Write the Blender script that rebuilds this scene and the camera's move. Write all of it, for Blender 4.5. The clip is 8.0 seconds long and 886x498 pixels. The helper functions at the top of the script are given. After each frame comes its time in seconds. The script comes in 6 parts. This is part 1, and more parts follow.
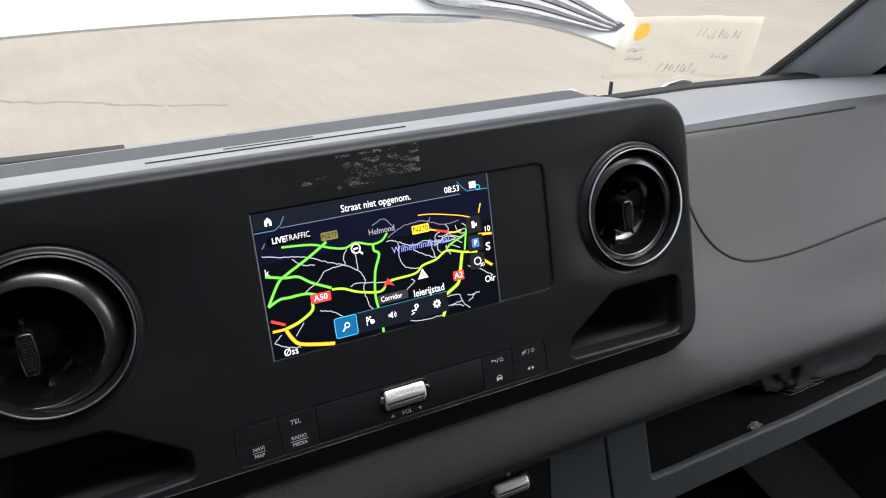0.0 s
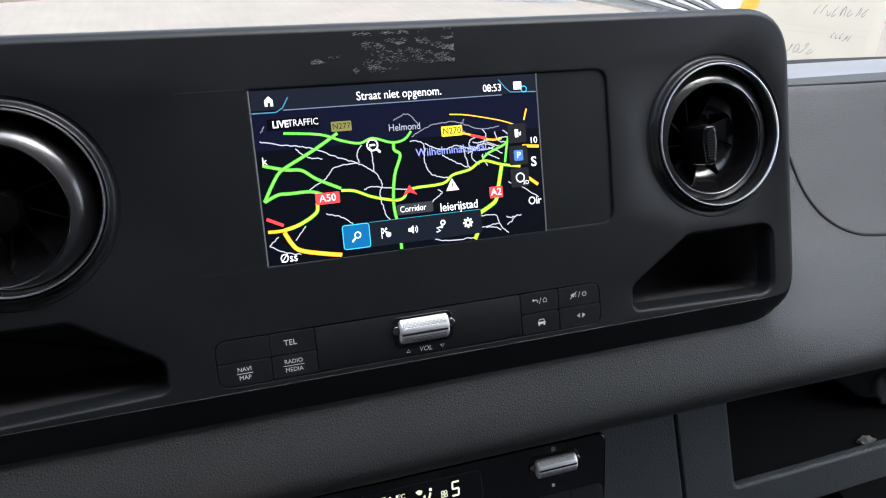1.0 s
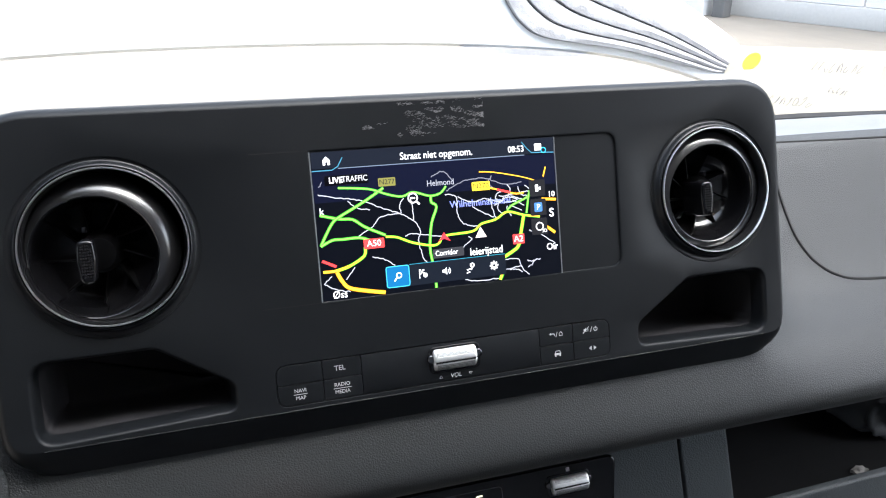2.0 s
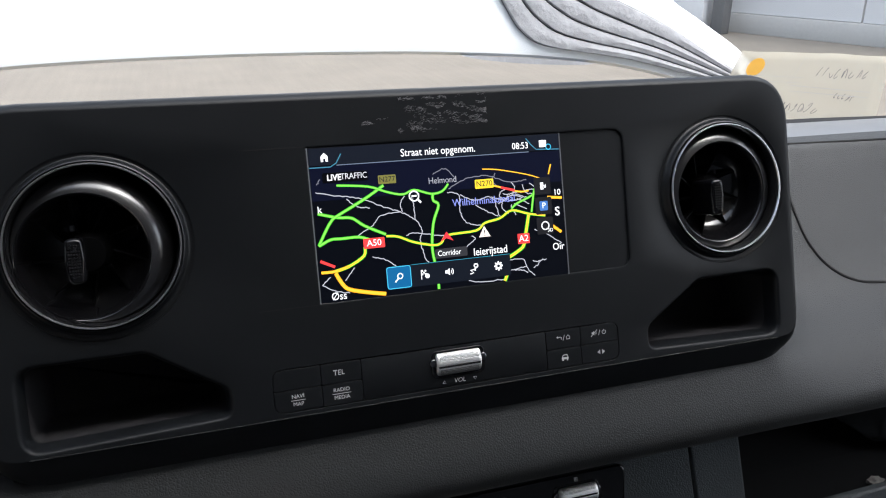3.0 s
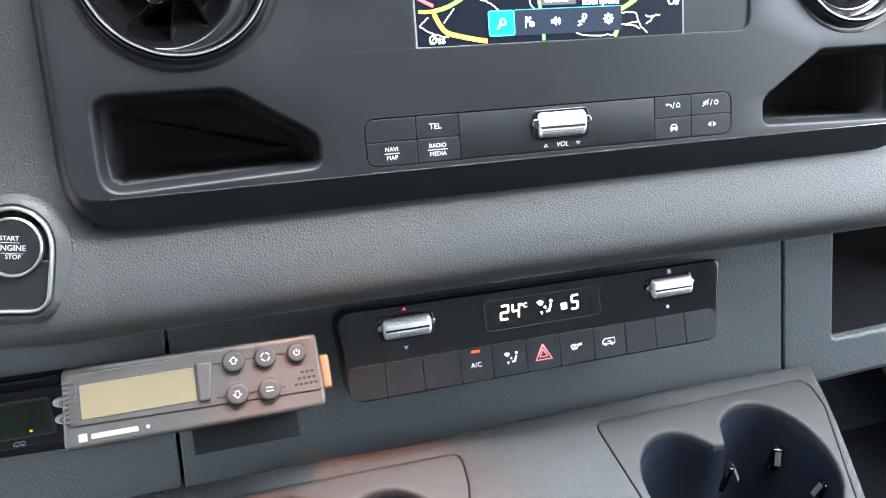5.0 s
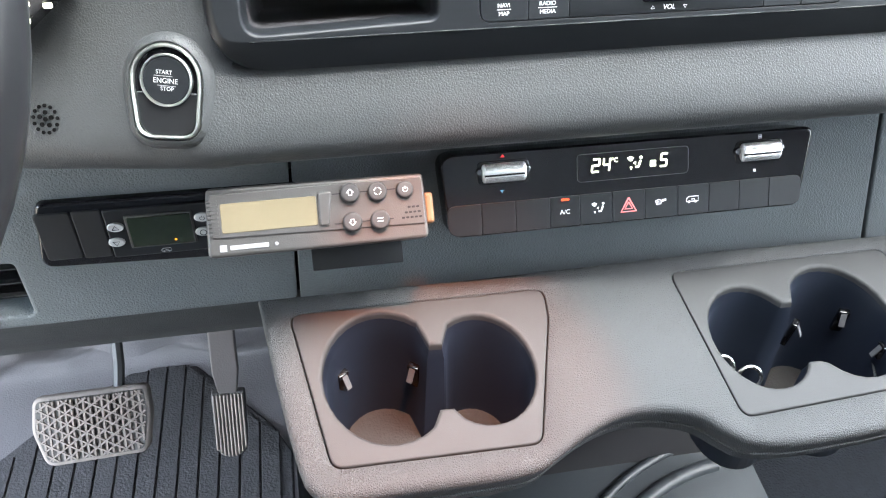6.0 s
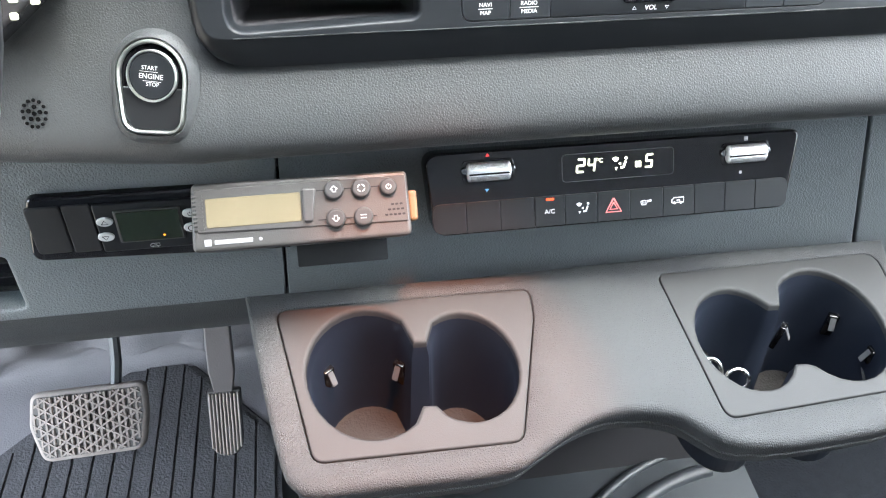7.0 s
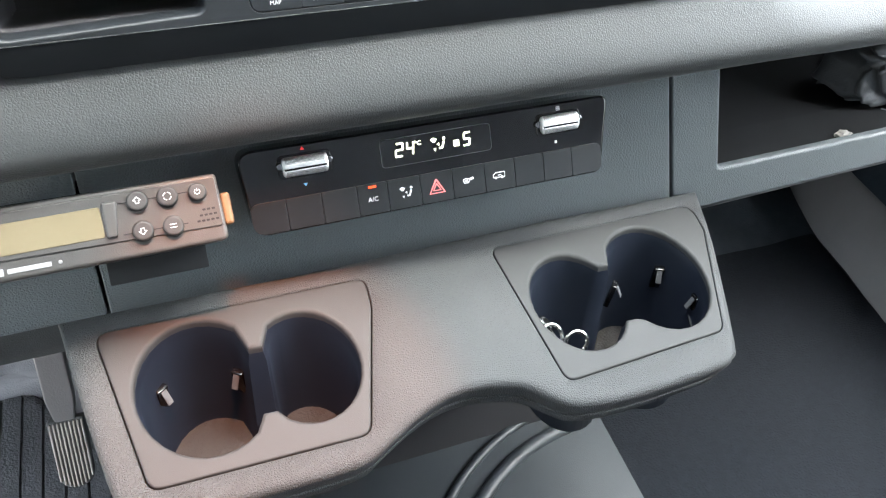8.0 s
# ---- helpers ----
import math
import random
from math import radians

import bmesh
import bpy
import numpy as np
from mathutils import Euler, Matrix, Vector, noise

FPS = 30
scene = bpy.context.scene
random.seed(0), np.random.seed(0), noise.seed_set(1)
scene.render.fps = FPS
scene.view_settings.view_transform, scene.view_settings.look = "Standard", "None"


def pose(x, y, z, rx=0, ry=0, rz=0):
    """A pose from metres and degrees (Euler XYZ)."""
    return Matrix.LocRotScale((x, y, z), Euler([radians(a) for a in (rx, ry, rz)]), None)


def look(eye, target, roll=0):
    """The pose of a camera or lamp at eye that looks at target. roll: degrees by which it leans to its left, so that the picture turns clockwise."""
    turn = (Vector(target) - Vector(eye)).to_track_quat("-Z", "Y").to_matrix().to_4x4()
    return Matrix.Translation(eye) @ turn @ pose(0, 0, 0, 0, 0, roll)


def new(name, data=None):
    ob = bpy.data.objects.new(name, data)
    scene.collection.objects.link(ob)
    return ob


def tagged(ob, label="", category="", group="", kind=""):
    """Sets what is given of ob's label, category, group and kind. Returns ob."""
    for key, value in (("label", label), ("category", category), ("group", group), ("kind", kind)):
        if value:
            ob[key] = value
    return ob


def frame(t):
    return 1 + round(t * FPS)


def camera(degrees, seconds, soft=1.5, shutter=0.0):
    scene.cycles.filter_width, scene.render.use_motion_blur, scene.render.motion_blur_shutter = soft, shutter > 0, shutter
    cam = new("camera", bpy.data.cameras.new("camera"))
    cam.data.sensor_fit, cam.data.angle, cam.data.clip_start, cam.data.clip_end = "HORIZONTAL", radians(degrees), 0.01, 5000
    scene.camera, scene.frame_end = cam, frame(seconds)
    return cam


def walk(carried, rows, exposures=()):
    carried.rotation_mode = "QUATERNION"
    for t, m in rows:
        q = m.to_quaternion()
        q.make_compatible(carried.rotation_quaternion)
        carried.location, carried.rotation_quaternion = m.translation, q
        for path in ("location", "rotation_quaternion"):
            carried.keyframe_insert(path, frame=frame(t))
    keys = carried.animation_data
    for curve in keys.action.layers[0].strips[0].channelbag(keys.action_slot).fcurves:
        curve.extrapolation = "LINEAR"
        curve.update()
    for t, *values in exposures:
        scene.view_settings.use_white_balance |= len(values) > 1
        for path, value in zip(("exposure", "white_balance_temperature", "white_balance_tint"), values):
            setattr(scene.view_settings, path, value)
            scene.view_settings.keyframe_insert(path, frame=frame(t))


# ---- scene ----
cam = camera(58.4, 8.0, 1.1)
PATH = [
    (0, (-0.177, -0.391, 1.534), (0.682, 1.16, 0.608), 1.9),
    (0.2, (-0.159, -0.388, 1.512), (0.597, 1.26, 0.668), 1.0),
    (0.5, (-0.135, -0.368, 1.474), (0.577, 1.311, 0.653), 0.8),
    (0.7, (-0.118, -0.372, 1.445), (0.58, 1.315, 0.628), 1.3),
    (1, (-0.121, -0.377, 1.436), (0.516, 1.322, 0.594), 1.3),
    (1.2, (-0.136, -0.386, 1.447), (0.491, 1.307, 0.587), 1.5),
    (1.5, (-0.146, -0.417, 1.463), (0.456, 1.281, 0.595), 1.6),
    (1.7, (-0.152, -0.43, 1.466), (0.462, 1.295, 0.66), 1.7),
    (2.8, (-0.147, -0.414, 1.451), (0.474, 1.343, 0.727), 1.3),
    (3, (-0.148, -0.416, 1.448), (0.473, 1.345, 0.731), 1.1),
    (3.5, (-0.153, -0.408, 1.44), (0.48, 1.316, 0.648), 1.0),
    (4, (-0.174, -0.413, 1.414), (0.46, 1.261, 0.522), 1.0),
    (4.2, (-0.183, -0.407, 1.384), (0.453, 1.259, 0.48), 1.1),
    (5.3, (-0.192, -0.399, 1.359), (0.279, 1.26, 0.346), 1.6),
    (5.5, (-0.195, -0.406, 1.366), (0.205, 1.2, 0.242), 1.7),
    (5.7, (-0.199, -0.414, 1.373), (0.158, 1.125, 0.147), 1.9),
    (6, (-0.207, -0.429, 1.386), (0.1, 1.072, 0.099), 1.7),
    (6.5, (-0.208, -0.437, 1.388), (0.072, 1.082, 0.116), 1.9),
    (7, (-0.191, -0.439, 1.384), (0.089, 1.079, 0.112), 1.6),
    (7.2, (-0.174, -0.442, 1.382), (0.125, 1.074, 0.111), 0.8),
    (7.3, (-0.167, -0.442, 1.382), (0.171, 1.065, 0.111), 0.7),
    (7.5, (-0.154, -0.443, 1.375), (0.34, 1.029, 0.115), 1.9),
    (7.7, (-0.151, -0.44, 1.376), (0.423, 0.99, 0.102), 2.7),
    (8, (-0.162, -0.434, 1.385), (0.427, 0.964, 0.082), 3.3),
]
walk(cam, [(t, look(eye, target, roll)) for t, eye, target, roll in PATH],
     exposures=[(0.0, 1.9, 6450, 10), (0.5, 1.55, 6400, 11), (1.0, 2.12, 6050, 10), (1.6, 2.85, 6100, 9), (3.0, 1.7, 6250, 10), (3.5, 2.0, 6000, 10), (4.0, 3.22, 5800, 7), (5.5, 4.85, 6050, 5), (6.5, 4.93, 6150, 6), (7.0, 4.93, 6150, 5), (7.5, 4.75, 6200, 4), (8.0, 4.80, 6250, 3)])

# ---- world, sun and exposure ----
world = bpy.data.worlds.new("sky")
scene.world = world
world.use_nodes = True
wn = world.node_tree.nodes
sky = wn.new("ShaderNodeTexSky")
sky.sky_type, sky.sun_disc = "NISHITA", False
SUN_EL, SUN_AZ = 62.0, 132.0
sky.sun_elevation, sky.sun_rotation = radians(SUN_EL), radians(SUN_AZ)
sky.dust_density = 4.0
wn["Background"].inputs["Strength"].default_value = 0.15
grey_sky = wn.new("ShaderNodeHueSaturation")
grey_sky.inputs["Saturation"].default_value = 0.5
world.node_tree.links.new(sky.outputs["Color"], grey_sky.inputs["Color"])
world.node_tree.links.new(grey_sky.outputs["Color"], wn["Background"].inputs["Color"])
sun_data = bpy.data.lights.new("sun", "SUN")
sun_data.energy, sun_data.angle, sun_data.color = 0.8, radians(70), (1.0, 0.96, 0.92)
sun = new("sun", sun_data)
_e, _a = radians(SUN_EL), radians(SUN_AZ)
sun.matrix_world = look((0, 0, 0), (-math.sin(_a) * math.cos(_e), -math.cos(_a) * math.cos(_e), -math.sin(_e)))

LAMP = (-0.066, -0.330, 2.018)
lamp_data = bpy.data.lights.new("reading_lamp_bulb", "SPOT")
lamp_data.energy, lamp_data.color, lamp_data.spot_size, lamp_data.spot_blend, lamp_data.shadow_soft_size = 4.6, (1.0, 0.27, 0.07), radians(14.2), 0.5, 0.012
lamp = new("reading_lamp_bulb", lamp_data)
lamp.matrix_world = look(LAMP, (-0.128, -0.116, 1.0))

# ---- materials ----


def mat(name, color, rough=0.5, metal=0.0, spec=0.5, coat=0.0, grain=0.0, grain_size=0.001, kind="noise", vary=0.12, vary_size=0.05,
        rough_vary=0.08, emit=None, strength=1.0, dust=0.0, trans=0.0):
    m = bpy.data.materials.new(name)
    m.use_nodes = True
    nt = m.node_tree
    n, lk = nt.nodes, nt.links.new
    b = n["Principled BSDF"]
    b.inputs["Base Color"].default_value = (*color, 1)
    b.inputs["Roughness"].default_value = rough
    b.inputs["Metallic"].default_value = metal
    b.inputs["Specular IOR Level"].default_value = spec
    b.inputs["Coat Weight"].default_value = coat
    b.inputs["Transmission Weight"].default_value = trans
    if emit:
        b.inputs["Emission Color"].default_value = (*emit, 1)
        b.inputs["Emission Strength"].default_value = strength
    tc = n.new("ShaderNodeTexCoord")
    if vary > 0:
        t1 = n.new("ShaderNodeTexNoise")
        t1.inputs["Scale"].default_value = 1.0 / vary_size
        t1.inputs["Detail"].default_value = 6
        lk(tc.outputs["Object"], t1.inputs["Vector"])
        mx = n.new("ShaderNodeMix")
        mx.data_type = "RGBA"
        mx.inputs["A"].default_value = tuple(c * (1 - vary) for c in color) + (1,)
        mx.inputs["B"].default_value = tuple(min(1, c * (1 + vary)) for c in color) + (1,)
        lk(t1.outputs["Fac"], mx.inputs["Factor"])
        last = mx.outputs["Result"]
        if dust > 0:
            t3 = n.new("ShaderNodeTexNoise")
            t3.inputs["Scale"].default_value, t3.inputs["Detail"].default_value = 900, 2
            lk(tc.outputs["Object"], t3.inputs["Vector"])
            rp = n.new("ShaderNodeMapRange")
            rp.inputs["From Min"].default_value, rp.inputs["From Max"].default_value = 0.74, 0.80
            lk(t3.outputs["Fac"], rp.inputs["Value"])
            ml = n.new("ShaderNodeMath")
            ml.operation = "MULTIPLY"
            ml.inputs[1].default_value = dust
            lk(rp.outputs["Result"], ml.inputs[0])
            m2 = n.new("ShaderNodeMix")
            m2.data_type = "RGBA"
            m2.inputs["B"].default_value = (0.45, 0.43, 0.4, 1)
            lk(last, m2.inputs["A"])
            lk(ml.outputs["Value"], m2.inputs["Factor"])
            last = m2.outputs["Result"]
        lk(last, b.inputs["Base Color"])
        mr = n.new("ShaderNodeMapRange")
        mr.inputs["To Min"].default_value, mr.inputs["To Max"].default_value = max(0, rough - rough_vary), min(1, rough + rough_vary)
        lk(t1.outputs["Fac"], mr.inputs["Value"])
        lk(mr.outputs["Result"], b.inputs["Roughness"])
    if grain > 0:
        if kind == "leather":
            g = n.new("ShaderNodeTexVoronoi")
            g.feature = "DISTANCE_TO_EDGE"
            g.inputs["Scale"].default_value = 1.0 / grain_size
            g.inputs["Randomness"].default_value = 1.0
            nz = n.new("ShaderNodeTexNoise")
            nz.inputs["Scale"].default_value, nz.inputs["Detail"].default_value = 0.6 / grain_size, 2
            lk(tc.outputs["Object"], nz.inputs["Vector"])
            mv = n.new("ShaderNodeMix")
            mv.data_type = "RGBA"
            mv.blend_type = "LINEAR_LIGHT"
            mv.inputs["Factor"].default_value = grain_size * 0.35
            lk(tc.outputs["Object"], mv.inputs["A"])
            lk(nz.outputs["Color"], mv.inputs["B"])
            lk(mv.outputs["Result"], g.inputs["Vector"])
            pb = n.new("ShaderNodeMapRange")
            pb.interpolation_type = "SMOOTHSTEP"
            pb.inputs["From Max"].default_value = 0.32
            lk(g.outputs["Distance"], pb.inputs["Value"])
            h = pb.outputs["Result"]
        else:
            g = n.new("ShaderNodeTexNoise")
            g.inputs["Scale"].default_value = 1.0 / grain_size
            g.inputs["Detail"].default_value = 2
            lk(tc.outputs["Object"], g.inputs["Vector"])
            h = g.outputs["Fac"]
        bp = n.new("ShaderNodeBump")
        bp.inputs["Strength"].default_value = grain
        bp.inputs["Distance"].default_value = grain_size * (0.22 if kind == "leather" else 0.5)
        lk(h, bp.inputs["Height"])
        lk(bp.outputs["Normal"], b.inputs["Normal"])
    return m


def glow(name, color, strength=1.0):
    return mat(name, tuple(c * 0.1 for c in color), 0.4, emit=color, strength=strength, vary=0, spec=0.12)


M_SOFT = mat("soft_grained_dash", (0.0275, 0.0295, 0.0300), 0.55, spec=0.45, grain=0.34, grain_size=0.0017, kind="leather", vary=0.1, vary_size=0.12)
M_TRAY = mat("grained_tray_plastic", (0.0325, 0.0335, 0.0338), 0.60, spec=0.30, grain=0.75, grain_size=0.0016, kind="leather", vary=0.1, vary_size=0.1, dust=0.06)
M_SOFT.node_tree.nodes["Principled BSDF"].inputs["Sheen Weight"].default_value = 0.06
M_SOFT.node_tree.nodes["Principled BSDF"].inputs["Sheen Roughness"].default_value = 0.2
# dash skin again, made lighter and bluer for the light on the fascia
M_FASCIA = mat("lightened_fascia_skin", (0.080, 0.090, 0.094), 0.50, spec=0.5, grain=0.5, grain_size=0.0022, kind="leather", vary=0.1, vary_size=0.1)
# same skin, smoother, its base colour lightened for the sky's light on top
M_TOP = mat("lightened_top_pad", (0.160, 0.163, 0.167), 0.40, spec=0.8, grain=0.12, grain_size=0.0016, kind="leather", vary=0.08, vary_size=0.12)
M_PANEL = mat("satin_black_plastic", (0.0088, 0.0100, 0.0115), 0.42, spec=0.24, grain=0.12, grain_size=0.0006, vary=0.15, vary_size=0.03, dust=0.05)
M_PLATE = mat("smooth_grey_plastic", (0.0255, 0.0258, 0.0260), 0.58, spec=0.22, grain=0.2, grain_size=0.0007, vary=0.1, vary_size=0.04)
M_DARK = mat("matt_black_plastic", (0.011, 0.0115, 0.0125), 0.65, spec=0.25, grain=0.2, grain_size=0.001)
M_SATIN = mat("semi_gloss_black", (0.010, 0.010, 0.011), 0.17, spec=1.0, coat=1.0, vary=0.1, rough_vary=0.04, vary_size=0.02)
M_BCHROME = mat("black_chrome", (0.19, 0.19, 0.20), 0.06, metal=1.0, vary=0)
M_DCHROME = mat("dark_chrome", (0.86, 0.86, 0.87), 0.32, metal=1.0, vary=0)
M_BEZEL = mat("matt_silver_trim", (0.46, 0.47, 0.44), 0.40, metal=1.0, vary=0.06, vary_size=0.01)
M_SATCHROME = mat("satin_chrome_trim", (0.5, 0.51, 0.5), 0.24, metal=1.0, vary=0.08, vary_size=0.01)
M_INKDARK = mat("dark_grip_dots", (0.010, 0.010, 0.011), 0.5, spec=0.2, vary=0)
M_GLOSS = mat("gloss_black_plastic", (0.005, 0.005, 0.006), 0.06, spec=0.4, vary=0.1, rough_vary=0.03, vary_size=0.02)
M_WELL = mat("cup_well_black", (0.0070, 0.0092, 0.0150), 0.45, spec=0.2, vary=0.1)
M_HOLE = mat("deep_hole_black", (0.002, 0.002, 0.002), 0.7, spec=0.05, vary=0)
M_BLADE = mat("dark_gloss_blade", (0.0035, 0.0035, 0.0038), 0.4, spec=0.08, vary=0)
M_BOWL = mat("gloss_bowl_black", (0.007, 0.007, 0.008), 0.14, spec=1.0, vary=0)
M_COLLAR = mat("satin_flared_collar", (0.0115, 0.0125, 0.014), 0.34, spec=0.36, vary=0.1, vary_size=0.03)
M_LIP = mat("satin_nozzle_black", (0.010, 0.010, 0.011), 0.29, spec=1.0, coat=0.65, vary=0.1, rough_vary=0.03, vary_size=0.02)
M_VOID = mat("pocket_lining", (0.033, 0.032, 0.034), 0.75, spec=0.2, vary=0.1)
M_SILVER = mat("brushed_silver_plastic", (0.90, 0.90, 0.88), 0.48, metal=1.0, vary=0.03, vary_size=0.004, rough_vary=0.02)
M_KNURL = mat("shaded_knurl_ground", (0.42, 0.42, 0.41), 0.5, metal=1.0, vary=0.1, vary_size=0.004)
M_WHITE_INK = mat("white_legend", (0.62, 0.62, 0.62), 0.6, vary=0)
M_INK_DIM = mat("grey_legend", (0.42, 0.42, 0.42), 0.6, vary=0)
M_CTRL = mat("grey_controller_plastic", (0.035, 0.033, 0.0315), 0.42, grain=0.2, grain_size=0.0008, vary=0.1)
M_LCD = mat("unlit_lcd", (0.118, 0.098, 0.062), 0.2, vary=0.06, vary_size=0.03)
M_RUBBER = mat("black_rubber", (0.014, 0.014, 0.014), 0.65, grain=0.2, grain_size=0.001)
M_PEDAL = mat("worn_grey_rubber", (0.31, 0.265, 0.235), 0.75, spec=0.2, grain=0.3, grain_size=0.002, vary=0.25, vary_size=0.02)
M_MAT = mat("ribbed_carpet", (0.085, 0.081, 0.082), 0.95, spec=0.1, grain=0.9, grain_size=0.003, vary=0.35, vary_size=0.006)
# passenger carpet, its colour lowered for the shade down in the footwell
M_MATDARK = mat("dark_carpet_shaded", (0.0085, 0.0098, 0.0125), 0.95, spec=0.05, grain=0.9, grain_size=0.003, vary=0.35, vary_size=0.01)
# lighter copy of that carpet for the toe board and footwell side
M_TOE = mat("dark_carpet_lighter", (0.026, 0.031, 0.037), 0.95, spec=0.1, grain=0.7, grain_size=0.003, vary=0.3, vary_size=0.02)
M_FELT = mat("grey_felt", (0.2, 0.186, 0.188), 0.95, grain=0.5, grain_size=0.002, vary=0.18, vary_size=0.06)
M_TUNNEL = mat("moulded_floor_plastic", (0.022, 0.026, 0.030), 0.5, spec=0.35, grain=0.2, grain_size=0.0012, vary=0.15)
M_PILLAR = mat("grey_trim_cloth", (0.46, 0.46, 0.475), 0.85, grain=0.3, grain_size=0.0015)
M_REAR = mat("grey_rear_lining", (0.20, 0.20, 0.205), 0.85, grain=0.2, grain_size=0.003)
M_TRIM = mat("light_grey_trim", (0.60, 0.60, 0.60), 0.8, grain=0.2, grain_size=0.002)
M_PAINT = mat("white_vehicle_paint", (0.86, 0.88, 0.89), 0.18, coat=0.6, vary=0.03, vary_size=0.3)
M_STEP = mat("grey_ribbed_step", (0.3, 0.3, 0.31), 0.65, grain=0.4, grain_size=0.01, vary=0.3, vary_size=0.03)
M_PAPER = mat("cream_paper", (0.78, 0.73, 0.62), 0.85, vary=0.06, vary_size=0.03)
_pn, _pl = M_PAPER.node_tree.nodes, M_PAPER.node_tree.links.new
_tr, _mx = _pn.new("ShaderNodeBsdfTranslucent"), _pn.new("ShaderNodeMixShader")
_tr.inputs["Color"].default_value = (0.86, 0.80, 0.67, 1)
_mx.inputs[0].default_value = 0.8
_tp, _m3 = _pn.new("ShaderNodeBsdfTransparent"), _pn.new("ShaderNodeMixShader")
_m3.inputs[0].default_value = 0.46
_pl(_pn["Principled BSDF"].outputs[0], _mx.inputs[1])
_pl(_tr.outputs[0], _mx.inputs[2])
_pl(_mx.outputs[0], _m3.inputs[1])
_pl(_tp.outputs[0], _m3.inputs[2])
_pl(_m3.outputs[0], _pn["Material Output"].inputs[0])
M_PEN = mat("pen_ink", (0.13, 0.13, 0.135), 0.7, vary=0)
M_LINE = mat("printed_line", (0.38, 0.38, 0.36), 0.8, vary=0)
M_ORANGE = mat("orange_sticker", (0.85, 0.45, 0.06), 0.6, vary=0.1)
M_AMBER = mat("tan_connector", (0.12, 0.066, 0.028), 0.5, vary=0.1)
M_WALL = mat("grey_cladding", (0.60, 0.60, 0.60), 0.7, vary=0.08, vary_size=1.0)
M_RED = mat("red_symbol", (0.55, 0.03, 0.03), 0.5, vary=0, emit=(0.6, 0.03, 0.03), strength=0.06)
M_BLUE = mat("blue_symbol", (0.12, 0.42, 0.80), 0.5, vary=0)
M_LED = glow("red_led", (1.0, 0.09, 0.03), 0.10)
M_AMBERLED = glow("amber_led", (1.0, 0.30, 0.02), 0.09)
M_DIGIT = glow("display_digits", (0.9, 0.9, 0.62), 0.28)
M_BAG = mat("black_nylon", (0.048, 0.050, 0.053), 0.5, spec=0.3, grain=0.2, grain_size=0.002, vary=0.2)

# concrete with stains and a crack line in relief
M_GROUND = mat("concrete_yard", (0.196, 0.172, 0.140), 0.9, grain=0.3, grain_size=0.03, vary=0.2, vary_size=0.7)

# long faint streaks from the broom, along the scuffs
_gn, _gl = M_GROUND.node_tree.nodes, M_GROUND.node_tree.links.new
_gb = _gn["Principled BSDF"].inputs["Base Color"]
_gs = _gb.links[0].from_socket
_gc, _gm, _gt, _gr, _gx = _gn.new("ShaderNodeTexCoord"), _gn.new("ShaderNodeMapping"), _gn.new("ShaderNodeTexNoise"), _gn.new("ShaderNodeMapRange"), _gn.new("ShaderNodeMix")
_gm.inputs["Rotation"].default_value = (0, 0, radians(-9))
_gm.inputs["Scale"].default_value = (16.0, 0.9, 1.0)
_gt.inputs["Scale"].default_value, _gt.inputs["Detail"].default_value = 1.0, 4
_gr.inputs["From Min"].default_value, _gr.inputs["From Max"].default_value = 0.3, 0.7
_gr.inputs["To Min"].default_value, _gr.inputs["To Max"].default_value = 0.95, 1.03
_gx.data_type, _gx.blend_type = "RGBA", "MULTIPLY"
_gx.inputs["Factor"].default_value = 1.0
_gl(_gc.outputs["Object"], _gm.inputs["Vector"])
_gl(_gm.outputs["Vector"], _gt.inputs["Vector"])
_gl(_gt.outputs["Fac"], _gr.inputs["Value"])
_gl(_gs, _gx.inputs["A"])
_gl(_gr.outputs["Result"], _gx.inputs["B"])
_gl(_gx.outputs["Result"], _gb)

glass = bpy.data.materials.new("windscreen_glass")
glass.use_nodes = True
_n = glass.node_tree.nodes
_n.clear()
_o = _n.new("ShaderNodeOutputMaterial")
_t = _n.new("ShaderNodeBsdfTransparent")
_t.inputs["Color"].default_value = (0.93, 0.95, 0.95, 1)
_g = _n.new("ShaderNodeBsdfGlossy")
_g.inputs["Roughness"].default_value = 0.02
_m = _n.new("ShaderNodeMixShader")
_m.inputs[0].default_value = 0.03
glass.node_tree.links.new(_t.outputs[0], _m.inputs[1])
glass.node_tree.links.new(_g.outputs[0], _m.inputs[2])
glass.node_tree.links.new(_m.outputs[0], _o.inputs[0])
M_GLASS = glass

# ---- mesh tools ----


def finish(name, bm, material, parent=None, label="", m=None, angle=35, recalc=True):
    if recalc:
        bmesh.ops.recalc_face_normals(bm, faces=bm.faces)
    me = bpy.data.meshes.new(name)
    bm.to_mesh(me)
    bm.free()
    me.shade_smooth()
    me.set_sharp_from_angle(angle=radians(angle))
    me.materials.append(material)
    ob = new(name, me)
    if parent:
        ob.parent = parent
    if m is not None:
        ob.matrix_basis = m
    if label:
        ob["label"] = label
    return ob


def part(name, bm, material, parent, label="", m=None, angle=35, recalc=True):
    return finish(name, bm, material, parent, label, m, angle, recalc)


def thing(name, label, category, m=None, group="", kind=""):
    ob = new(name)
    ob.empty_display_size = 0.05
    if m is not None:
        ob.matrix_basis = m
    return tagged(ob, label, category, group, kind)


def rrect(x0, y0, x1, y1, r, n=5):
    return rounded([(x0, y0), (x1, y0), (x1, y1), (x0, y1)], r, n)


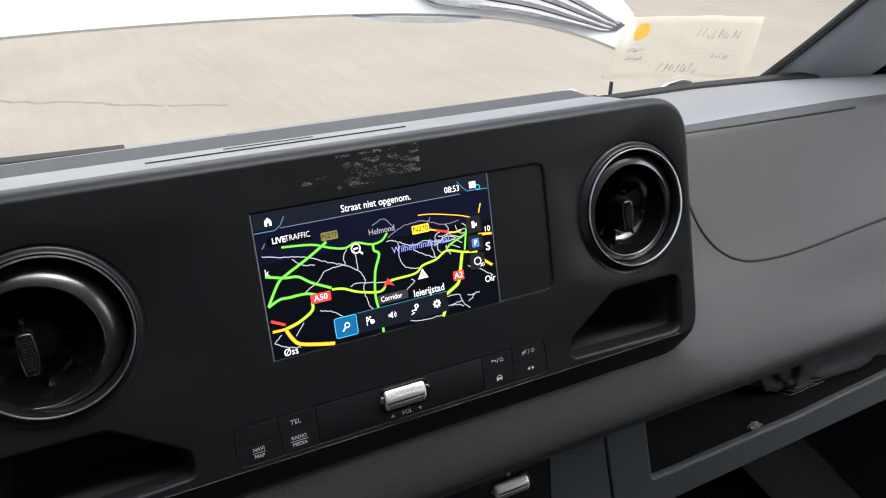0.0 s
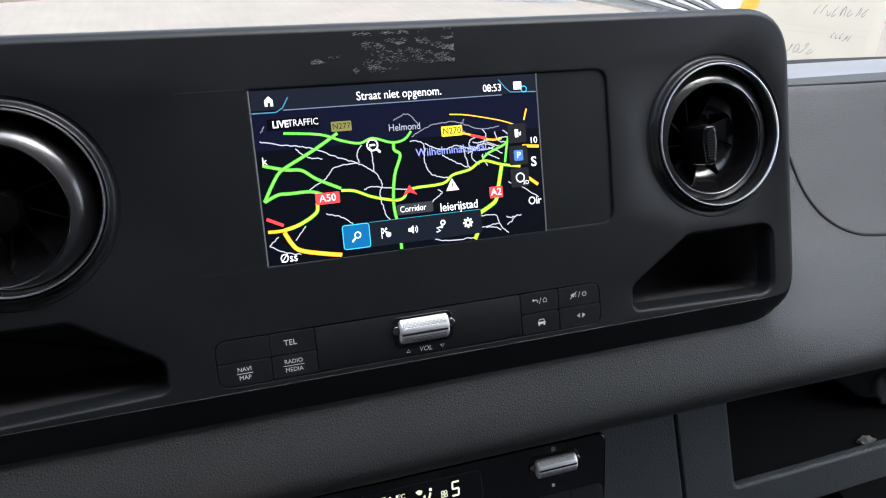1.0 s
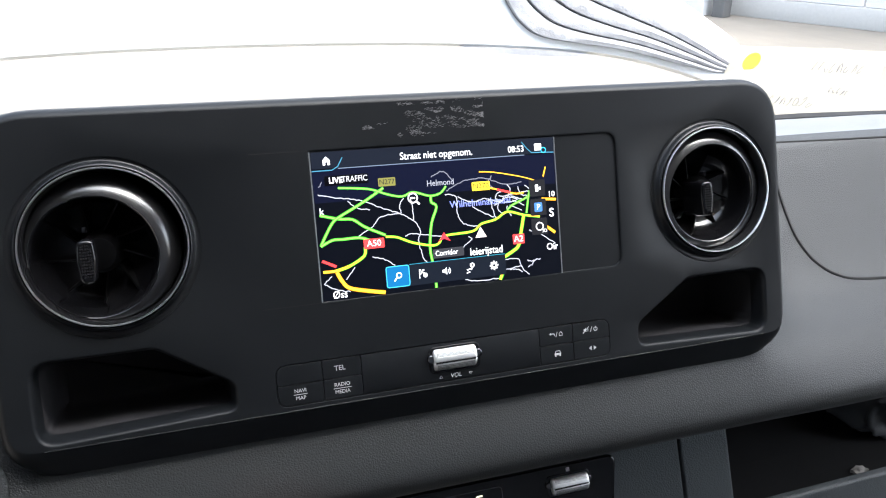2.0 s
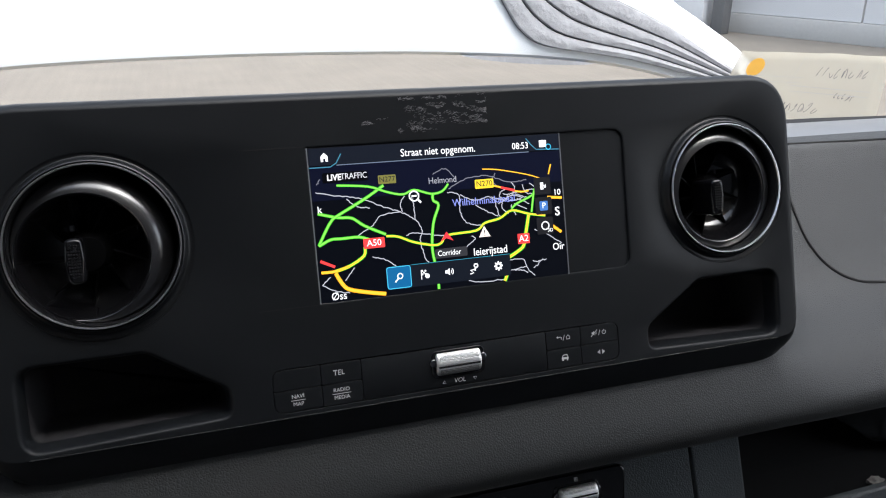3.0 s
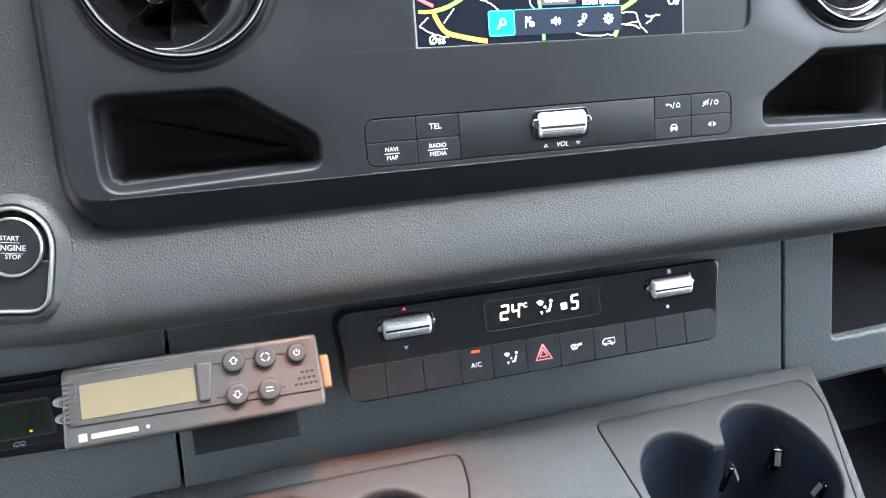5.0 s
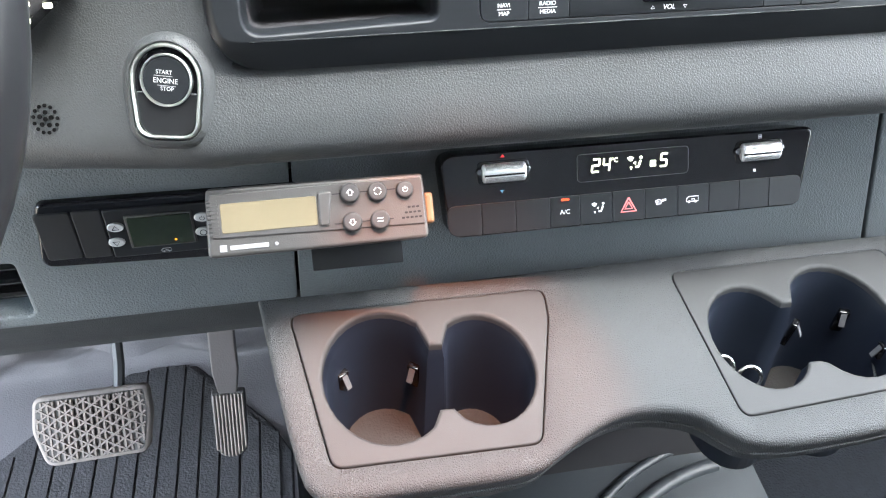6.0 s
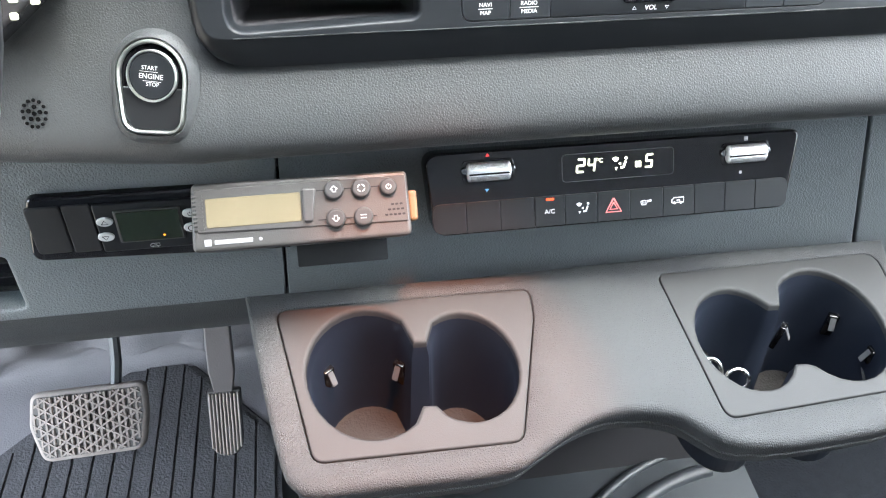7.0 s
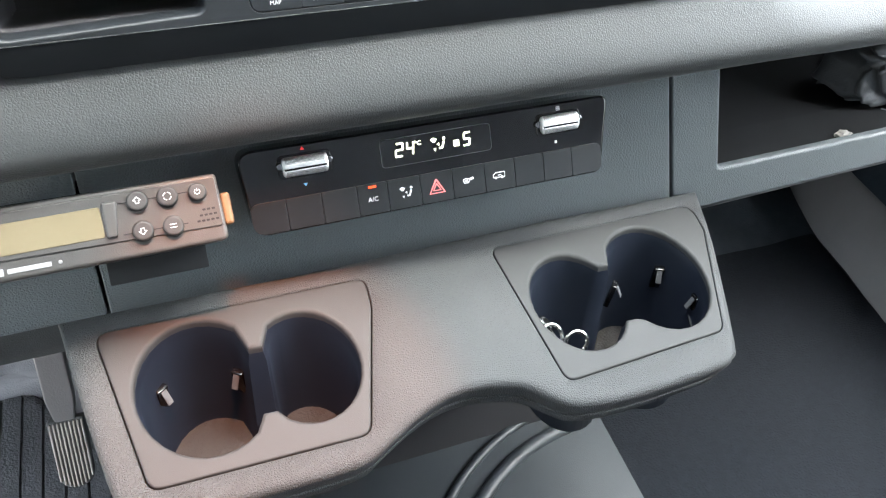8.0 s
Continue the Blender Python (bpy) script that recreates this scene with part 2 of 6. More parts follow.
def rounded(pts, r, n=5):
    """A closed outline with each corner rounded; r may be one radius or one a corner."""
    out = []
    k = len(pts)
    rs = r if isinstance(r, (list, tuple)) else [r] * k
    for i in range(k):
        p0, p, p1 = Vector(pts[i - 1]), Vector(pts[i]), Vector(pts[(i + 1) % k])
        a, b = (p0 - p), (p1 - p)
        la, lb = a.length, b.length
        a, b = a / la, b / lb
        half = math.acos(max(-1, min(1, a.dot(b)))) / 2
        d = min(rs[i] / max(math.tan(half), 1e-4), la * 0.49, lb * 0.49)
        if d < 1e-5:
            out.append(tuple(p))
            continue
        for j in range(n + 1):
            t = j / n
            q = (1 - t) ** 2 * (p + a * d) + 2 * t * (1 - t) * p + t * t * (p + b * d)
            out.append((q.x, q.y))
    return out


def inset(loop, d):
    """The outline moved inwards by d (outwards for a negative d)."""
    k = len(loop)
    area = sum(loop[i - 1][0] * loop[i][1] - loop[i][0] * loop[i - 1][1] for i in range(k))
    s = 1 if area > 0 else -1
    out = []
    for i in range(k):
        p0, p, p1 = Vector(loop[i - 1]), Vector(loop[i]), Vector(loop[(i + 1) % k])
        e0, e1 = (p - p0), (p1 - p)
        if e0.length < 1e-9 or e1.length < 1e-9:
            out.append(tuple(p))
            continue
        e0.normalize(), e1.normalize()
        n0, n1 = Vector((-e0.y, e0.x)) * s, Vector((-e1.y, e1.x)) * s
        nn = n0 + n1
        nn = nn / max(nn.length_squared, 0.3) * 2
        q = p + nn * d
        out.append((q.x, q.y))
    return out


def circle(cx, cy, r, n=32, ry=None):
    return [(cx + r * math.cos(2 * math.pi * i / n), cy + (ry or r) * math.sin(2 * math.pi * i / n)) for i in range(n)]


def add_loop(bm, loop, z):
    if callable(z):
        return [bm.verts.new((x, y, z(x, y))) for x, y in loop]
    return [bm.verts.new((x, y, z)) for x, y in loop]


def bridge(bm, a, b):
    k = len(a)
    for i in range(k):
        j = (i + 1) % k
        bm.faces.new((a[i], a[j], b[j], b[i]))


def loft(bm, loops, close_first=False, close_last=False):
    """Rings of 3D points joined one to the next."""
    rings = [[bm.verts.new(p) for p in lp] for lp in loops]
    for a, b in zip(rings, rings[1:]):
        bridge(bm, a, b)
    if close_first:
        bm.faces.new(rings[0])
    if close_last:
        bm.faces.new(rings[-1])
    return rings


def fill(bm, loops):
    edges = []
    for lp in loops:
        for i in range(len(lp)):
            e = bm.edges.get((lp[i], lp[(i + 1) % len(lp)])) or bm.edges.new((lp[i], lp[(i + 1) % len(lp)]))
            edges.append(e)
    bmesh.ops.triangle_fill(bm, use_beauty=True, use_dissolve=False, edges=edges)


def plate(outer, holes=(), top=0.0, depth=0.01, r=0.002, hole_r=0.001, hole_depth=None, back=True, steps=3):
    """A slab with a rounded rim and holes through it; its face lies at z = top."""
    bm = bmesh.new()
    tops = []

    def rim(loop, rad, sign, dep):
        rings = [[(x, y, top) for x, y in inset(loop, sign * rad * 1.2)]] if rad >= 0.0006 else []
        for k in range(steps + 1):
            a = math.pi / 2 * k / steps
            rings.append([(x, y, top - rad * (1 - math.cos(a))) for x, y in inset(loop, sign * rad * (1 - math.sin(a)))])
        rings.append([(x, y, top - dep) for x, y in loop])
        return loft(bm, rings)
    rg = rim(outer, r, 1, depth)
    tops.append(rg[0])
    backs = [rg[-1]]
    for h in holes:
        rg = rim(h, hole_r, -1, hole_depth or depth)
        tops.append(rg[0])
        backs.append(rg[-1])
    fill(bm, tops)
    if back and not holes:
        bm.faces.new(backs[0])
    return bm


def revolve(profile, n=40, cx=0.0, cy=0.0, sx=1.0):
    """A turned body about z: profile of (radius, z)."""
    bm = bmesh.new()
    rings = []
    for rad, z in profile:
        rings.append([bm.verts.new((cx + sx * rad * math.cos(2 * math.pi * i / n), cy + rad * math.sin(2 * math.pi * i / n), z)) for i in range(n)])
    for a, b in zip(rings, rings[1:]):
        bridge(bm, a, b)
    for rg, (rad, z) in ((rings[0], profile[0]), (rings[-1], profile[-1])):
        if rad < 0.4 * max(p[0] for p in profile):
            bm.faces.new(rg)
    return bm


def tube(points, r, n=10, closed=False, flat=1.0):
    """A round bar along points."""
    bm = bmesh.new()
    pts = [Vector(p) for p in points]
    rings = []
    up = Vector((0, 0, 1))
    k = len(pts)
    for i, p in enumerate(pts):
        a = pts[i - 1] if (i or closed) else p
        b = pts[(i + 1) % k] if (i < k - 1 or closed) else p
        t = (b - a).normalized()
        s = t.cross(up)
        if s.length < 0.05:
            s = t.cross(Vector((0, 1, 0)))
        s.normalize()
        u = s.cross(t)
        rings.append([bm.verts.new(p + (s * math.cos(2 * math.pi * j / n) + u * flat * math.sin(2 * math.pi * j / n)) * r) for j in range(n)])
    for a, b in zip(rings, rings[1:] + ([rings[0]] if closed else [])):
        bridge(bm, a, b)
    if not closed:
        bm.faces.new(rings[0]), bm.faces.new(rings[-1])
    return bm


def strip(points, width, z=0.0, thick=0.0):
    """A flat line of that width along points in the local plane."""
    bm = bmesh.new()
    pts = [Vector(p) for p in points]
    rows = []
    for i, p in enumerate(pts):
        a, b = pts[max(0, i - 1)], pts[min(len(pts) - 1, i + 1)]
        t = (b - a).normalized()
        s = Vector((-t.y, t.x)) * width / 2
        rows.append((bm.verts.new((p.x + s.x, p.y + s.y, z)), bm.verts.new((p.x - s.x, p.y - s.y, z))))
    for (a, b), (c, d) in zip(rows, rows[1:]):
        bm.faces.new((a, b, d, c))
    return bm


def smooth_path(points, n=4):
    """Points along a smooth curve through the points given."""
    p = [Vector(q) for q in points]
    out = []
    for i in range(len(p) - 1):
        a, b, c, d = p[max(0, i - 1)], p[i], p[i + 1], p[min(len(p) - 1, i + 2)]
        for j in range(n):
            t = j / n
            out.append(0.5 * ((2 * b) + (c - a) * t + (2 * a - 5 * b + 4 * c - d) * t * t + (3 * b - a - 3 * c + d) * t ** 3))
    out.append(p[-1])
    return out


def merge(*bms):
    out = bms[0]
    for b in bms[1:]:
        me = bpy.data.meshes.new("tmp")
        b.to_mesh(me)
        b.free()
        out.from_mesh(me)
        bpy.data.meshes.remove(me)
    return out


def box(x0, y0, z0, x1, y1, z1, r=0.0, n=2):
    bm = bmesh.new()
    bmesh.ops.create_cube(bm, size=1.0, matrix=Matrix.Translation(((x0 + x1) / 2, (y0 + y1) / 2, (z0 + z1) / 2)) @ Matrix.Diagonal((x1 - x0, y1 - y0, z1 - z0, 1)))
    if r > 0:
        bmesh.ops.bevel(bm, geom=bm.edges[:], offset=r, segments=n, affect="EDGES", profile=0.5)
    return bm


def moved(bm, m):
    bmesh.ops.transform(bm, matrix=m, verts=bm.verts)
    return bm


def sheet(rows):
    """A grid surface through rows of points."""
    bm = bmesh.new()
    vs = [[bm.verts.new(p) for p in row] for row in rows]
    for a, b in zip(vs, vs[1:]):
        for i in range(len(a) - 1):
            bm.faces.new((a[i], a[i + 1], b[i + 1], b[i]))
    return bm


def words(name, text, size, material, parent, x, y, z, turn=0.0, mirror=False, wide=1.0, bold=0.0, align="CENTER", shear=0.0):
    cu = bpy.data.curves.new(name, "FONT")
    cu.body, cu.size, cu.align_x, cu.align_y, cu.extrude, cu.offset, cu.shear = text, size, align, "CENTER", size * 0.01, bold, shear
    cu.resolution_u = 3
    tmp = bpy.data.objects.new("tmp", cu)
    scene.collection.objects.link(tmp)
    me = bpy.data.meshes.new_from_object(tmp.evaluated_get(bpy.context.evaluated_depsgraph_get()))
    bpy.data.objects.remove(tmp)
    me.materials.clear()
    me.materials.append(material)
    me.name = name
    ob = new(name, me)
    ob.parent = parent
    ob.matrix_basis = pose(x, y, z, 0, 0, turn) @ Matrix.Diagonal(((-1 if mirror else 1) * wide, 1, 1, 1))
    return ob

# ---- the yard outside ----
bm = bmesh.new()
bmesh.ops.create_grid(bm, x_segments=8, y_segments=8, size=600)
finish("ground", bm, M_GROUND, label="", recalc=False)
tagged(bpy.data.objects["ground"], "pale beige concrete yard with cracks and tyre marks", "ground", kind="structure")


def ground_marks():
    """A long crack and faint scuffs in the concrete."""
    rng = random.Random(3)
    a = [(-1.5, 5.5), (-0.31, 5.06), (0.3, 4.74), (1.01, 4.38)]
    crack = []
    for (x0, y0), (x1, y1) in zip(a, a[1:]):
        crack += [(x0 + (x1 - x0) * k / 9 + rng.uniform(-0.01, 0.01), y0 + (y1 - y0) * k / 9 + rng.uniform(-0.03, 0.03)) for k in range(9)]
    ob = finish("crack", strip(crack, 0.04, 0.0006), mat("dark_crack", (0.135, 0.120, 0.10), 0.95, vary=0.4, vary_size=0.05), bpy.data.objects["ground"])
    scuff = mat("tyre_scuff", (0.18, 0.165, 0.143), 0.95, vary=0.25, vary_size=0.1)
    scuff_pale = mat("rubbed_scuff", (0.197, 0.18, 0.156), 0.95, vary=0.15, vary_size=0.1)
    for k, (x0, y0, x1, y1) in enumerate(((1.12, 5.7, 1.22, 4.84), (1.48, 4.4, 1.49, 4.06), (1.3, 5.3, 1.36, 4.9), (0.55, 5.6, 0.62, 5.1))):
        finish("scuff", strip([(x0, y0), (x1, y1)], 0.02, 0.0007 + 0.00002 * k), scuff, bpy.data.objects["ground"])
    for i in range(14):
        x, y = -0.4 + 2.4 * rng.random(), 4.2 + 2.6 * rng.random()
        l = rng.uniform(0.15, 0.6)
        finish("scuff", strip([(x, y), (x + l * 0.16, y - l)], rng.uniform(0.008, 0.03), 0.0009 + 0.00002 * i), scuff_pale, bpy.data.objects["ground"])
    return ob


ground_marks()


def yard_wall():
    root = thing("building_wall", "long pale grey sheet-clad building wall across the yard", "building", pose(10.5, 11.4, 0, 0, 0, -71.0), kind="structure")
    for i in range(-6, 7):
        part("panel", plate(rrect(i * 2.5 - 1.235, 0.35, i * 2.5 + 1.235, 7.0, 0.02, 2), top=0.0, depth=0.1, r=0.015), M_WALL, root, m=pose(0, 0, 0, 90))
    part("plinth", box(-16, -0.05, 0, 16, 0.12, 0.345, 0.01), mat("concrete_plinth", (0.45, 0.44, 0.42), 0.9), root)
    cab = thing("meter_box", "white metal cabinet beside a dark post at the building", "cabinet", pose(9.7, 13.0, 0, 0, 0, -71.0))
    part("body", box(-0.45, -0.5, 0, 0.45, -0.1, 1.3, 0.02), mat("white_cabinet", (0.7, 0.7, 0.7), 0.5), cab)
    part("post", box(0.6, -0.45, 0, 0.85, -0.2, 1.25, 0.02), mat("dark_post", (0.12, 0.12, 0.12), 0.6), cab)


yard_wall()


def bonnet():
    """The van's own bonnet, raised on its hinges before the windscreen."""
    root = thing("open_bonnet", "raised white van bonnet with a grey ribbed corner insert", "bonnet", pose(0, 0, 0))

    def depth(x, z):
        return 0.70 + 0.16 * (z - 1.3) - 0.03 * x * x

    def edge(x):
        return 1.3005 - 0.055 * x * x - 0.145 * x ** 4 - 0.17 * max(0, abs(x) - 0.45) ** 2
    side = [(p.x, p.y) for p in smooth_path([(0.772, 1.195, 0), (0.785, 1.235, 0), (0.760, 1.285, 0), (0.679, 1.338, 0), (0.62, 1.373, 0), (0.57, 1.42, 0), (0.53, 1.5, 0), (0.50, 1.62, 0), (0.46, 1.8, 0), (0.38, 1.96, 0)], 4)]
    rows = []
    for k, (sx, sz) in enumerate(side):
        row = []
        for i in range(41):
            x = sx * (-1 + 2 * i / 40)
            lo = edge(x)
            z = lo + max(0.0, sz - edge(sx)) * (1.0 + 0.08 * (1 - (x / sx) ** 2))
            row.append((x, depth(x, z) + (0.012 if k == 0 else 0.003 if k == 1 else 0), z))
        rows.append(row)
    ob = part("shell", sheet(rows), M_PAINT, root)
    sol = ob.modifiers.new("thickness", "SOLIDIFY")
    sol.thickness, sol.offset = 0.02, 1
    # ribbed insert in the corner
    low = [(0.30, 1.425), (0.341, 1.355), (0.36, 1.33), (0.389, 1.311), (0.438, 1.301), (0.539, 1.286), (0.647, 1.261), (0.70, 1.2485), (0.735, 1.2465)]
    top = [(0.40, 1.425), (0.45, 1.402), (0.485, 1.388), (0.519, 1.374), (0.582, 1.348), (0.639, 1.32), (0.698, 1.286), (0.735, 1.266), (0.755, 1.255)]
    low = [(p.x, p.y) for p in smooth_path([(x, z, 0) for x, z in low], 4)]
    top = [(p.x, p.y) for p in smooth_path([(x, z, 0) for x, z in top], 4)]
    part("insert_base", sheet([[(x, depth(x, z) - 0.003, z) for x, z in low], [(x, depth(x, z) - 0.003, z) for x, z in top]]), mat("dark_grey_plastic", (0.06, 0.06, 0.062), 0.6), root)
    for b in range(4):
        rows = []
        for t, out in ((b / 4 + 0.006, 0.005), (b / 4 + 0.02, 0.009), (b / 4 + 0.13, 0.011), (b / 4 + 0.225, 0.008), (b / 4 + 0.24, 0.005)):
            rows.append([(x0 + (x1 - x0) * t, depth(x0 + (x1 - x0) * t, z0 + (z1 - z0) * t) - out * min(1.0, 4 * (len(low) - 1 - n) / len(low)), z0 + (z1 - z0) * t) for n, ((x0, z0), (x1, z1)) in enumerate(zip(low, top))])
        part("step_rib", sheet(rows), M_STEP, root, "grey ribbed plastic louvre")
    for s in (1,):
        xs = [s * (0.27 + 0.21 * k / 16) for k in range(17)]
        # lens-shaped grey strip hung from the lower edge
        part("under_lip", sheet([[(x, depth(x, edge(x)) - 0.004, edge(x) + 0.001) for x in xs], [(x, depth(x, edge(x)) - 0.005, edge(x) - 0.0075 * math.sin(math.pi * k / 16) ** 0.7) for k, x in enumerate(xs)], [(x, depth(x, edge(x)) + 0.02, edge(x) - 0.004 * math.sin(math.pi * k / 16)) for k, x in enumerate(xs)]]), M_STEP, root, "grey strip along the bonnet's lower edge")


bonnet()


def front_wing():
    w = thing("front_wing", "white painted top of the van's front wing", "wing")
    rows = []
    for k in range(9):
        y = 0.46 + 0.008 * k
        rows.append([(x, y, z + 0.016 - 0.03 * k * k / 16) for x, z in ((0.628, 1.10), (0.634, 1.182), (0.646, 1.194), (0.667, 1.203), (0.690, 1.206), (0.708, 1.203), (0.722, 1.192), (0.74, 1.15), (0.76, 1.05))])
    part("panel", sheet(rows), M_PAINT, w)


front_wing()

# ---- the cab shell ----
FLOOR = 0.585
finish("floor", box(-0.93, -1.1, FLOOR - 0.05, 0.93, 0.36, FLOOR - 0.004, 0.0), M_TUNNEL)
tagged(bpy.data.objects["floor"], "dark moulded cab floor", "floor", kind="structure")
finish("ceiling", box(-0.95, -1.12, 2.05, 0.95, -0.306, 2.1), M_TRIM)
tagged(bpy.data.objects["ceiling"], "light grey headliner of the cab", "ceiling", kind="structure")
finish("wall_rear", box(-0.95, -1.16, 0.5, 0.95, -1.12, 2.1), M_REAR)
tagged(bpy.data.objects["wall_rear"], "plain grey rear wall of the cab", "wall", kind="structure")
for side, nm in ((1, "wall_right"), (-1, "wall_left")):
    # the left opening, out of view, is cut low and wide for the light inside
    bm = plate(rounded([(-1.12, 0.5), (0.62, 0.5), (0.62, 0.98), (0.42, 1.19), (-0.34, 2.09), (-1.12, 2.09)], 0.01), [rounded([(-0.82, 1.16), (0.34, 1.16), (-0.2, 1.82), (-0.82, 1.88)], 0.04) if side > 0 else rounded([(-0.7, 0.60), (0.38, 0.60), (0.38, 1.18), (0.13, 1.42), (-0.7, 1.42)], 0.05)], top=0.0, depth=0.05, r=0.004)
    finish(nm, bm, M_DARK, m=Matrix.Translation((side * 0.95, 0, 0)) @ Matrix(((0, 0, -side, 0), (1, 0, 0, 0), (0, 1, 0, 0), (0, 0, 0, 1))))
    tagged(bpy.data.objects[nm], "cab side with an opening shaped to let in light", "door", kind="structure")


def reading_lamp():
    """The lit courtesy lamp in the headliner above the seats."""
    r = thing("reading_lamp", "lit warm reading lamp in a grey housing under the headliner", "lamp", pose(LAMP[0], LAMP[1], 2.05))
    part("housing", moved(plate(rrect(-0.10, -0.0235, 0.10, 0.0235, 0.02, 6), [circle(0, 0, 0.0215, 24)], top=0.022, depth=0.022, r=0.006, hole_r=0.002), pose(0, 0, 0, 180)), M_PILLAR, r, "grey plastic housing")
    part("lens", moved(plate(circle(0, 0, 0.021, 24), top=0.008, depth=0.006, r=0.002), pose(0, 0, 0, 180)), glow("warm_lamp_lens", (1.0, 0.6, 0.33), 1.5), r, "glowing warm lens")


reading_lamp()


def bulkhead(name, x0, x1, material, label, folded=False):
    """The toe board: it rises from the floor, its felt lies in soft folds, and its far left is tilted to darken."""
    if folded:
        line = [(0.25, FLOOR + 0.002), (0.312, FLOOR + 0.003), (0.330, FLOOR + 0.016), (0.342, FLOOR + 0.042), (0.352, FLOOR + 0.080), (0.366, FLOOR + 0.12), (0.39, 0.75), (0.43, 0.84), (0.50, 0.98), (0.56, 1.15)]
    else:
        line = [(0.22, FLOOR + 0.002), (0.27, FLOOR + 0.006), (0.31, FLOOR + 0.016), (0.345, 0.62), (0.37, 0.645), (0.39, 0.67), (0.42, 0.70), (0.45, 0.74), (0.485, 0.79), (0.52, 0.86), (0.55, 1.0), (0.56, 1.15)]
    line = [(q.y, q.z) for q in smooth_path([(0, y, z) for y, z in line], 4)]
    rows = []
    for i in range(81):
        x = x0 + (x1 - x0) * i / 80
        row = []
        for y, z in line:
            up = min(1.0, max(0.0, (z - FLOOR - 0.004) * 40))
            n = noise.noise(Vector((x * 7, y * 9, z * 6))) * (0.03 if folded else 0.06) + noise.noise(Vector((x * 15, y * 18, z * 22))) * 0.016
            if folded:
                n -= 0.030 * math.exp(-((x + 0.455) / 0.06) ** 2 - ((z - 0.628 - 0.06 * (x + 0.455)) / 0.011) ** 2)
                n -= 0.026 * math.exp(-((x + 0.345) / 0.05) ** 2 - ((z - 0.612 + 0.25 * (x + 0.345)) / 0.012) ** 2)
                # far left leans forward, to put the steering column's shadow into the shape
                n -= 0.75 * (z - FLOOR) * (0.5 - 0.5 * math.tanh((x + 0.535) / 0.025)) * (1 if z < 0.72 else 0.1 / max(0.1, z - FLOOR))
            row.append((x, y + n * up, z))
        rows.append(row)
    ob = finish(name, sheet(rows), material, angle=60)
    tagged(ob, label, "bulkhead", kind="structure")


finish("floor_carpet", box(-0.93, -0.25, FLOOR - 0.03, -0.222, 0.345, FLOOR + 0.0012), M_FELT)
tagged(bpy.data.objects["floor_carpet"], "light grey felt lining on the driver's floor", "floor", kind="structure")
bulkhead("wall_front", -0.93, 0.1, M_FELT, "light grey felt-covered toe board behind the pedals", True)
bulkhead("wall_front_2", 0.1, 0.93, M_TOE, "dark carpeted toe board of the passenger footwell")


def windscreen():
    rows = []
    for k in range(7):
        t = -0.15 + 1.35 * k / 6
        row = []
        for i in range(25):
            x = (-0.8 + 1.6 * i / 24) * (1 - 0.06 * t)
            row.append((x, 0.62 - 0.30 * (x / 0.8) ** 2 * (1 - 0.3 * t) - 0.8 * t, 1.195 + 0.75 * t))
        rows.append(row)
    ob = finish("window_1", sheet(rows), M_GLASS)
    ob.visible_shadow = False
    tagged(ob, "clear raked windscreen with a bowed lower edge", "windscreen", kind="structure")


windscreen()


def a_pillar(side):
    root = thing("pillar", "grey trimmed windscreen pillar with a black rubber edge", "pillar", kind="structure")
    a, b = Vector((0.775 * side, 0.415, 1.195)), Vector((0.695 * side, -0.443, 2.11))
    steps = [0.0, 0.03, 0.06, 0.09, 0.12, 0.16, 0.22, 0.34, 0.5, 0.75, 1.0]

    def foot(a, b, t):
        """The pillar's line, which sweeps inwards at its foot."""
        return a.lerp(b, t) + Vector((-0.024 * side * max(0.0, 1 - t / 0.16) ** 2, 0.0, 0.0))
    rows = []
    for t in steps:
        c = foot(a, b, t)
        rows.append([(c.x + side * dx, c.y + dy, c.z + dz) for dx, dy, dz in ((0, 0.0, 0), (0.012, -0.014, -0.008), (0.06, -0.035, -0.015), (0.14, -0.04, -0.02), (0.2, -0.01, 0.0), (0.2, 0.03, 0.02), (0.03, 0.008, 0.008))])
    bm = bmesh.new()
    loft(bm, rows, True, True)
    part("cover", bm, M_PILLAR, root)
    part("rubber_edge", tube([foot(a, b, t) + Vector((-0.002 * side, 0.0, 0)) for t in steps], 0.0062, 8), M_RUBBER, root)


a_pillar(1)
a_pillar(-1)

# ---- dashboard ----
dash = thing("dashboard", "dark grey grained soft-touch dashboard of a van", "dashboard")

CEN = [(0.004, 1.118), (-0.018, 1.124), (-0.031, 1.1255), (-0.041, 1.131), (-0.0450, 1.142), (-0.041, 1.155), (-0.032, 1.171), (-0.020, 1.190), (0.0, 1.23), (0.03, 1.33), (0.05, 1.357), (0.15, 1.335), (0.29, 1.28), (0.58, 1.19)]
RGT = [(0.004, 1.118), (-0.018, 1.123), (-0.031, 1.1245), (-0.041, 1.130), (-0.0450, 1.140), (-0.0405, 1.153), (-0.018, 1.172), (0.043, 1.196), (0.090, 1.243), (0.118, 1.278), (0.134, 1.291), (0.18, 1.292), (0.29, 1.267), (0.52, 1.195)]
LFT = [(0.03, 1.112), (0.006, 1.116), (-0.007, 1.118), (-0.017, 1.123), (-0.022, 1.132), (-0.021, 1.144), (-0.014, 1.160), (-0.004, 1.181), (0.02, 1.22), (0.05, 1.32), (0.06, 1.352), (0.15, 1.335), (0.29, 1.28), (0.55, 1.19)]


def blend(a, b, t):
    return [(p[0] + (q[0] - p[0]) * t, p[1] + (q[1] - p[1]) * t) for p, q in zip(a, b)]


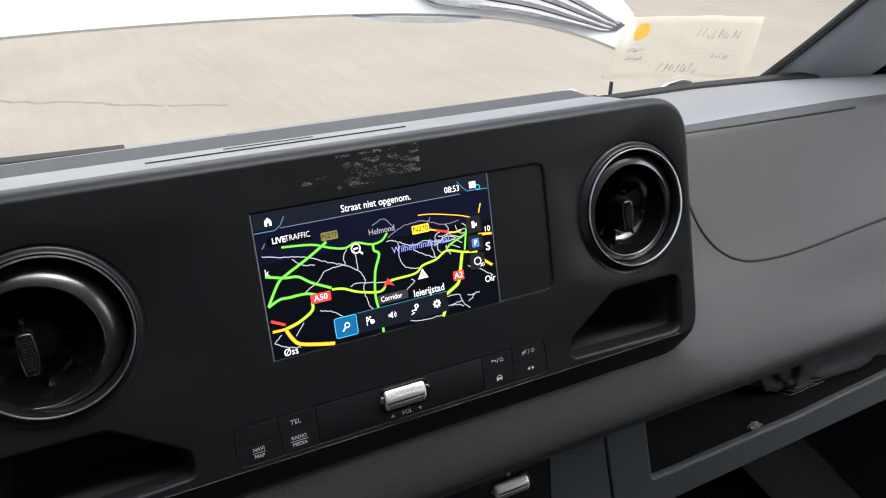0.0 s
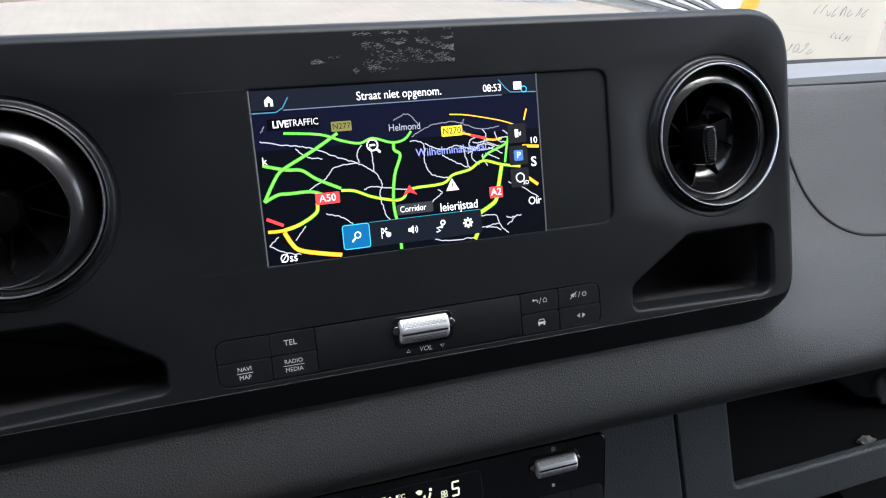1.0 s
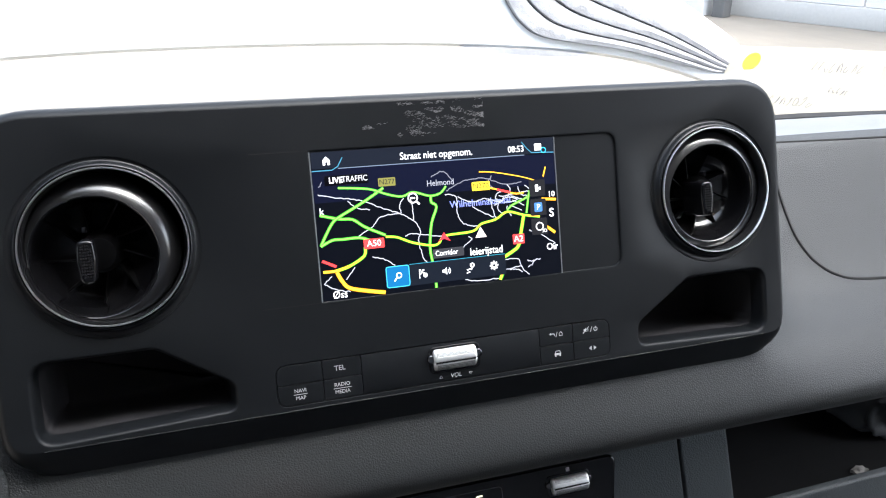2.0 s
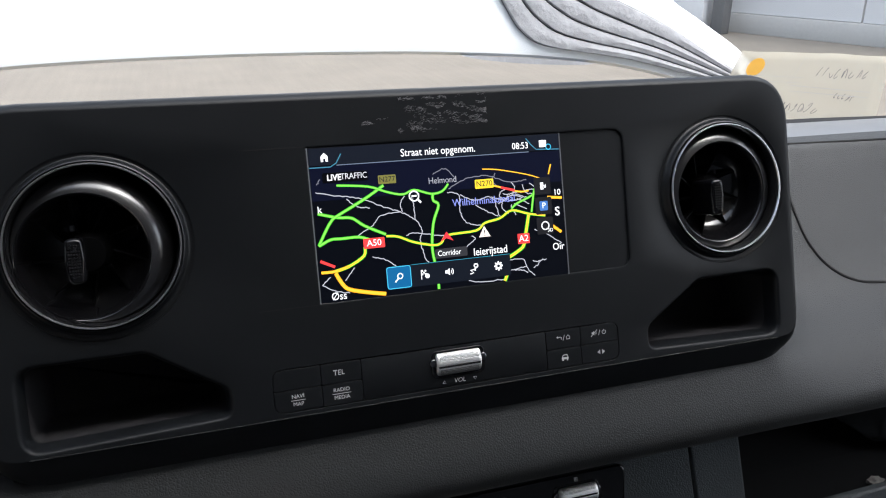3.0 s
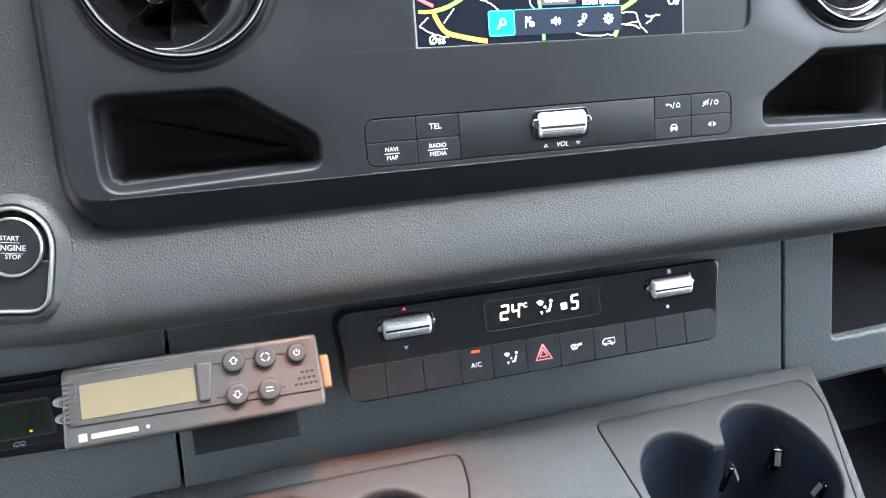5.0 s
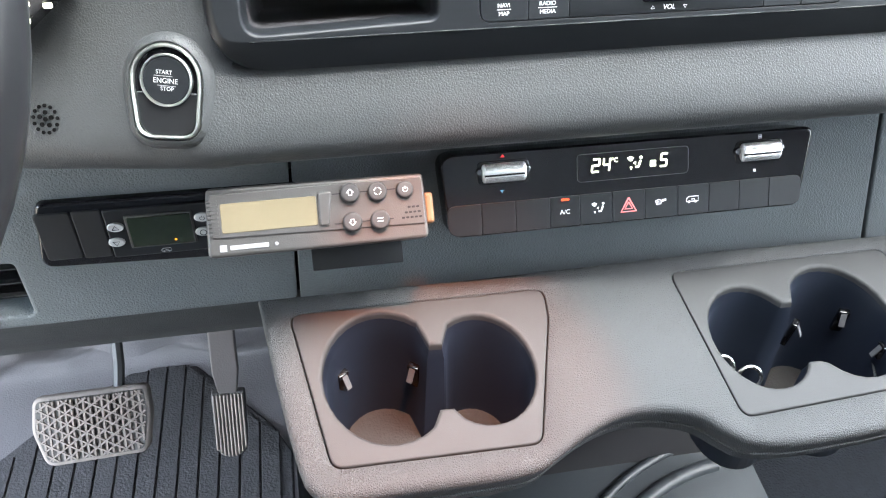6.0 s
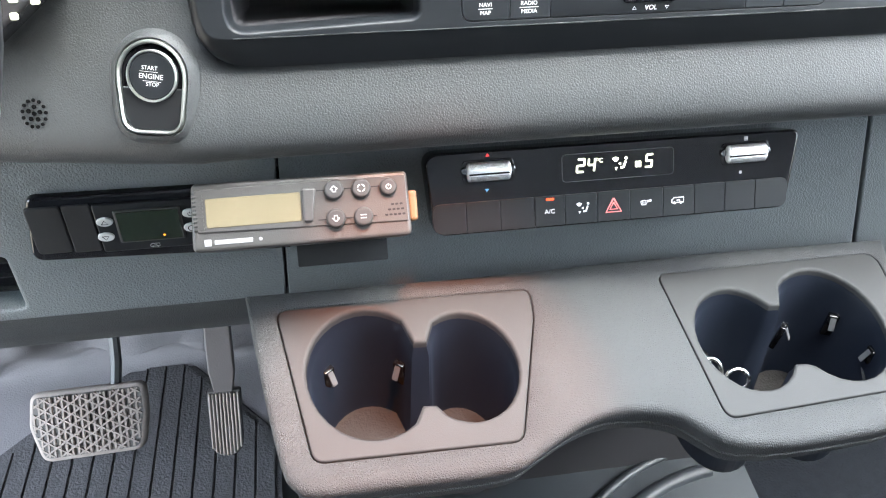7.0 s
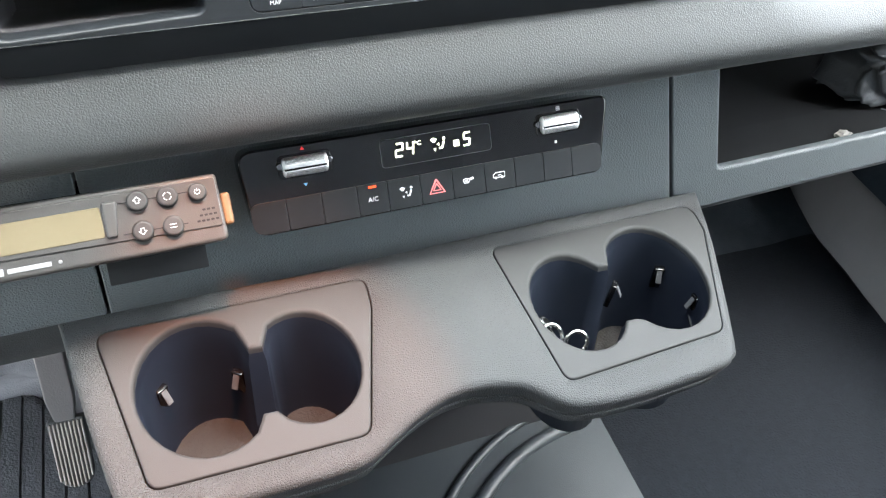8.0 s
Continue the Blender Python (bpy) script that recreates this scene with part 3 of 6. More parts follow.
def profile_at(x):
    if x < -0.25:
        return blend(CEN, LFT, max(-0.2, min(2.2, (-0.27 - x) / 0.08)))
    if x < 0.235:
        return CEN
    t = min(1, (x - 0.235) / 0.085)
    t = t * t * (3 - 2 * t)
    return blend(CEN, RGT, t)


def dash_y(x, z):
    """The dash skin's y at x and height z, on its driver-facing side."""
    p = [(q.y, q.z) for q in smooth_path([(x, y, z) for y, z in profile_at(x)], 4)][16:]
    for (y0, z0), (y1, z1) in zip(p, p[1:]):
        if z0 <= z <= z1:
            return y0 + (y1 - y0) * (z - z0) / (z1 - z0)
    return p[0][0]


def soft_pad():
    xs = [-0.93, -0.8, -0.65, -0.5, -0.42, -0.37, -0.33, -0.30, -0.28, -0.26, -0.243, -0.240, -0.15, 0, 0.15, 0.232, 0.240, 0.243, 0.255, 0.265, 0.275, 0.285, 0.295, 0.305, 0.315, 0.325, 0.36, 0.45, 0.6, 0.75, 0.93]
    rows = []
    for x in xs:
        pr = profile_at(x)
        dip = 0.09 * max(0, abs(x) - 0.5) ** 2
        pts = smooth_path([(x, y, z - (dip if y > 0.04 else 0)) for y, z in pr], 4)
        if abs(x) < 0.2405:
            # the hollow that takes the centre panel's vents and pockets
            pts = [Vector((p.x, p.y + (0.11 if 1.186 < p.z < 1.345 and p.y < 0.045 else 0), p.z)) for p in pts]
        rows.append([tuple(p) for p in pts])
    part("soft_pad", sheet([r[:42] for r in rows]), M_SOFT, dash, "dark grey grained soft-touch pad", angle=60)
    part("top_pad", sheet([r[41:] for r in rows]), M_TOP, dash, "smooth top pad under the windscreen, lightened for the sky's light", angle=60)


soft_pad()

# seams of the lid on the passenger side
seam_mat = mat("dark_seam", (0.01, 0.01, 0.01), 0.8, vary=0)


def on_right(x, z, lift=0.0008):
    y = dash_y(x, z)
    return (x, y - lift * 0.77, z + lift * 0.64)


part("lid_seam", tube([on_right(0.30 + 0.31 * i / 16, 1.2905 - 0.0002 * i, 0.0) for i in range(17)], 0.0011, 6), seam_mat, dash)
lid_low = smooth_path([(0.3455, 1.262), (0.3452, 1.238), (0.3475, 1.221), (0.3555, 1.2065), (0.370, 1.197), (0.392, 1.193), (0.45, 1.192), (0.60, 1.1965), (0.80, 1.201)], 5)
part("lid_seam", tube([on_right(p.x, p.y, 0.0) for p in lid_low], 0.0014, 6), seam_mat, dash)

def top_z(x, y):
    p = [(q.y, q.z) for q in smooth_path([(x, yy, z) for yy, z in profile_at(x)], 4)][36:]
    for (y0, z0), (y1, z1) in zip(p, p[1:]):
        if y0 <= y <= y1:
            return z0 + (z1 - z0) * (y - y0) / (y1 - y0)
    return p[-1][1]


for xa, xb, ya, rr in ((-0.069, -0.008, 0.103, 0.0006), (-0.12, 0.055, 0.088, 0.0008)):
    part("defrost_slot", tube([(xa + (xb - xa) * i / 10, ya, top_z(xa + (xb - xa) * i / 10, ya)) for i in range(11)], rr, 6), seam_mat, dash)
part("demister_channel", tube([(0.20 + 0.61 * i / 14, 0.35 - 0.1 * max(0, 0.20 + 0.61 * i / 14 - 0.6), top_z(0.20 + 0.61 * i / 14, 0.35) - 0.002) for i in range(15)], 0.010, 8), M_DARK, dash, "black demister channel")

# fascia under the lip, in three pieces
FAS = pose(0, 0.002, 0, 90)


def fascia():
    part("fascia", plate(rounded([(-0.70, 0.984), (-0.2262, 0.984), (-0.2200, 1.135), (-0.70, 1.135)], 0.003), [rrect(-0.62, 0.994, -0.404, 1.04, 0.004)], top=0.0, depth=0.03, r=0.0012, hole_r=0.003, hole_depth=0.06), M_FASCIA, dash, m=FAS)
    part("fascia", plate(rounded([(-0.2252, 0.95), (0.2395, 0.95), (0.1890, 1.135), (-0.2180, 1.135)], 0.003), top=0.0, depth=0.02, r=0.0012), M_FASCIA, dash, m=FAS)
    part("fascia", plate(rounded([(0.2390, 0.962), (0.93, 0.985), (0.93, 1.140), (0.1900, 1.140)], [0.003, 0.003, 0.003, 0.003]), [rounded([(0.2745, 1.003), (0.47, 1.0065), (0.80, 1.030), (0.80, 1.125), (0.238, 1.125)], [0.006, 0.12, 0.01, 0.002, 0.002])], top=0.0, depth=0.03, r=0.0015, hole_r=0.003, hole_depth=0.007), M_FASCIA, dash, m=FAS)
    # the open shelf behind its mouth
    part("shelf", merge(box(0.235, 0.02, 0.985, 0.82, 0.26, 0.998), box(0.235, 0.25, 0.985, 0.82, 0.26, 1.15), box(0.235, 0.033, 0.985, 0.243, 0.26, 1.15), box(0.815, 0.033, 0.985, 0.82, 0.26, 1.15)), M_DARK, dash, "open black storage shelf")
    sill_line = [(0.262, 1.0025), (0.30, 1.0028), (0.38, 1.0043), (0.44, 1.0066), (0.50, 1.0098), (0.58, 1.0148), (0.68, 1.0215), (0.80, 1.0298)]
    part("shelf_lip", sheet([[(x, 0.0065, z - 0.0016), (x, 0.016, z - 0.0040), (x, 0.030, 0.9990 + (z - 1.0025) * 0.5), (x, 0.060, 0.9984)] for x, z in sill_line]), M_DARK, dash, "black ramp behind the shelf's edge")
    part("nook", merge(box(-0.63, 0.06, 0.985, -0.395, 0.2, 0.99), box(-0.63, 0.19, 0.985, -0.395, 0.2, 1.05)), M_VOID, dash)
    for k in range(3):
        part("slat", moved(box(-0.615, -0.010, -0.0012, -0.409, 0.012, 0.0012, 0.0008), pose(0, 0.026, 1.003 + 0.0125 * k, 24)), M_SATIN, dash, "black air outlet slat")
    # knee panel turning under
    rows = []
    for x in (-0.93, -0.7, -0.5, -0.3, -0.2):
        rows.append([(x, 0.004, 0.990), (x, 0.0042, 0.984), (x, 0.007, 0.972), (x, 0.013, 0.955), (x, 0.021, 0.940), (x, 0.032, 0.929), (x, 0.050, 0.923), (x, 0.09, 0.922), (x, 0.2, 0.93), (x, 0.45, 1.0)])
    part("knee_panel", sheet(rows), M_SOFT, dash)
    rows = []
    for x in (0.2, 0.24, 0.3, 0.4, 0.5, 0.7, 0.93):
        zb = 0.962 + (x - 0.24) * 0.0333
        rows.append([(x, 0.0035, zb + 0.003), (x, 0.0048, zb - 0.003), (x, 0.009, zb - 0.009), (x, 0.018, zb - 0.015), (x, 0.035, zb - 0.020), (x, 0.08, zb - 0.024), (x, 0.25, 0.93), (x, 0.5, 0.9)])
    part("knee_panel", sheet(rows), M_SOFT, dash)
    part("backing", box(-0.9, 0.035, 0.94, 0.225, 0.04, 1.2), M_DARK, dash)


fascia()

# ---- centre panel with screen, vents and pockets ----
PAN = pose(0, 0, 1.3, 72)
pan = thing("centre_panel", "satin black centre panel with screen, round vents and pockets", "control panel", PAN)
POCKET = [(-0.2345, -0.0575), (-0.172, -0.0575), (-0.1315, -0.0835), (-0.1315, -0.0985), (-0.2345, -0.1020)]
POCKET_R = [0.010, 0.012, 0.008, 0.006, 0.010]


def mirror(pts):
    return [(-x, y) for x, y in reversed(pts)]


def soft_max(y, low, s=0.0042):
    """The larger of two heights, with a rounded passage between them."""
    return y if y - low > 30 * s else low + s * math.log1p(math.exp((y - low) / s))


def centre_panel():
    outer = rrect(-0.2535, -0.1215, 0.2535, 0.0755, 0.034, 9)
    pk_l = rounded(POCKET, POCKET_R)
    pk_r = rounded(mirror(POCKET), list(reversed(POCKET_R)))
    vent_holes = [circle(-0.1903, 0.0, 0.043, 48), circle(0.1945, 0.0, 0.043, 48)]
    rec = rounded([(-0.0786, -0.0435), (0.1215, -0.0435), (0.1215, 0.0442), (-0.0786, 0.0442)], [0.0008, 0.008, 0.008, 0.0008], 5)
    bm = bmesh.new()
    rings = []
    for d, z, d2 in ((0.0106, 0.0, -0.0004), (0.0100, 0.0, 0.0), (0.0075, -0.0005, 0.0009), (0.005, -0.0016, 0.0035), (0.0025, -0.0034, 0.0075), (0.0008, -0.0058, 0.0125), (0.0, -0.009, 1), (0.0, -0.03, 1), (0.004, -0.06, 1)):
        rings.append([(x, soft_max(y, -0.1050 - d2), z) for x, y in inset(outer, d * 0.55)])
    tops = [loft(bm, rings)[0]]
    for vh, cx in zip(vent_holes, (-0.1903, 0.1945)):
        rr = []
        for rad, z in ((0.0490, 0.0), (0.0488, -0.0001), (0.0487, -0.001), (0.0487, -0.03)):
            rr.append([(x, y, z) for x, y in circle(cx, 0.0, rad, 48)])
        tops.append(loft(bm, rr)[0])
    for pk in (pk_l, pk_r):
        rr = []
        for d, z in ((-0.0018, 0.0), (-0.0012, -0.0001), (-0.0005, -0.0006), (0.0002, -0.0018), (0.0007, -0.0036), (0.0012, -0.0064), (0.0017, -0.0095), (0.0022, -0.013)):
            rr.append([(x, y, z) for x, y in inset(pk, d)])
        tops.append(loft(bm, rr)[0])
    rr = []
    for d, z in ((-0.0012, 0.0), (-0.0008, 0.0), (0.0, -0.0003), (0.0004, -0.0016)):
        rr.append([(x, y, z * max(0.2, (x + 0.122) / 0.244)) for x, y in inset(rec, d)])
    tops.append(loft(bm, rr)[0])
    sl = rrect(-0.1085, -0.1015, 0.1085, -0.0775, 0.006, 4)
    rr = [[(x, y, 0.0) for x, y in inset(sl, -0.0009)], [(x, y, 0.0) for x, y in inset(sl, -0.0006)], [(x, y, -0.0008) for x, y in sl], [(x, y, -0.003) for x, y in sl]]
    tops.append(loft(bm, rr)[0])
    fill(bm, tops)
    part("frame", bm, M_PANEL, pan, "satin black plastic frame", angle=40)
    # glossy bead added to draw the highlight along the lower edge
    part("crease", tube([(-0.232 + 0.464 * i / 30, -0.1047, -0.0002) for i in range(31)], 0.00045, 6), M_SATIN, pan)
    part("slot_back", plate(inset(sl, -0.001), top=-0.0028, depth=0.001, r=0.0001, steps=1), M_DARK, pan)
    for pk in (pk_l, pk_r):
        bm = bmesh.new()
        a = inset(pk, 0.0022)
        b = inset(pk, 0.0030)
        loft(bm, [[(x, y, -0.0125) for x, y in a], [(x, y, -0.030) for x, y in b], [(x, y, -0.050) for x, y in inset(pk, 0.0042)], [(x, y, -0.055) for x, y in inset(pk, 0.0060)], [(x, y, -0.058) for x, y in inset(pk, 0.0090)]], False, True)
        part("pocket", bm, M_VOID, pan, "deep matt black storage pocket", angle=75)


centre_panel()


def vent(cx, ox, oy, mouth, kx, ky):
    """A round swivelling air vent: flared collar, thin bright ring, rounded nozzle lip and glossy bowl with radial vanes."""
    v = new("vent")
    v.parent = pan
    v.matrix_basis = pose(cx, 0.0006, 0) @ Matrix.Diagonal((0.935, 0.935, 1.0, 1.0))
    v["label"] = "gloss black round air vent"
    part("collar", revolve([(0.0524, 0.0), (0.0512, -0.0006), (0.0500, -0.0011), (0.0489, -0.0006), (0.0481, 0.0008), (0.0475, 0.0024), (0.0469, 0.0034), (0.0463, 0.0036), (0.0459, 0.0028), (0.0458, -0.002)], 96), M_COLLAR, v, "satin black flared collar", angle=60)
    part("ring", revolve([(0.0458, -0.006), (0.0458, 0.0030), (0.0455, 0.0044), (0.0450, 0.0050), (0.0445, 0.0048), (0.0440, 0.0036), (0.0434, 0.0012), (0.0428, -0.003), (0.0425, -0.010)], 96), M_SATIN, v, "gloss black ring", angle=60)
    part("ring_line", revolve([(0.0454, 0.0046), (0.0451, 0.0054), (0.0446, 0.0054), (0.0442, 0.0046)], 96), M_DCHROME, v, "thin bright chrome line")
    # rounded lip of the tilted nozzle, and the gap that it leaves to the ring
    n = 96

    def ringed(rad, z, shift=1.0):
        out = []
        for i in range(n):
            a = 2 * math.pi * i / n
            q = Vector((ox * shift + rad * math.cos(a), oy * shift + rad * math.sin(a)))
            if q.length > 0.0424:
                q *= 0.0424 / q.length
            out.append((q.x, q.y, z - 0.12 * (q.x * ox + q.y * oy) / max(1e-4, math.hypot(ox, oy)) * min(1.0, math.hypot(ox, oy) / 0.006)))
        return out
    bm = bmesh.new()
    wide, zone, drop, last = 0.0120, [], 0.0, 0.0
    for k in range(19):
        u = wide * k / 18
        drop += (u - last) * math.tan(radians(14 + 42 * u / wide))
        last = u
        zone.append(ringed(mouth + u, 0.0002 - drop))
    loft(bm, zone + [ringed(0.0424, -0.022, 0.0)])
    part("nozzle", bm, M_LIP, v, "satin black swivelling nozzle", angle=70)
    bm = bmesh.new()
    loft(bm, [ringed(mouth, 0.0002), ringed(mouth - 0.0005, 0.0000), ringed(mouth - 0.0012, -0.0010), ringed(mouth - 0.0018, -0.0050), ringed(mouth - 0.0022, -0.012), ringed(mouth - 0.006, -0.020), ringed(mouth - 0.016, -0.026), ringed(0.004, -0.028)], False, True)
    bowl = part("bowl", bm, M_BOWL, v, "gloss black vent bowl", angle=70)
    tilt = pose(ox, oy, -0.0010, -oy * 1200, ox * 1200, 0)
    for i in range(9):
        a = math.pi * 2 * i / 9 + 0.3
        b = box(0.011, -0.0006, -0.027, mouth - 0.0040, 0.0006, -0.0185, 0.0003, 1)
        part("vane", moved(b, tilt @ Matrix.Rotation(a, 4, "Z") @ pose(0, 0, 0, 14)), M_BLADE, bowl)
    part("boss", moved(revolve([(0.0125, -0.028), (0.0120, -0.014), (0.0095, -0.010), (0.003, -0.009)], 32), tilt), M_BLADE, bowl)
    tab = rounded([(-0.0040, -0.0135), (0.0040, -0.0135), (0.0056, 0.0), (0.0048, 0.0120), (-0.0048, 0.0120), (-0.0056, 0.0)], [0.0036, 0.0036, 0.006, 0.0042, 0.0042, 0.006], 6)
    k = part("knob", moved(plate(tab, top=0.004, depth=0.022, r=0.0026, steps=4), pose(kx, ky, 0)), M_GLOSS, v, "black adjusting tab")
    dots = []
    for r in range(11):
        for q in range(5):
            if (abs(q - 2) == 2 and r in (0, 10)):
                continue
            dots.append(box(-0.0027 + 0.00135 * q - 0.0004, -0.0092 + 0.00175 * r - 0.0005, 0.0036, -0.0027 + 0.00135 * q + 0.0004, -0.0092 + 0.00175 * r + 0.0005, 0.0044))
    part("grip", moved(merge(*dots), pose(kx, ky, 0)), M_INKDARK, k, "dotted grip")
    part("tip", moved(box(-0.0012, 0.0155, -0.004, 0.0012, 0.0190, 0.001, 0.0004, 1), pose(kx, ky, 0)), M_GLOSS, v)
    return v


vent(-0.1903, -0.0066, -0.0056, 0.0354, -0.0105, -0.0066)
vent(0.1945, -0.0008, -0.0024, 0.0356, -0.0068, -0.0051)


def legend_bars(parent, x, y, z, w, rows, h=0.0012, material=None):
    for i in range(rows):
        part("legend", plate(rrect(x - w / 2, y - i * h * 1.7 - h / 2, x + w / 2, y - i * h * 1.7 + h / 2, h * 0.2, 1), top=z, depth=0.0002, r=0.00005, steps=1), material or M_WHITE_INK, parent)


def key(parent, x0, y0, x1, y1, top=0.0, corner=0.001, material=None, gap=0.00016, radii=None):
    pts = [(x0 + gap, y0 + gap), (x1 - gap, y0 + gap), (x1 - gap, y1 - gap), (x0 + gap, y1 - gap)]
    return part("button", plate(rounded(pts, radii or corner, 4), top=top, depth=0.0028, r=0.0003, steps=2), material or M_PANEL, parent, angle=15)


def roller(parent, x, y, w, h, top, housing=True):
    """A knurled silver roller on its axle in a black slot, its axis along x."""
    rad = h * 0.5
    if housing:
        part("cradle", plate(rrect(x - w * 0.60, y - h * 0.60, x + w * 0.60, y + h * 0.60, h * 0.3, 5), top=0.0006, depth=0.003, r=0.0005), M_GLOSS, parent, "gloss black roller cradle")
        for k in (-1, 1):
            part("axle_cap", moved(plate(circle(0, 0, h * 0.17, 16, h * 0.20), top=0.0022, depth=0.003, r=0.0008), pose(x + k * w * 0.555, y + h * 0.08, 0.0)), M_BCHROME, parent, "dark chrome axle cap")
    # the smooth band, with a groove cut below it
    n = 72
    prof = []
    for i in range(n):
        a = 2 * math.pi * i / n
        deg = math.degrees(a)
        f = 1.0
        if 98 <= deg <= 108:
            f = 0.86
        elif 76 <= deg < 98:
            f = 1.03
        prof.append((a, f))
    bm = bmesh.new()
    rings = []
    for xx, rr in ((-w / 2, rad * 0.78), (-w / 2 + 0.0008, rad * 0.97), (-w / 2 + 0.002, rad), (w / 2 - 0.002, rad), (w / 2 - 0.0008, rad * 0.97), (w / 2, rad * 0.78)):
        rings.append([(x + xx, y + rr * f * 0.98 * math.cos(a), top + 0.0004 + rr * f * (0.50 if math.sin(a) > 0 else 0.4) * math.sin(a)) for a, f in prof])
    loft(bm, rings, True, True)
    r = part("roller", bm, M_SILVER, parent, "knurled silver roller")
    # ground between the knurls, its colour darkened for the shade there
    r.data.materials.append(M_KNURL)
    for f in r.data.polygons:
        deg = math.degrees(math.atan2((f.center.z - top) / 0.5, f.center.y - y)) % 360
        if len(f.vertices) == 4 and abs(f.center.x - x) < w / 2 - 0.002 and (22 < deg < 74 or 112 < deg < 160):
            f.material_index = 1
    g = math.radians(103)
    part("groove", tube([(x - w / 2 + 0.001, y + rad * 0.98 * math.cos(g), top + 0.0004 + rad * 0.46 * math.sin(g)), (x + w / 2 - 0.001, y + rad * 0.98 * math.cos(g), top + 0.0004 + rad * 0.46 * math.sin(g))], 0.00055, 6), M_INKDARK, r, "dark bar along the groove")
    verts, faces = [], []
    cnt = int(w / 0.0009)
    for row in range(12):
        a = math.radians((24 + 48 * row / 6) if row < 7 else (116 + 40 * (row - 7) / 4))
        cy, cz = y + rad * 0.98 * math.cos(a), top + 0.0004 + rad * 0.50 * math.sin(a)
        ny, nz = math.cos(a), math.sin(a)
        for i in range(cnt):
            xx = x - w / 2 + 0.0022 + (w - 0.0044) * (i + 0.5) / cnt
            s = 0.00030
            o = len(verts)
            verts += [(xx - s, cy - s * nz, cz + s * ny), (xx + s, cy - s * nz, cz + s * ny), (xx + s, cy + s * nz, cz - s * ny), (xx - s, cy + s * nz, cz - s * ny), (xx, cy + 0.00016 * ny, cz + 0.00016 * nz)]
            faces += [(o, o + 1, o + 4), (o + 1, o + 2, o + 4), (o + 2, o + 3, o + 4), (o + 3, o, o + 4)]
    me = bpy.data.meshes.new("knurl")
    me.from_pydata(verts, [], faces)
    me.materials.append(M_SILVER)
    kn = new("knurl", me)
    kn.parent = r
    return r


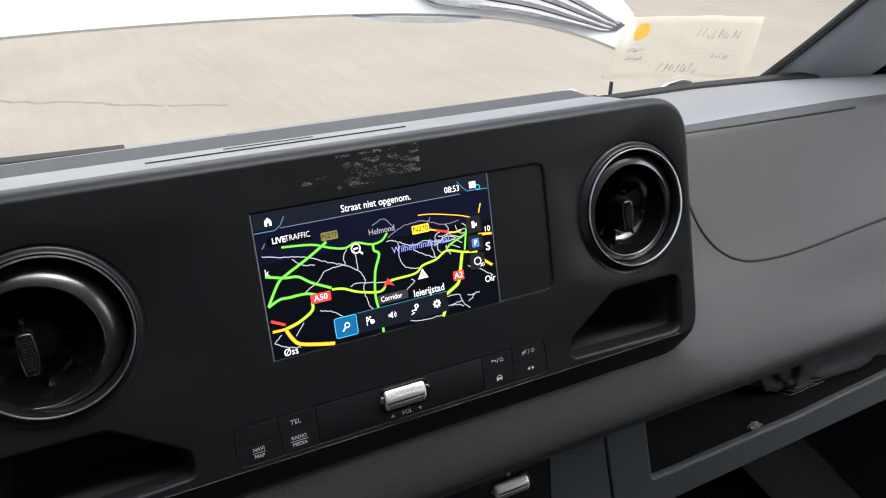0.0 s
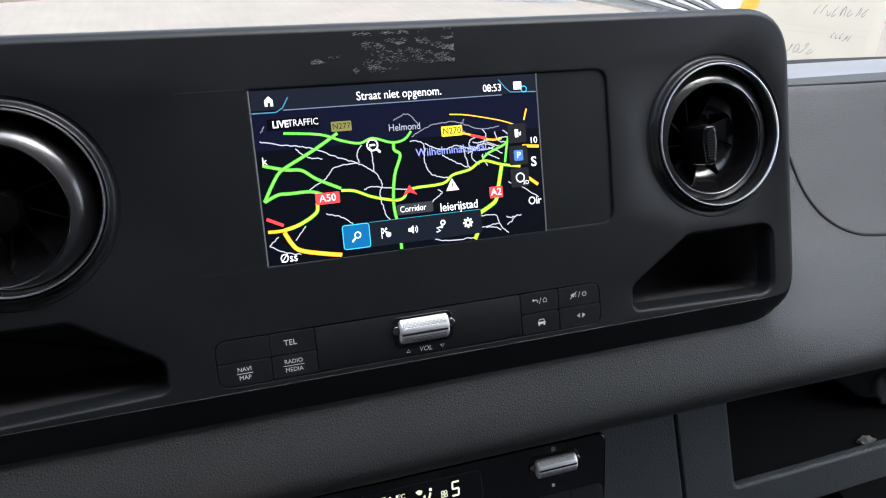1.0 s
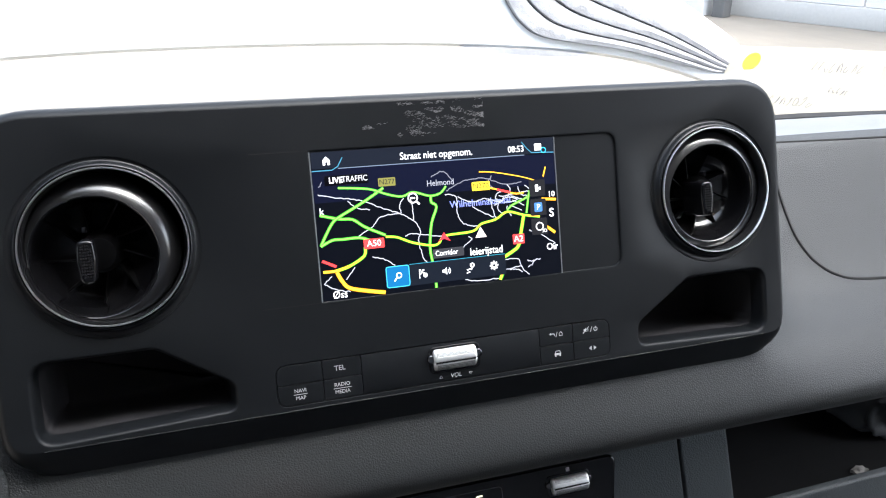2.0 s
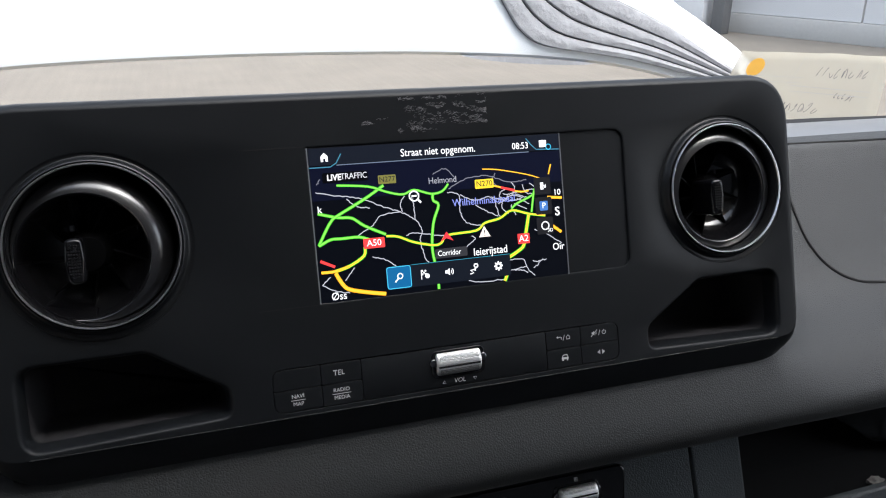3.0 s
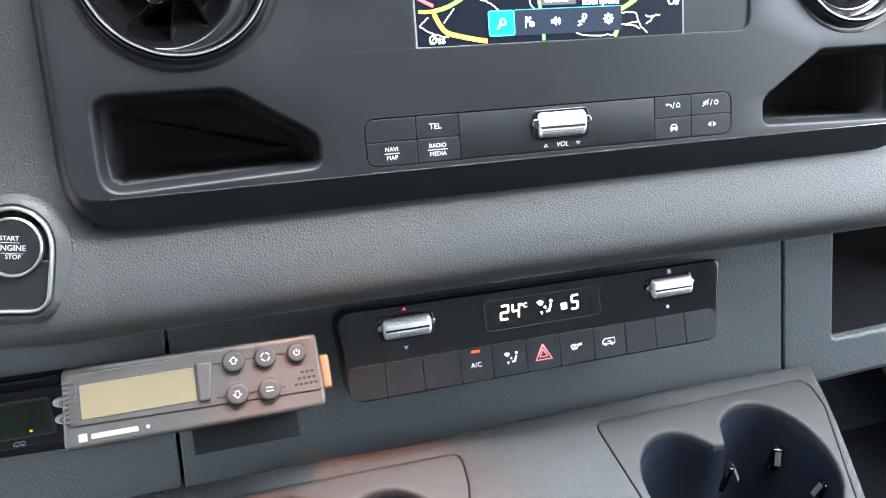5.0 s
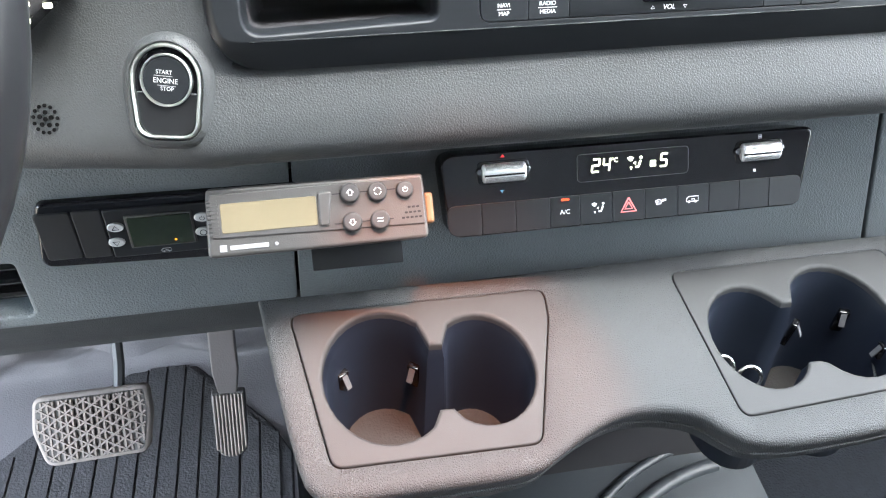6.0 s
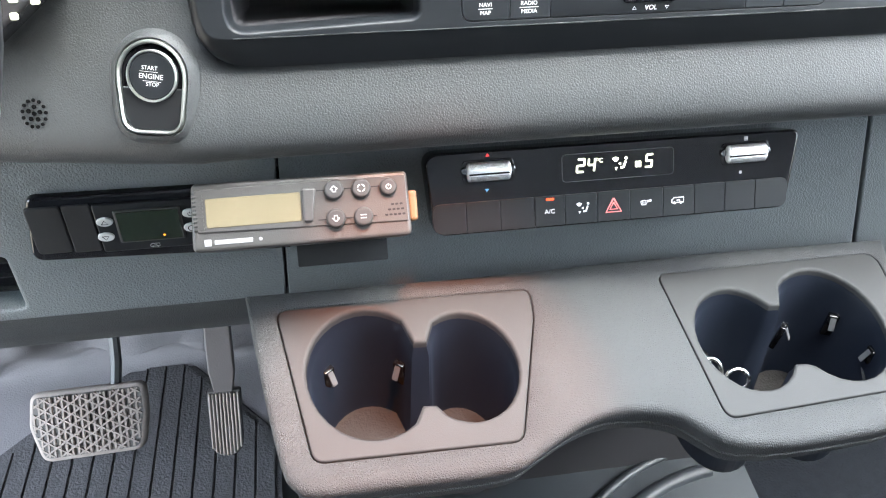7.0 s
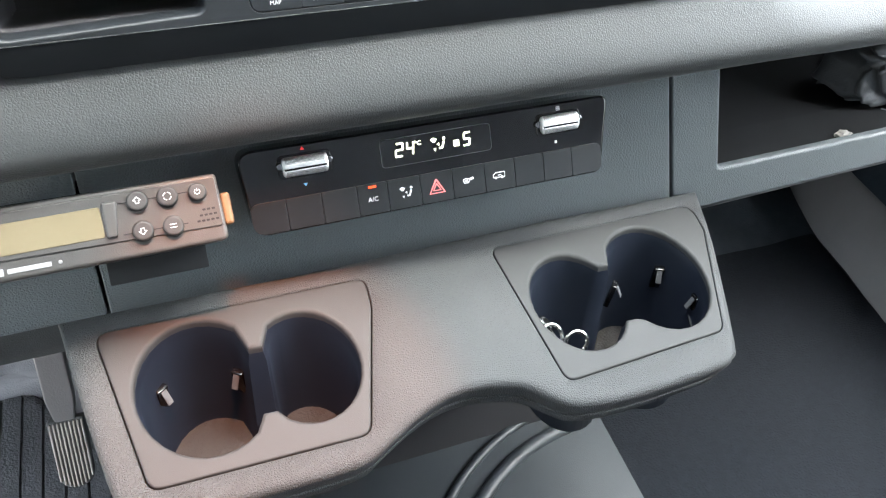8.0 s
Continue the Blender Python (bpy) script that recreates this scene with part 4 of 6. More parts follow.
def icon(parent, kind, x, y, z, s, material=None):
    """Small flat symbols."""
    mt = material or M_WHITE_INK
    bms = []
    if kind == "van":
        bms.append(strip([(x - s, y - s * 0.35), (x - s, y + s * 0.1), (x - s * 0.6, y + s * 0.45), (x + s, y + s * 0.45), (x + s, y - s * 0.35), (x - s, y - s * 0.35)], s * 0.16, z))
        bms.append(strip([(x - s * 0.2, y), (x + s * 0.35, y + 0.0001), (x + s * 0.35, y - s * 0.2)], s * 0.14, z))
        for k in (-0.55, 0.55):
            bms.append(plate(circle(x + k * s, y - s * 0.4, s * 0.22, 10), top=z, depth=0.0001, r=0.00003, steps=1))
    elif kind == "car":
        bms.append(strip([(x - s * 0.75, y), (x - s * 0.5, y + s * 0.6), (x + s * 0.5, y + s * 0.6), (x + s * 0.75, y)], s * 0.2, z))
        bms.append(plate(rrect(x - s * 0.9, y - s * 0.45, x + s * 0.9, y + s * 0.05, s * 0.15, 2), top=z, depth=0.0001, r=0.00003, steps=1))
        for k in (-0.6, 0.6):
            bms.append(plate(rrect(x + k * s - s * 0.17, y - s * 0.8, x + k * s + s * 0.17, y - s * 0.4, s * 0.05, 2), top=z, depth=0.0001, r=0.00003, steps=1))
    elif kind == "fan":
        for k in range(4):
            a = math.pi / 4 + math.pi / 2 * k
            bms.append(strip([(x + s * 0.6 * math.cos(a) + s * 0.38 * math.cos(b), y + s * 0.6 * math.sin(a) + s * 0.38 * math.sin(b)) for b in [i * math.pi / 4 for i in range(9)]], s * 0.22, z))
    elif kind == "fan_small":
        for k in range(4):
            a = math.pi / 4 + math.pi / 2 * k
            bms.append(plate(circle(x + s * 0.5 * math.cos(a), y + s * 0.5 * math.sin(a), s * 0.42, 8), top=z, depth=0.0001, r=0.00003, steps=1))
    elif kind == "air":
        bms.append(strip([(x + s * 0.2, y - s * 0.5), (x + s * 0.6, y - s * 0.5), (x + s * 0.9, y + s * 0.3)], s * 0.26, z))
        bms.append(plate(circle(x + s * 0.95, y + s * 0.65, s * 0.2, 8), top=z, depth=0.0001, r=0.00003, steps=1))
        bms.append(plate([(x - s * 0.9, y + s * 0.7), (x - s * 0.55, y + s * 0.3), (x - s * 0.25, y + s * 0.3), (x, y + s * 0.7), (x - s * 0.45, y + s * 0.9)], top=z, depth=0.0001, r=0.00003, steps=1))
        bms.append(plate([(x - s * 0.55, y - s * 0.45), (x - s * 0.2, y - s * 0.45), (x - s * 0.37, y - s * 0.85)], top=z, depth=0.0001, r=0.00003, steps=1))
        bms.append(plate([(x - s * 0.1, y), (x + s * 0.25, y + s * 0.2), (x + s * 0.25, y - s * 0.2)], top=z, depth=0.0001, r=0.00003, steps=1))
    elif kind == "defog":
        bms.append(strip([(x - s, y + s * 0.3), (x - s * 0.75, y - s * 0.35), (x + s * 0.05, y - s * 0.35), (x + s * 0.3, y + s * 0.3), (x - s * 0.35, y + s * 0.5), (x - s, y + s * 0.3)], s * 0.15, z))
        bms.append(strip([(x + s * 0.3, y + s * 0.25), (x + s * 1.1, y + s * 0.4)], s * 0.4, z))
        for k in (-0.6, -0.35, -0.1):
            bms.append(strip([(x + k * s, y - s * 0.2), (x + k * s, y + s * 0.3)], s * 0.1, z))
    elif kind == "triangle":
        for k, w in ((1.0, 0.2), (0.5, 0.16)):
            bms.append(strip([(x, y + s * k), (x - s * 0.95 * k, y - s * 0.65 * k), (x + s * 0.95 * k, y - s * 0.65 * k), (x, y + s * k)], s * w, z))
    elif kind == "up":
        bms.append(plate([(x - s, y - s * 0.6), (x + s, y - s * 0.6), (x, y + s * 0.8)], top=z, depth=0.0001, r=0.00003, steps=1))
    elif kind == "down":
        bms.append(plate([(x - s, y + s * 0.6), (x, y - s * 0.8), (x + s, y + s * 0.6)], top=z, depth=0.0001, r=0.00003, steps=1))
    elif kind == "up_line":
        bms.append(strip([(x - s, y - s * 0.6), (x + s, y - s * 0.6), (x, y + s * 0.8), (x - s, y - s * 0.6)], s * 0.3, z))
    elif kind in ("arrow_up", "arrow_down"):
        u = 1 if kind == "arrow_up" else -1
        bms.append(strip([(x, y + u * s), (x - s, y), (x - s * 0.45, y), (x - s * 0.45, y - u * s * 0.7), (x + s * 0.45, y - u * s * 0.7), (x + s * 0.45, y), (x + s, y), (x, y + u * s)], s * 0.24, z))
    elif kind == "cycle":
        for a0 in (0.3, 1.87, 3.44, 5.01):
            bms.append(strip([(x + s * math.cos(a0 + k * 0.28), y + s * math.sin(a0 + k * 0.28)) for k in range(5)], s * 0.26, z))
    elif kind == "down_line":
        bms.append(strip([(x - s, y + s * 0.6), (x, y - s * 0.8), (x + s, y + s * 0.6), (x - s, y + s * 0.6)], s * 0.3, z))
    elif kind == "skip":
        for k in (-1, 1):
            bms.append(plate([(x + k * s * 0.25, y + s * 0.5), (x + k * s * 0.25, y - s * 0.5), (x + k * s * 0.95, y)] if k > 0 else [(x - s * 0.25, y + s * 0.5), (x - s * 0.95, y), (x - s * 0.25, y - s * 0.5)], top=z, depth=0.0001, r=0.00003, steps=1))
    elif kind == "home":
        bms.append(plate([(x - s * 0.7, y - s * 0.8), (x - s * 0.22, y - s * 0.8), (x - s * 0.22, y - s * 0.2), (x + s * 0.22, y - s * 0.2), (x + s * 0.22, y - s * 0.8), (x + s * 0.7, y - s * 0.8), (x + s * 0.7, y + s * 0.2), (x, y + s * 0.9), (x - s * 0.7, y + s * 0.2)], top=z, depth=0.0001, r=0.00003, steps=1))
    elif kind == "home_line":
        bms.append(strip([(x - s * 0.6, y - s * 0.6), (x + s * 0.6, y - s * 0.6), (x + s * 0.6, y + s * 0.2), (x, y + s * 0.8), (x - s * 0.6, y + s * 0.2), (x - s * 0.6, y - s * 0.6)], s * 0.2, z))
    elif kind == "back":
        bms.append(strip([(x - s * 0.7, y + s * 0.3), (x + s * 0.5, y + s * 0.3), (x + s * 0.8, y), (x + s * 0.6, y - s * 0.4)], s * 0.25, z))
        bms.append(plate([(x - s, y + s * 0.3), (x - s * 0.4, y - s * 0.1), (x - s * 0.4, y + s * 0.7)], top=z, depth=0.0001, r=0.00003, steps=1))
    elif kind == "speaker":
        bms.append(plate([(x - s, y - s * 0.3), (x - s * 0.55, y - s * 0.3), (x - s * 0.05, y - s * 0.75), (x - s * 0.05, y + s * 0.75), (x - s * 0.55, y + s * 0.3), (x - s, y + s * 0.3)], top=z, depth=0.0001, r=0.00003, steps=1))
        for k in (0.35, 0.7):
            bms.append(strip([(x + k * s * math.cos(a), y + k * s * 1.1 * math.sin(a)) for a in (-0.9, -0.45, 0, 0.45, 0.9)], s * 0.14, z))
    elif kind == "power":
        bms.append(strip([(x + s * 0.7 * math.sin(a), y + s * 0.7 * math.cos(a)) for a in [0.6 + i * 0.51 for i in range(11)]], s * 0.22, z))
        bms.append(strip([(x, y + s * 0.9), (x, y + s * 0.1)], s * 0.22, z))
    elif kind == "ring":
        bms.append(strip([(x + s * math.cos(2 * math.pi * i / 20), y + s * math.sin(2 * math.pi * i / 20)) for i in range(21)], s * 0.28, z))
    elif kind == "lens":
        bms.append(strip([(x + s * 0.25 + s * 0.5 * math.cos(2 * math.pi * i / 16), y + s * 0.25 + s * 0.5 * math.sin(2 * math.pi * i / 16)) for i in range(17)], s * 0.22, z))
        bms.append(strip([(x - s * 0.1, y - s * 0.1), (x - s * 0.8, y - s * 0.85)], s * 0.3, z))
    elif kind == "gear":
        bms.append(strip([(x + s * 0.5 * math.cos(2 * math.pi * i / 16), y + s * 0.5 * math.sin(2 * math.pi * i / 16)) for i in range(17)], s * 0.4, z))
        for i in range(8):
            a = 2 * math.pi * i / 8
            bms.append(strip([(x + s * 0.6 * math.cos(a), y + s * 0.6 * math.sin(a)), (x + s * 0.95 * math.cos(a), y + s * 0.95 * math.sin(a))], s * 0.3, z))
    elif kind == "route":
        bms.append(strip([(x - s * 0.9, y - s * 0.9), (x - s * 0.2, y - s * 0.75), (x - s * 0.8, y - s * 0.25), (x + s * 0.1, y - s * 0.1)], s * 0.22, z))
        bms.append(strip([(x + s * 0.35 + s * 0.35 * math.cos(a), y + s * 0.55 + s * 0.35 * math.sin(a)) for a in [i * math.pi / 6 for i in range(13)]], s * 0.24, z))
        bms.append(strip([(x + s * 0.25, y + s * 0.2), (x + s * 0.05, y - s * 0.35)], s * 0.3, z))
    elif kind == "flag":
        for i in range(3):
            for j in range(3):
                if (i + j) % 2 == 0:
                    bms.append(plate(rrect(x - s * 0.8 + i * s * 0.35, y + s * 0.6 - j * s * 0.35, x - s * 0.45 + i * s * 0.35, y + s * 0.95 - j * s * 0.35, 0.00002, 1), top=z, depth=0.0001, r=0.00002, steps=1))
        bms.append(strip([(x - s * 0.85, y + s), (x - s * 0.85, y - s)], s * 0.14, z))
        bms.append(plate(circle(x + s * 0.45, y - s * 0.35, s * 0.5, 14), top=z, depth=0.0001, r=0.00003, steps=1))
    elif kind == "fuel":
        bms.append(plate(rrect(x - s * 0.6, y - s * 0.9, x + s * 0.25, y + s * 0.9, s * 0.1, 2), top=z, depth=0.0001, r=0.00003, steps=1))
        bms.append(strip([(x + s * 0.25, y + s * 0.1), (x + s * 0.55, y), (x + s * 0.55, y - s * 0.5), (x + s * 0.8, y - s * 0.5), (x + s * 0.8, y + s * 0.4)], s * 0.18, z))
    elif kind == "note":
        bms.append(plate(rrect(x - s, y - s * 0.6, x + s * 0.7, y + s * 0.9, s * 0.1, 2), top=z, depth=0.0001, r=0.00003, steps=1))
    return part("symbol", merge(*bms), mt, parent)


def panel_buttons():
    b = key(pan, -0.1085, -0.0893, -0.0818, -0.0775, radii=[0.0006, 0.0006, 0.0006, 0.0055])
    b = key(pan, -0.0818, -0.0893, -0.0585, -0.0775)
    words("legend", "TEL", 0.0042, M_WHITE_INK, b, -0.0714, -0.0833, 0.0001)
    b = key(pan, -0.1085, -0.1015, -0.0818, -0.0893, radii=[0.0055, 0.0006, 0.0006, 0.0006])
    words("legend", "NAVI", 0.0031, M_WHITE_INK, b, -0.0955, -0.0932, 0.0001)
    words("legend", "MAP", 0.0031, M_WHITE_INK, b, -0.0955, -0.0975, 0.0001)
    part("legend", strip([(-0.0995, -0.0953), (-0.0915, -0.0953)], 0.0003, 0.0001), M_WHITE_INK, b)
    b = key(pan, -0.0818, -0.1015, -0.0585, -0.0893)
    words("legend", "RADIO", 0.0031, M_WHITE_INK, b, -0.0708, -0.0932, 0.0001)
    words("legend", "MEDIA", 0.0031, M_WHITE_INK, b, -0.0708, -0.0975, 0.0001)
    part("legend", strip([(-0.0762, -0.0953), (-0.0654, -0.0953)], 0.0003, 0.0001), M_WHITE_INK, b)
    b = part("blank_strip", plate(rrect(-0.0583, -0.1013, 0.0578, -0.0777, 0.0006, 2), top=0.0, depth=0.0028, r=0.0003, steps=2), M_PANEL, pan)
    words("legend", "VOL", 0.0038, M_WHITE_INK, b, 0.0002, -0.0986, 0.0001, shear=0.15)
    icon(b, "up_line", -0.0095, -0.0986, 0.0002, 0.0011)
    icon(b, "down_line", 0.0099, -0.0986, 0.0002, 0.0011)
    roller(pan, 0.0, -0.0875, 0.028, 0.0135, 0.0)
    b = key(pan, 0.058, -0.0896, 0.0818, -0.0775)
    icon(b, "back", 0.0672, -0.0828, 0.0002, 0.0021)
    part("symbol", strip([(0.0696, -0.0845), (0.0708, -0.0812)], 0.0004, 0.0002), M_WHITE_INK, b)
    icon(b, "home_line", 0.0732, -0.0828, 0.0002, 0.0018)
    b = key(pan, 0.0818, -0.0896, 0.1085, -0.0775, radii=[0.0006, 0.0006, 0.0055, 0.0006])
    icon(b, "speaker", 0.0918, -0.0828, 0.0002, 0.0019)
    part("symbol", strip([(0.0892, -0.0848), (0.0936, -0.0808)], 0.0004, 0.0003), M_WHITE_INK, b)
    part("symbol", strip([(0.0946, -0.0845), (0.0958, -0.0812)], 0.0004, 0.0002), M_WHITE_INK, b)
    icon(b, "power", 0.0985, -0.0828, 0.0002, 0.0018)
    b = key(pan, 0.058, -0.1015, 0.0818, -0.0896)
    icon(b, "car", 0.0703, -0.0952, 0.0002, 0.0026)
    b = key(pan, 0.0818, -0.1015, 0.1085, -0.0896, radii=[0.0006, 0.0055, 0.0006, 0.0006])
    icon(b, "skip", 0.0957, -0.0952, 0.0002, 0.0029)
    part("sensor", plate(circle(0.0013, -0.0622, 0.0013, 12), top=0.0001, depth=0.0004, r=0.0001, steps=1), M_DARK, pan)


panel_buttons()


def smudge():
    """The rubbed rest of a removed sticker: many fine pale scratches."""
    rng = random.Random(4)
    pale = mat("adhesive_streak", (0.19, 0.19, 0.195), 0.8, vary=0.6, vary_size=0.002)
    bms = []
    for i in range(2600):
        k = rng.random()
        if k < 0.14:
            x = rng.uniform(-0.024, 0.0295)
            y = 0.0684 + rng.gauss(0, 0.0004) + (0.0007 if x > 0.012 else 0)
            if rng.random() < (0.75 if x > 0.006 else 0.25):
                continue
        elif k < 0.22:
            x = rng.uniform(-0.046, -0.030)
            y = 0.0553 + (x + 0.046) * 0.09 + rng.gauss(0, 0.0006)
        elif k < 0.34:
            x = rng.uniform(-0.025, 0.0)
            y = 0.0508 + (x + 0.025) * 0.04 + rng.gauss(0, 0.0009)
        elif k < 0.42:
            x, y = rng.uniform(-0.012, 0.006), 0.0625 + rng.gauss(0, 0.0009)
        elif k < 0.47:
            x, y = 0.0303 + rng.gauss(0, 0.0001), rng.uniform(0.0525, 0.0685)
        else:
            x = 0.0295 - 0.05 * rng.random() ** 2.2
            y = rng.uniform(0.0525, 0.0655)
        if noise.noise(Vector((x * 130, y * 260, 3.1))) < -0.05:
            continue
        l = rng.uniform(0.0002, 0.0016)
        bms.append(strip([(x, y), (min(x + l, 0.0303), y + rng.uniform(-0.0002, 0.0004))], rng.uniform(0.00005, 0.00018), 0.0003 + 0.0000005 * i))
    part("scratch_patch", merge(*bms), pale, pan)


smudge()


# ---- the screen and its map ----
def lit(name, color, strength=1.0):
    return glow(name, color, strength * 0.50)


def screen():
    bm = plate(rounded([(-0.0783, -0.0432), (0.1212, -0.0432), (0.1212, 0.0439), (-0.0783, 0.0439)], [0.0006, 0.0078, 0.0078, 0.0006], 5), top=-0.0002, depth=0.004, r=0.0002, steps=1)
    for v in bm.verts:
        v.co.z -= 0.0012 * (v.co.x + 0.1212) / 0.2424
    sc = part("screen", bm, M_PANEL, pan, "black screen surround")
    for yy in (-0.0437, 0.0444):
        part("recess_line", strip([(-0.112, yy), (-0.0790, yy)], 0.0005, 0.0002), seam_mat, sc)
    part("edge", box(-0.0782, -0.0436, -0.0014, -0.0775, 0.0436, -0.0001), mat("screen_edge", (0.16, 0.17, 0.18), 0.3, vary=0), sc)
    part("edge", box(0.0770, -0.0436, -0.0014, 0.0777, 0.0436, -0.0001), mat("screen_edge_r", (0.16, 0.17, 0.18), 0.3, vary=0), sc)
    disp = part("display", plate(rrect(-0.0775, -0.0434, 0.077, 0.0434, 0.0006, 2), top=-0.0002, depth=0.0014, r=0.0001, steps=1), lit("map_background", (0.0015, 0.002, 0.004), 1.0), pan, "lit map display with traffic roads")
    z = 0.0
    g_out, g_in = lit("road_green", (0.07, 0.52, 0.03), 1.0), lit("road_green_light", (0.24, 0.62, 0.09), 1.0)
    o_out, o_in = lit("road_orange", (0.85, 0.36, 0.01), 1.0), lit("road_yellow", (0.90, 0.50, 0.04), 1.0)
    grey = lit("road_grey", (0.38, 0.38, 0.42), 1.0)
    white = lit("map_white", (0.9, 0.9, 0.9), 1.0)
    red = lit("map_red", (0.8, 0.05, 0.05), 1.0)
    part("haze", plate(rrect(-0.0772, 0.014, 0.0768, 0.033, 0.0004, 1), top=z - 0.00008, depth=0.00004, r=0.00001, steps=1), lit("map_horizon", (0.003, 0.004, 0.013), 1.0), disp)

    wob = random.Random(11)
    grey_far = lit("road_grey_far", (0.15, 0.15, 0.18), 1.0)

    def road(pts, width, kind, k):
        p = [(q.x, q.y) for q in smooth_path([(x / 1000, y / 1000, 0) for x, y in pts], 4)]
        zz = z + 0.00001 * min(k, 9.5) if kind == "grey" else z + 0.00001 * k
        if kind == "grey":
            # small roads run crooked, and fade towards the horizon
            crooked = [p[0]]
            for (ax, ay), (bx, by) in zip(p, p[1:]):
                crooked.append(((ax + bx) / 2 + wob.uniform(-0.0004, 0.0004), (ay + by) / 2 + wob.uniform(-0.0004, 0.0004)))
                crooked.append((bx + wob.uniform(-0.0002, 0.0002), by + wob.uniform(-0.0002, 0.0002)))
            part("road", strip(crooked, width, zz), grey_far if sum(q[1] for q in p) / len(p) > 0.013 else grey, disp)
        else:
            width *= 0.66
            part("road", strip(p, width, zz), g_out if kind == "green" else (g_out if kind == "mixed" or k == 22 else o_out), disp)
            part("road", strip(p, width * (0.5 if kind == "green" else 0.6), zz + 0.000004), g_in if kind == "green" else o_in, disp)
    greys = [[(-75, 19), (-63, 16), (-51, 14), (-35, 7), (-27, 4), (-19, -1), (-15, -8), (-17, -13), (-15, -23), (-12, -28)],
             [(-27, 4), (-39, 3), (-44, -2), (-55, -8)], [(-19, -1), (-19, 7), (-20, 12)], [(-25, -10), (-20, -9), (-2, -12)],
             [(2, 13), (9, 11), (9, 1), (13, -6), (22, -8)], [(10, 11), (19, 7), (30, 8), (33, -1), (34, -4)], [(19, 4), (26, 0), (33, -4)]]
    greys2 = [[(38, -31), (47, -31), (49, -36), (54, -42)], [(-76, -33), (-69, -37), (-61, -39)], [(-71, -29), (-76, -33)], [(-57, -25), (-63, -32)],
              [(3, 15), (14, 20), (28, 21), (42, 16), (53, 17)], [(-26, 4), (-27, 9), (-24, 13)], [(15, -14), (17, -16), (10, -21)], [(11, -40), (18, -42), (35, -42)], [(-74, 23), (-72, 26)], [(44, 3), (52, -1)], [(46, 6), (54, 2)], [(38, -37), (49, -36)], [(56, -14), (62, -16), (74, -24)], [(-6, 24), (2, 27), (8, 20)]]
    greys2 += [[(30, 8), (37, 6), (43, 8), (50, 6)], [(37, 6), (36, 1), (40, -3)], [(43, 8), (45, 13), (43, 16)], [(50, 14), (52, 9), (57, 8)], [(34, 14), (31, 18), (33, 22)], [(-46, -20), (-36, -24), (-30, -31)], [(-58, 14), (-52, 9), (-45, 8)]]
    # the tangle of lanes round the towns
    for cx, cy, n, spread in ((46, 8, 8, 9), (47, -36, 3, 7)):
        for i in range(n):
            x, y, a = cx + wob.uniform(-spread, spread), cy + wob.uniform(-spread, spread) * 0.7, wob.uniform(0, 6.28)
            lane = [(x, y)]
            for j in range(3):
                a += wob.uniform(-0.7, 0.7)
                x, y = x + 3.2 * math.cos(a), y + 2.2 * math.sin(a)
                lane.append((max(-76, min(76, x)), max(-42, min(30, y))))
            greys2.append(lane)
    for k, pts in enumerate(greys + greys2):
        road(pts, 0.00056, "grey", k * 0.5)
    greens = [[(-75, 7), (-64, 4), (-56, 3), (-49, -2), (-37, -8)], [(-76, -11), (-72, -4), (-68, 2), (-64, 5), (-48, 13), (-36, 20)],
              [(-63, 22), (-45, 20), (-34, 16), (-25, 14), (-18, 16), (-8, 13), (-1, 14), (3, 18)], [(-7, 13), (-7, 9), (-4, 6), (-8, -4), (-10, -18), (-9, -28)],
              [(-76, -11), (-69, -8), (-63, -8), (-53, -8), (-47, -10)], [(42, 0), (46, 3), (56, 7), (58, 11)], [(55, -3), (57, 7), (58, 10)], [(-8, -39), (-8, -43)]]
    for k, pts in enumerate(greens):
        road(pts, 0.0026 if k not in (2, 5, 6) else 0.0021, "green", 10 + k)
    road([(53, -4), (50, -16), (48, -23), (44, -26), (38, -29)], 0.0036, "mixed", 20)
    road([(36, -39), (34, -43)], 0.0036, "mixed", 20.5)
    road([(-50, -14), (-51, -19), (-60, -24), (-68, -26)], 0.003, "mixed", 21)
    oranges = [[(-37, -9), (-30, -10), (-21, -14), (-9, -17), (-4, -16), (0, -12), (18, -11), (24, -7), (34, -5), (42, -1), (53, -4), (64, -6)],
               [(-60, -24), (-68, -26), (-76, -26)], [(-68, -27), (-65, -33), (-61, -37), (-50, -40), (-40, -42)], [(24, 16), (34, 14), (47, 10), (54, 10)], [(66, -11), (74, -17)], [(25, 25), (35, 24), (53, 20), (62, 17)], [(68, 19), (70, 25)], [(66, 5), (76, 4)]]
    for k, pts in enumerate(oranges):
        road(pts, (0.0024, 0.0025, 0.0034, 0.0016, 0.0028, 0.001, 0.0014, 0.0026)[k], "orange", 22 + k)
    part("road", strip([(-0.076, -0.0195), (-0.068, -0.0235)], 0.0016, z + 0.0003), red, disp)
    part("road", strip([(0.036, 0.0133), (0.045, 0.0108)], 0.0014, z + 0.0003), red, disp)

    def tag(x, y, w, h, material, text, ink, size, k=0.00036):
        t = part("badge", plate(rrect(x - w / 2, y - h / 2, x + w / 2, y + h / 2, 0.0005, 2), top=z + k, depth=0.0001, r=0.00003, steps=1), material, disp)
        words("lettering", text, size, ink, t, x, y, z + k + 0.00005)
    ink = lit("map_ink_dark", (0.02, 0.02, 0.02), 1.0)
    tag(-0.0444, -0.0122, 0.0125, 0.0058, red, "A50", white, 0.0052)
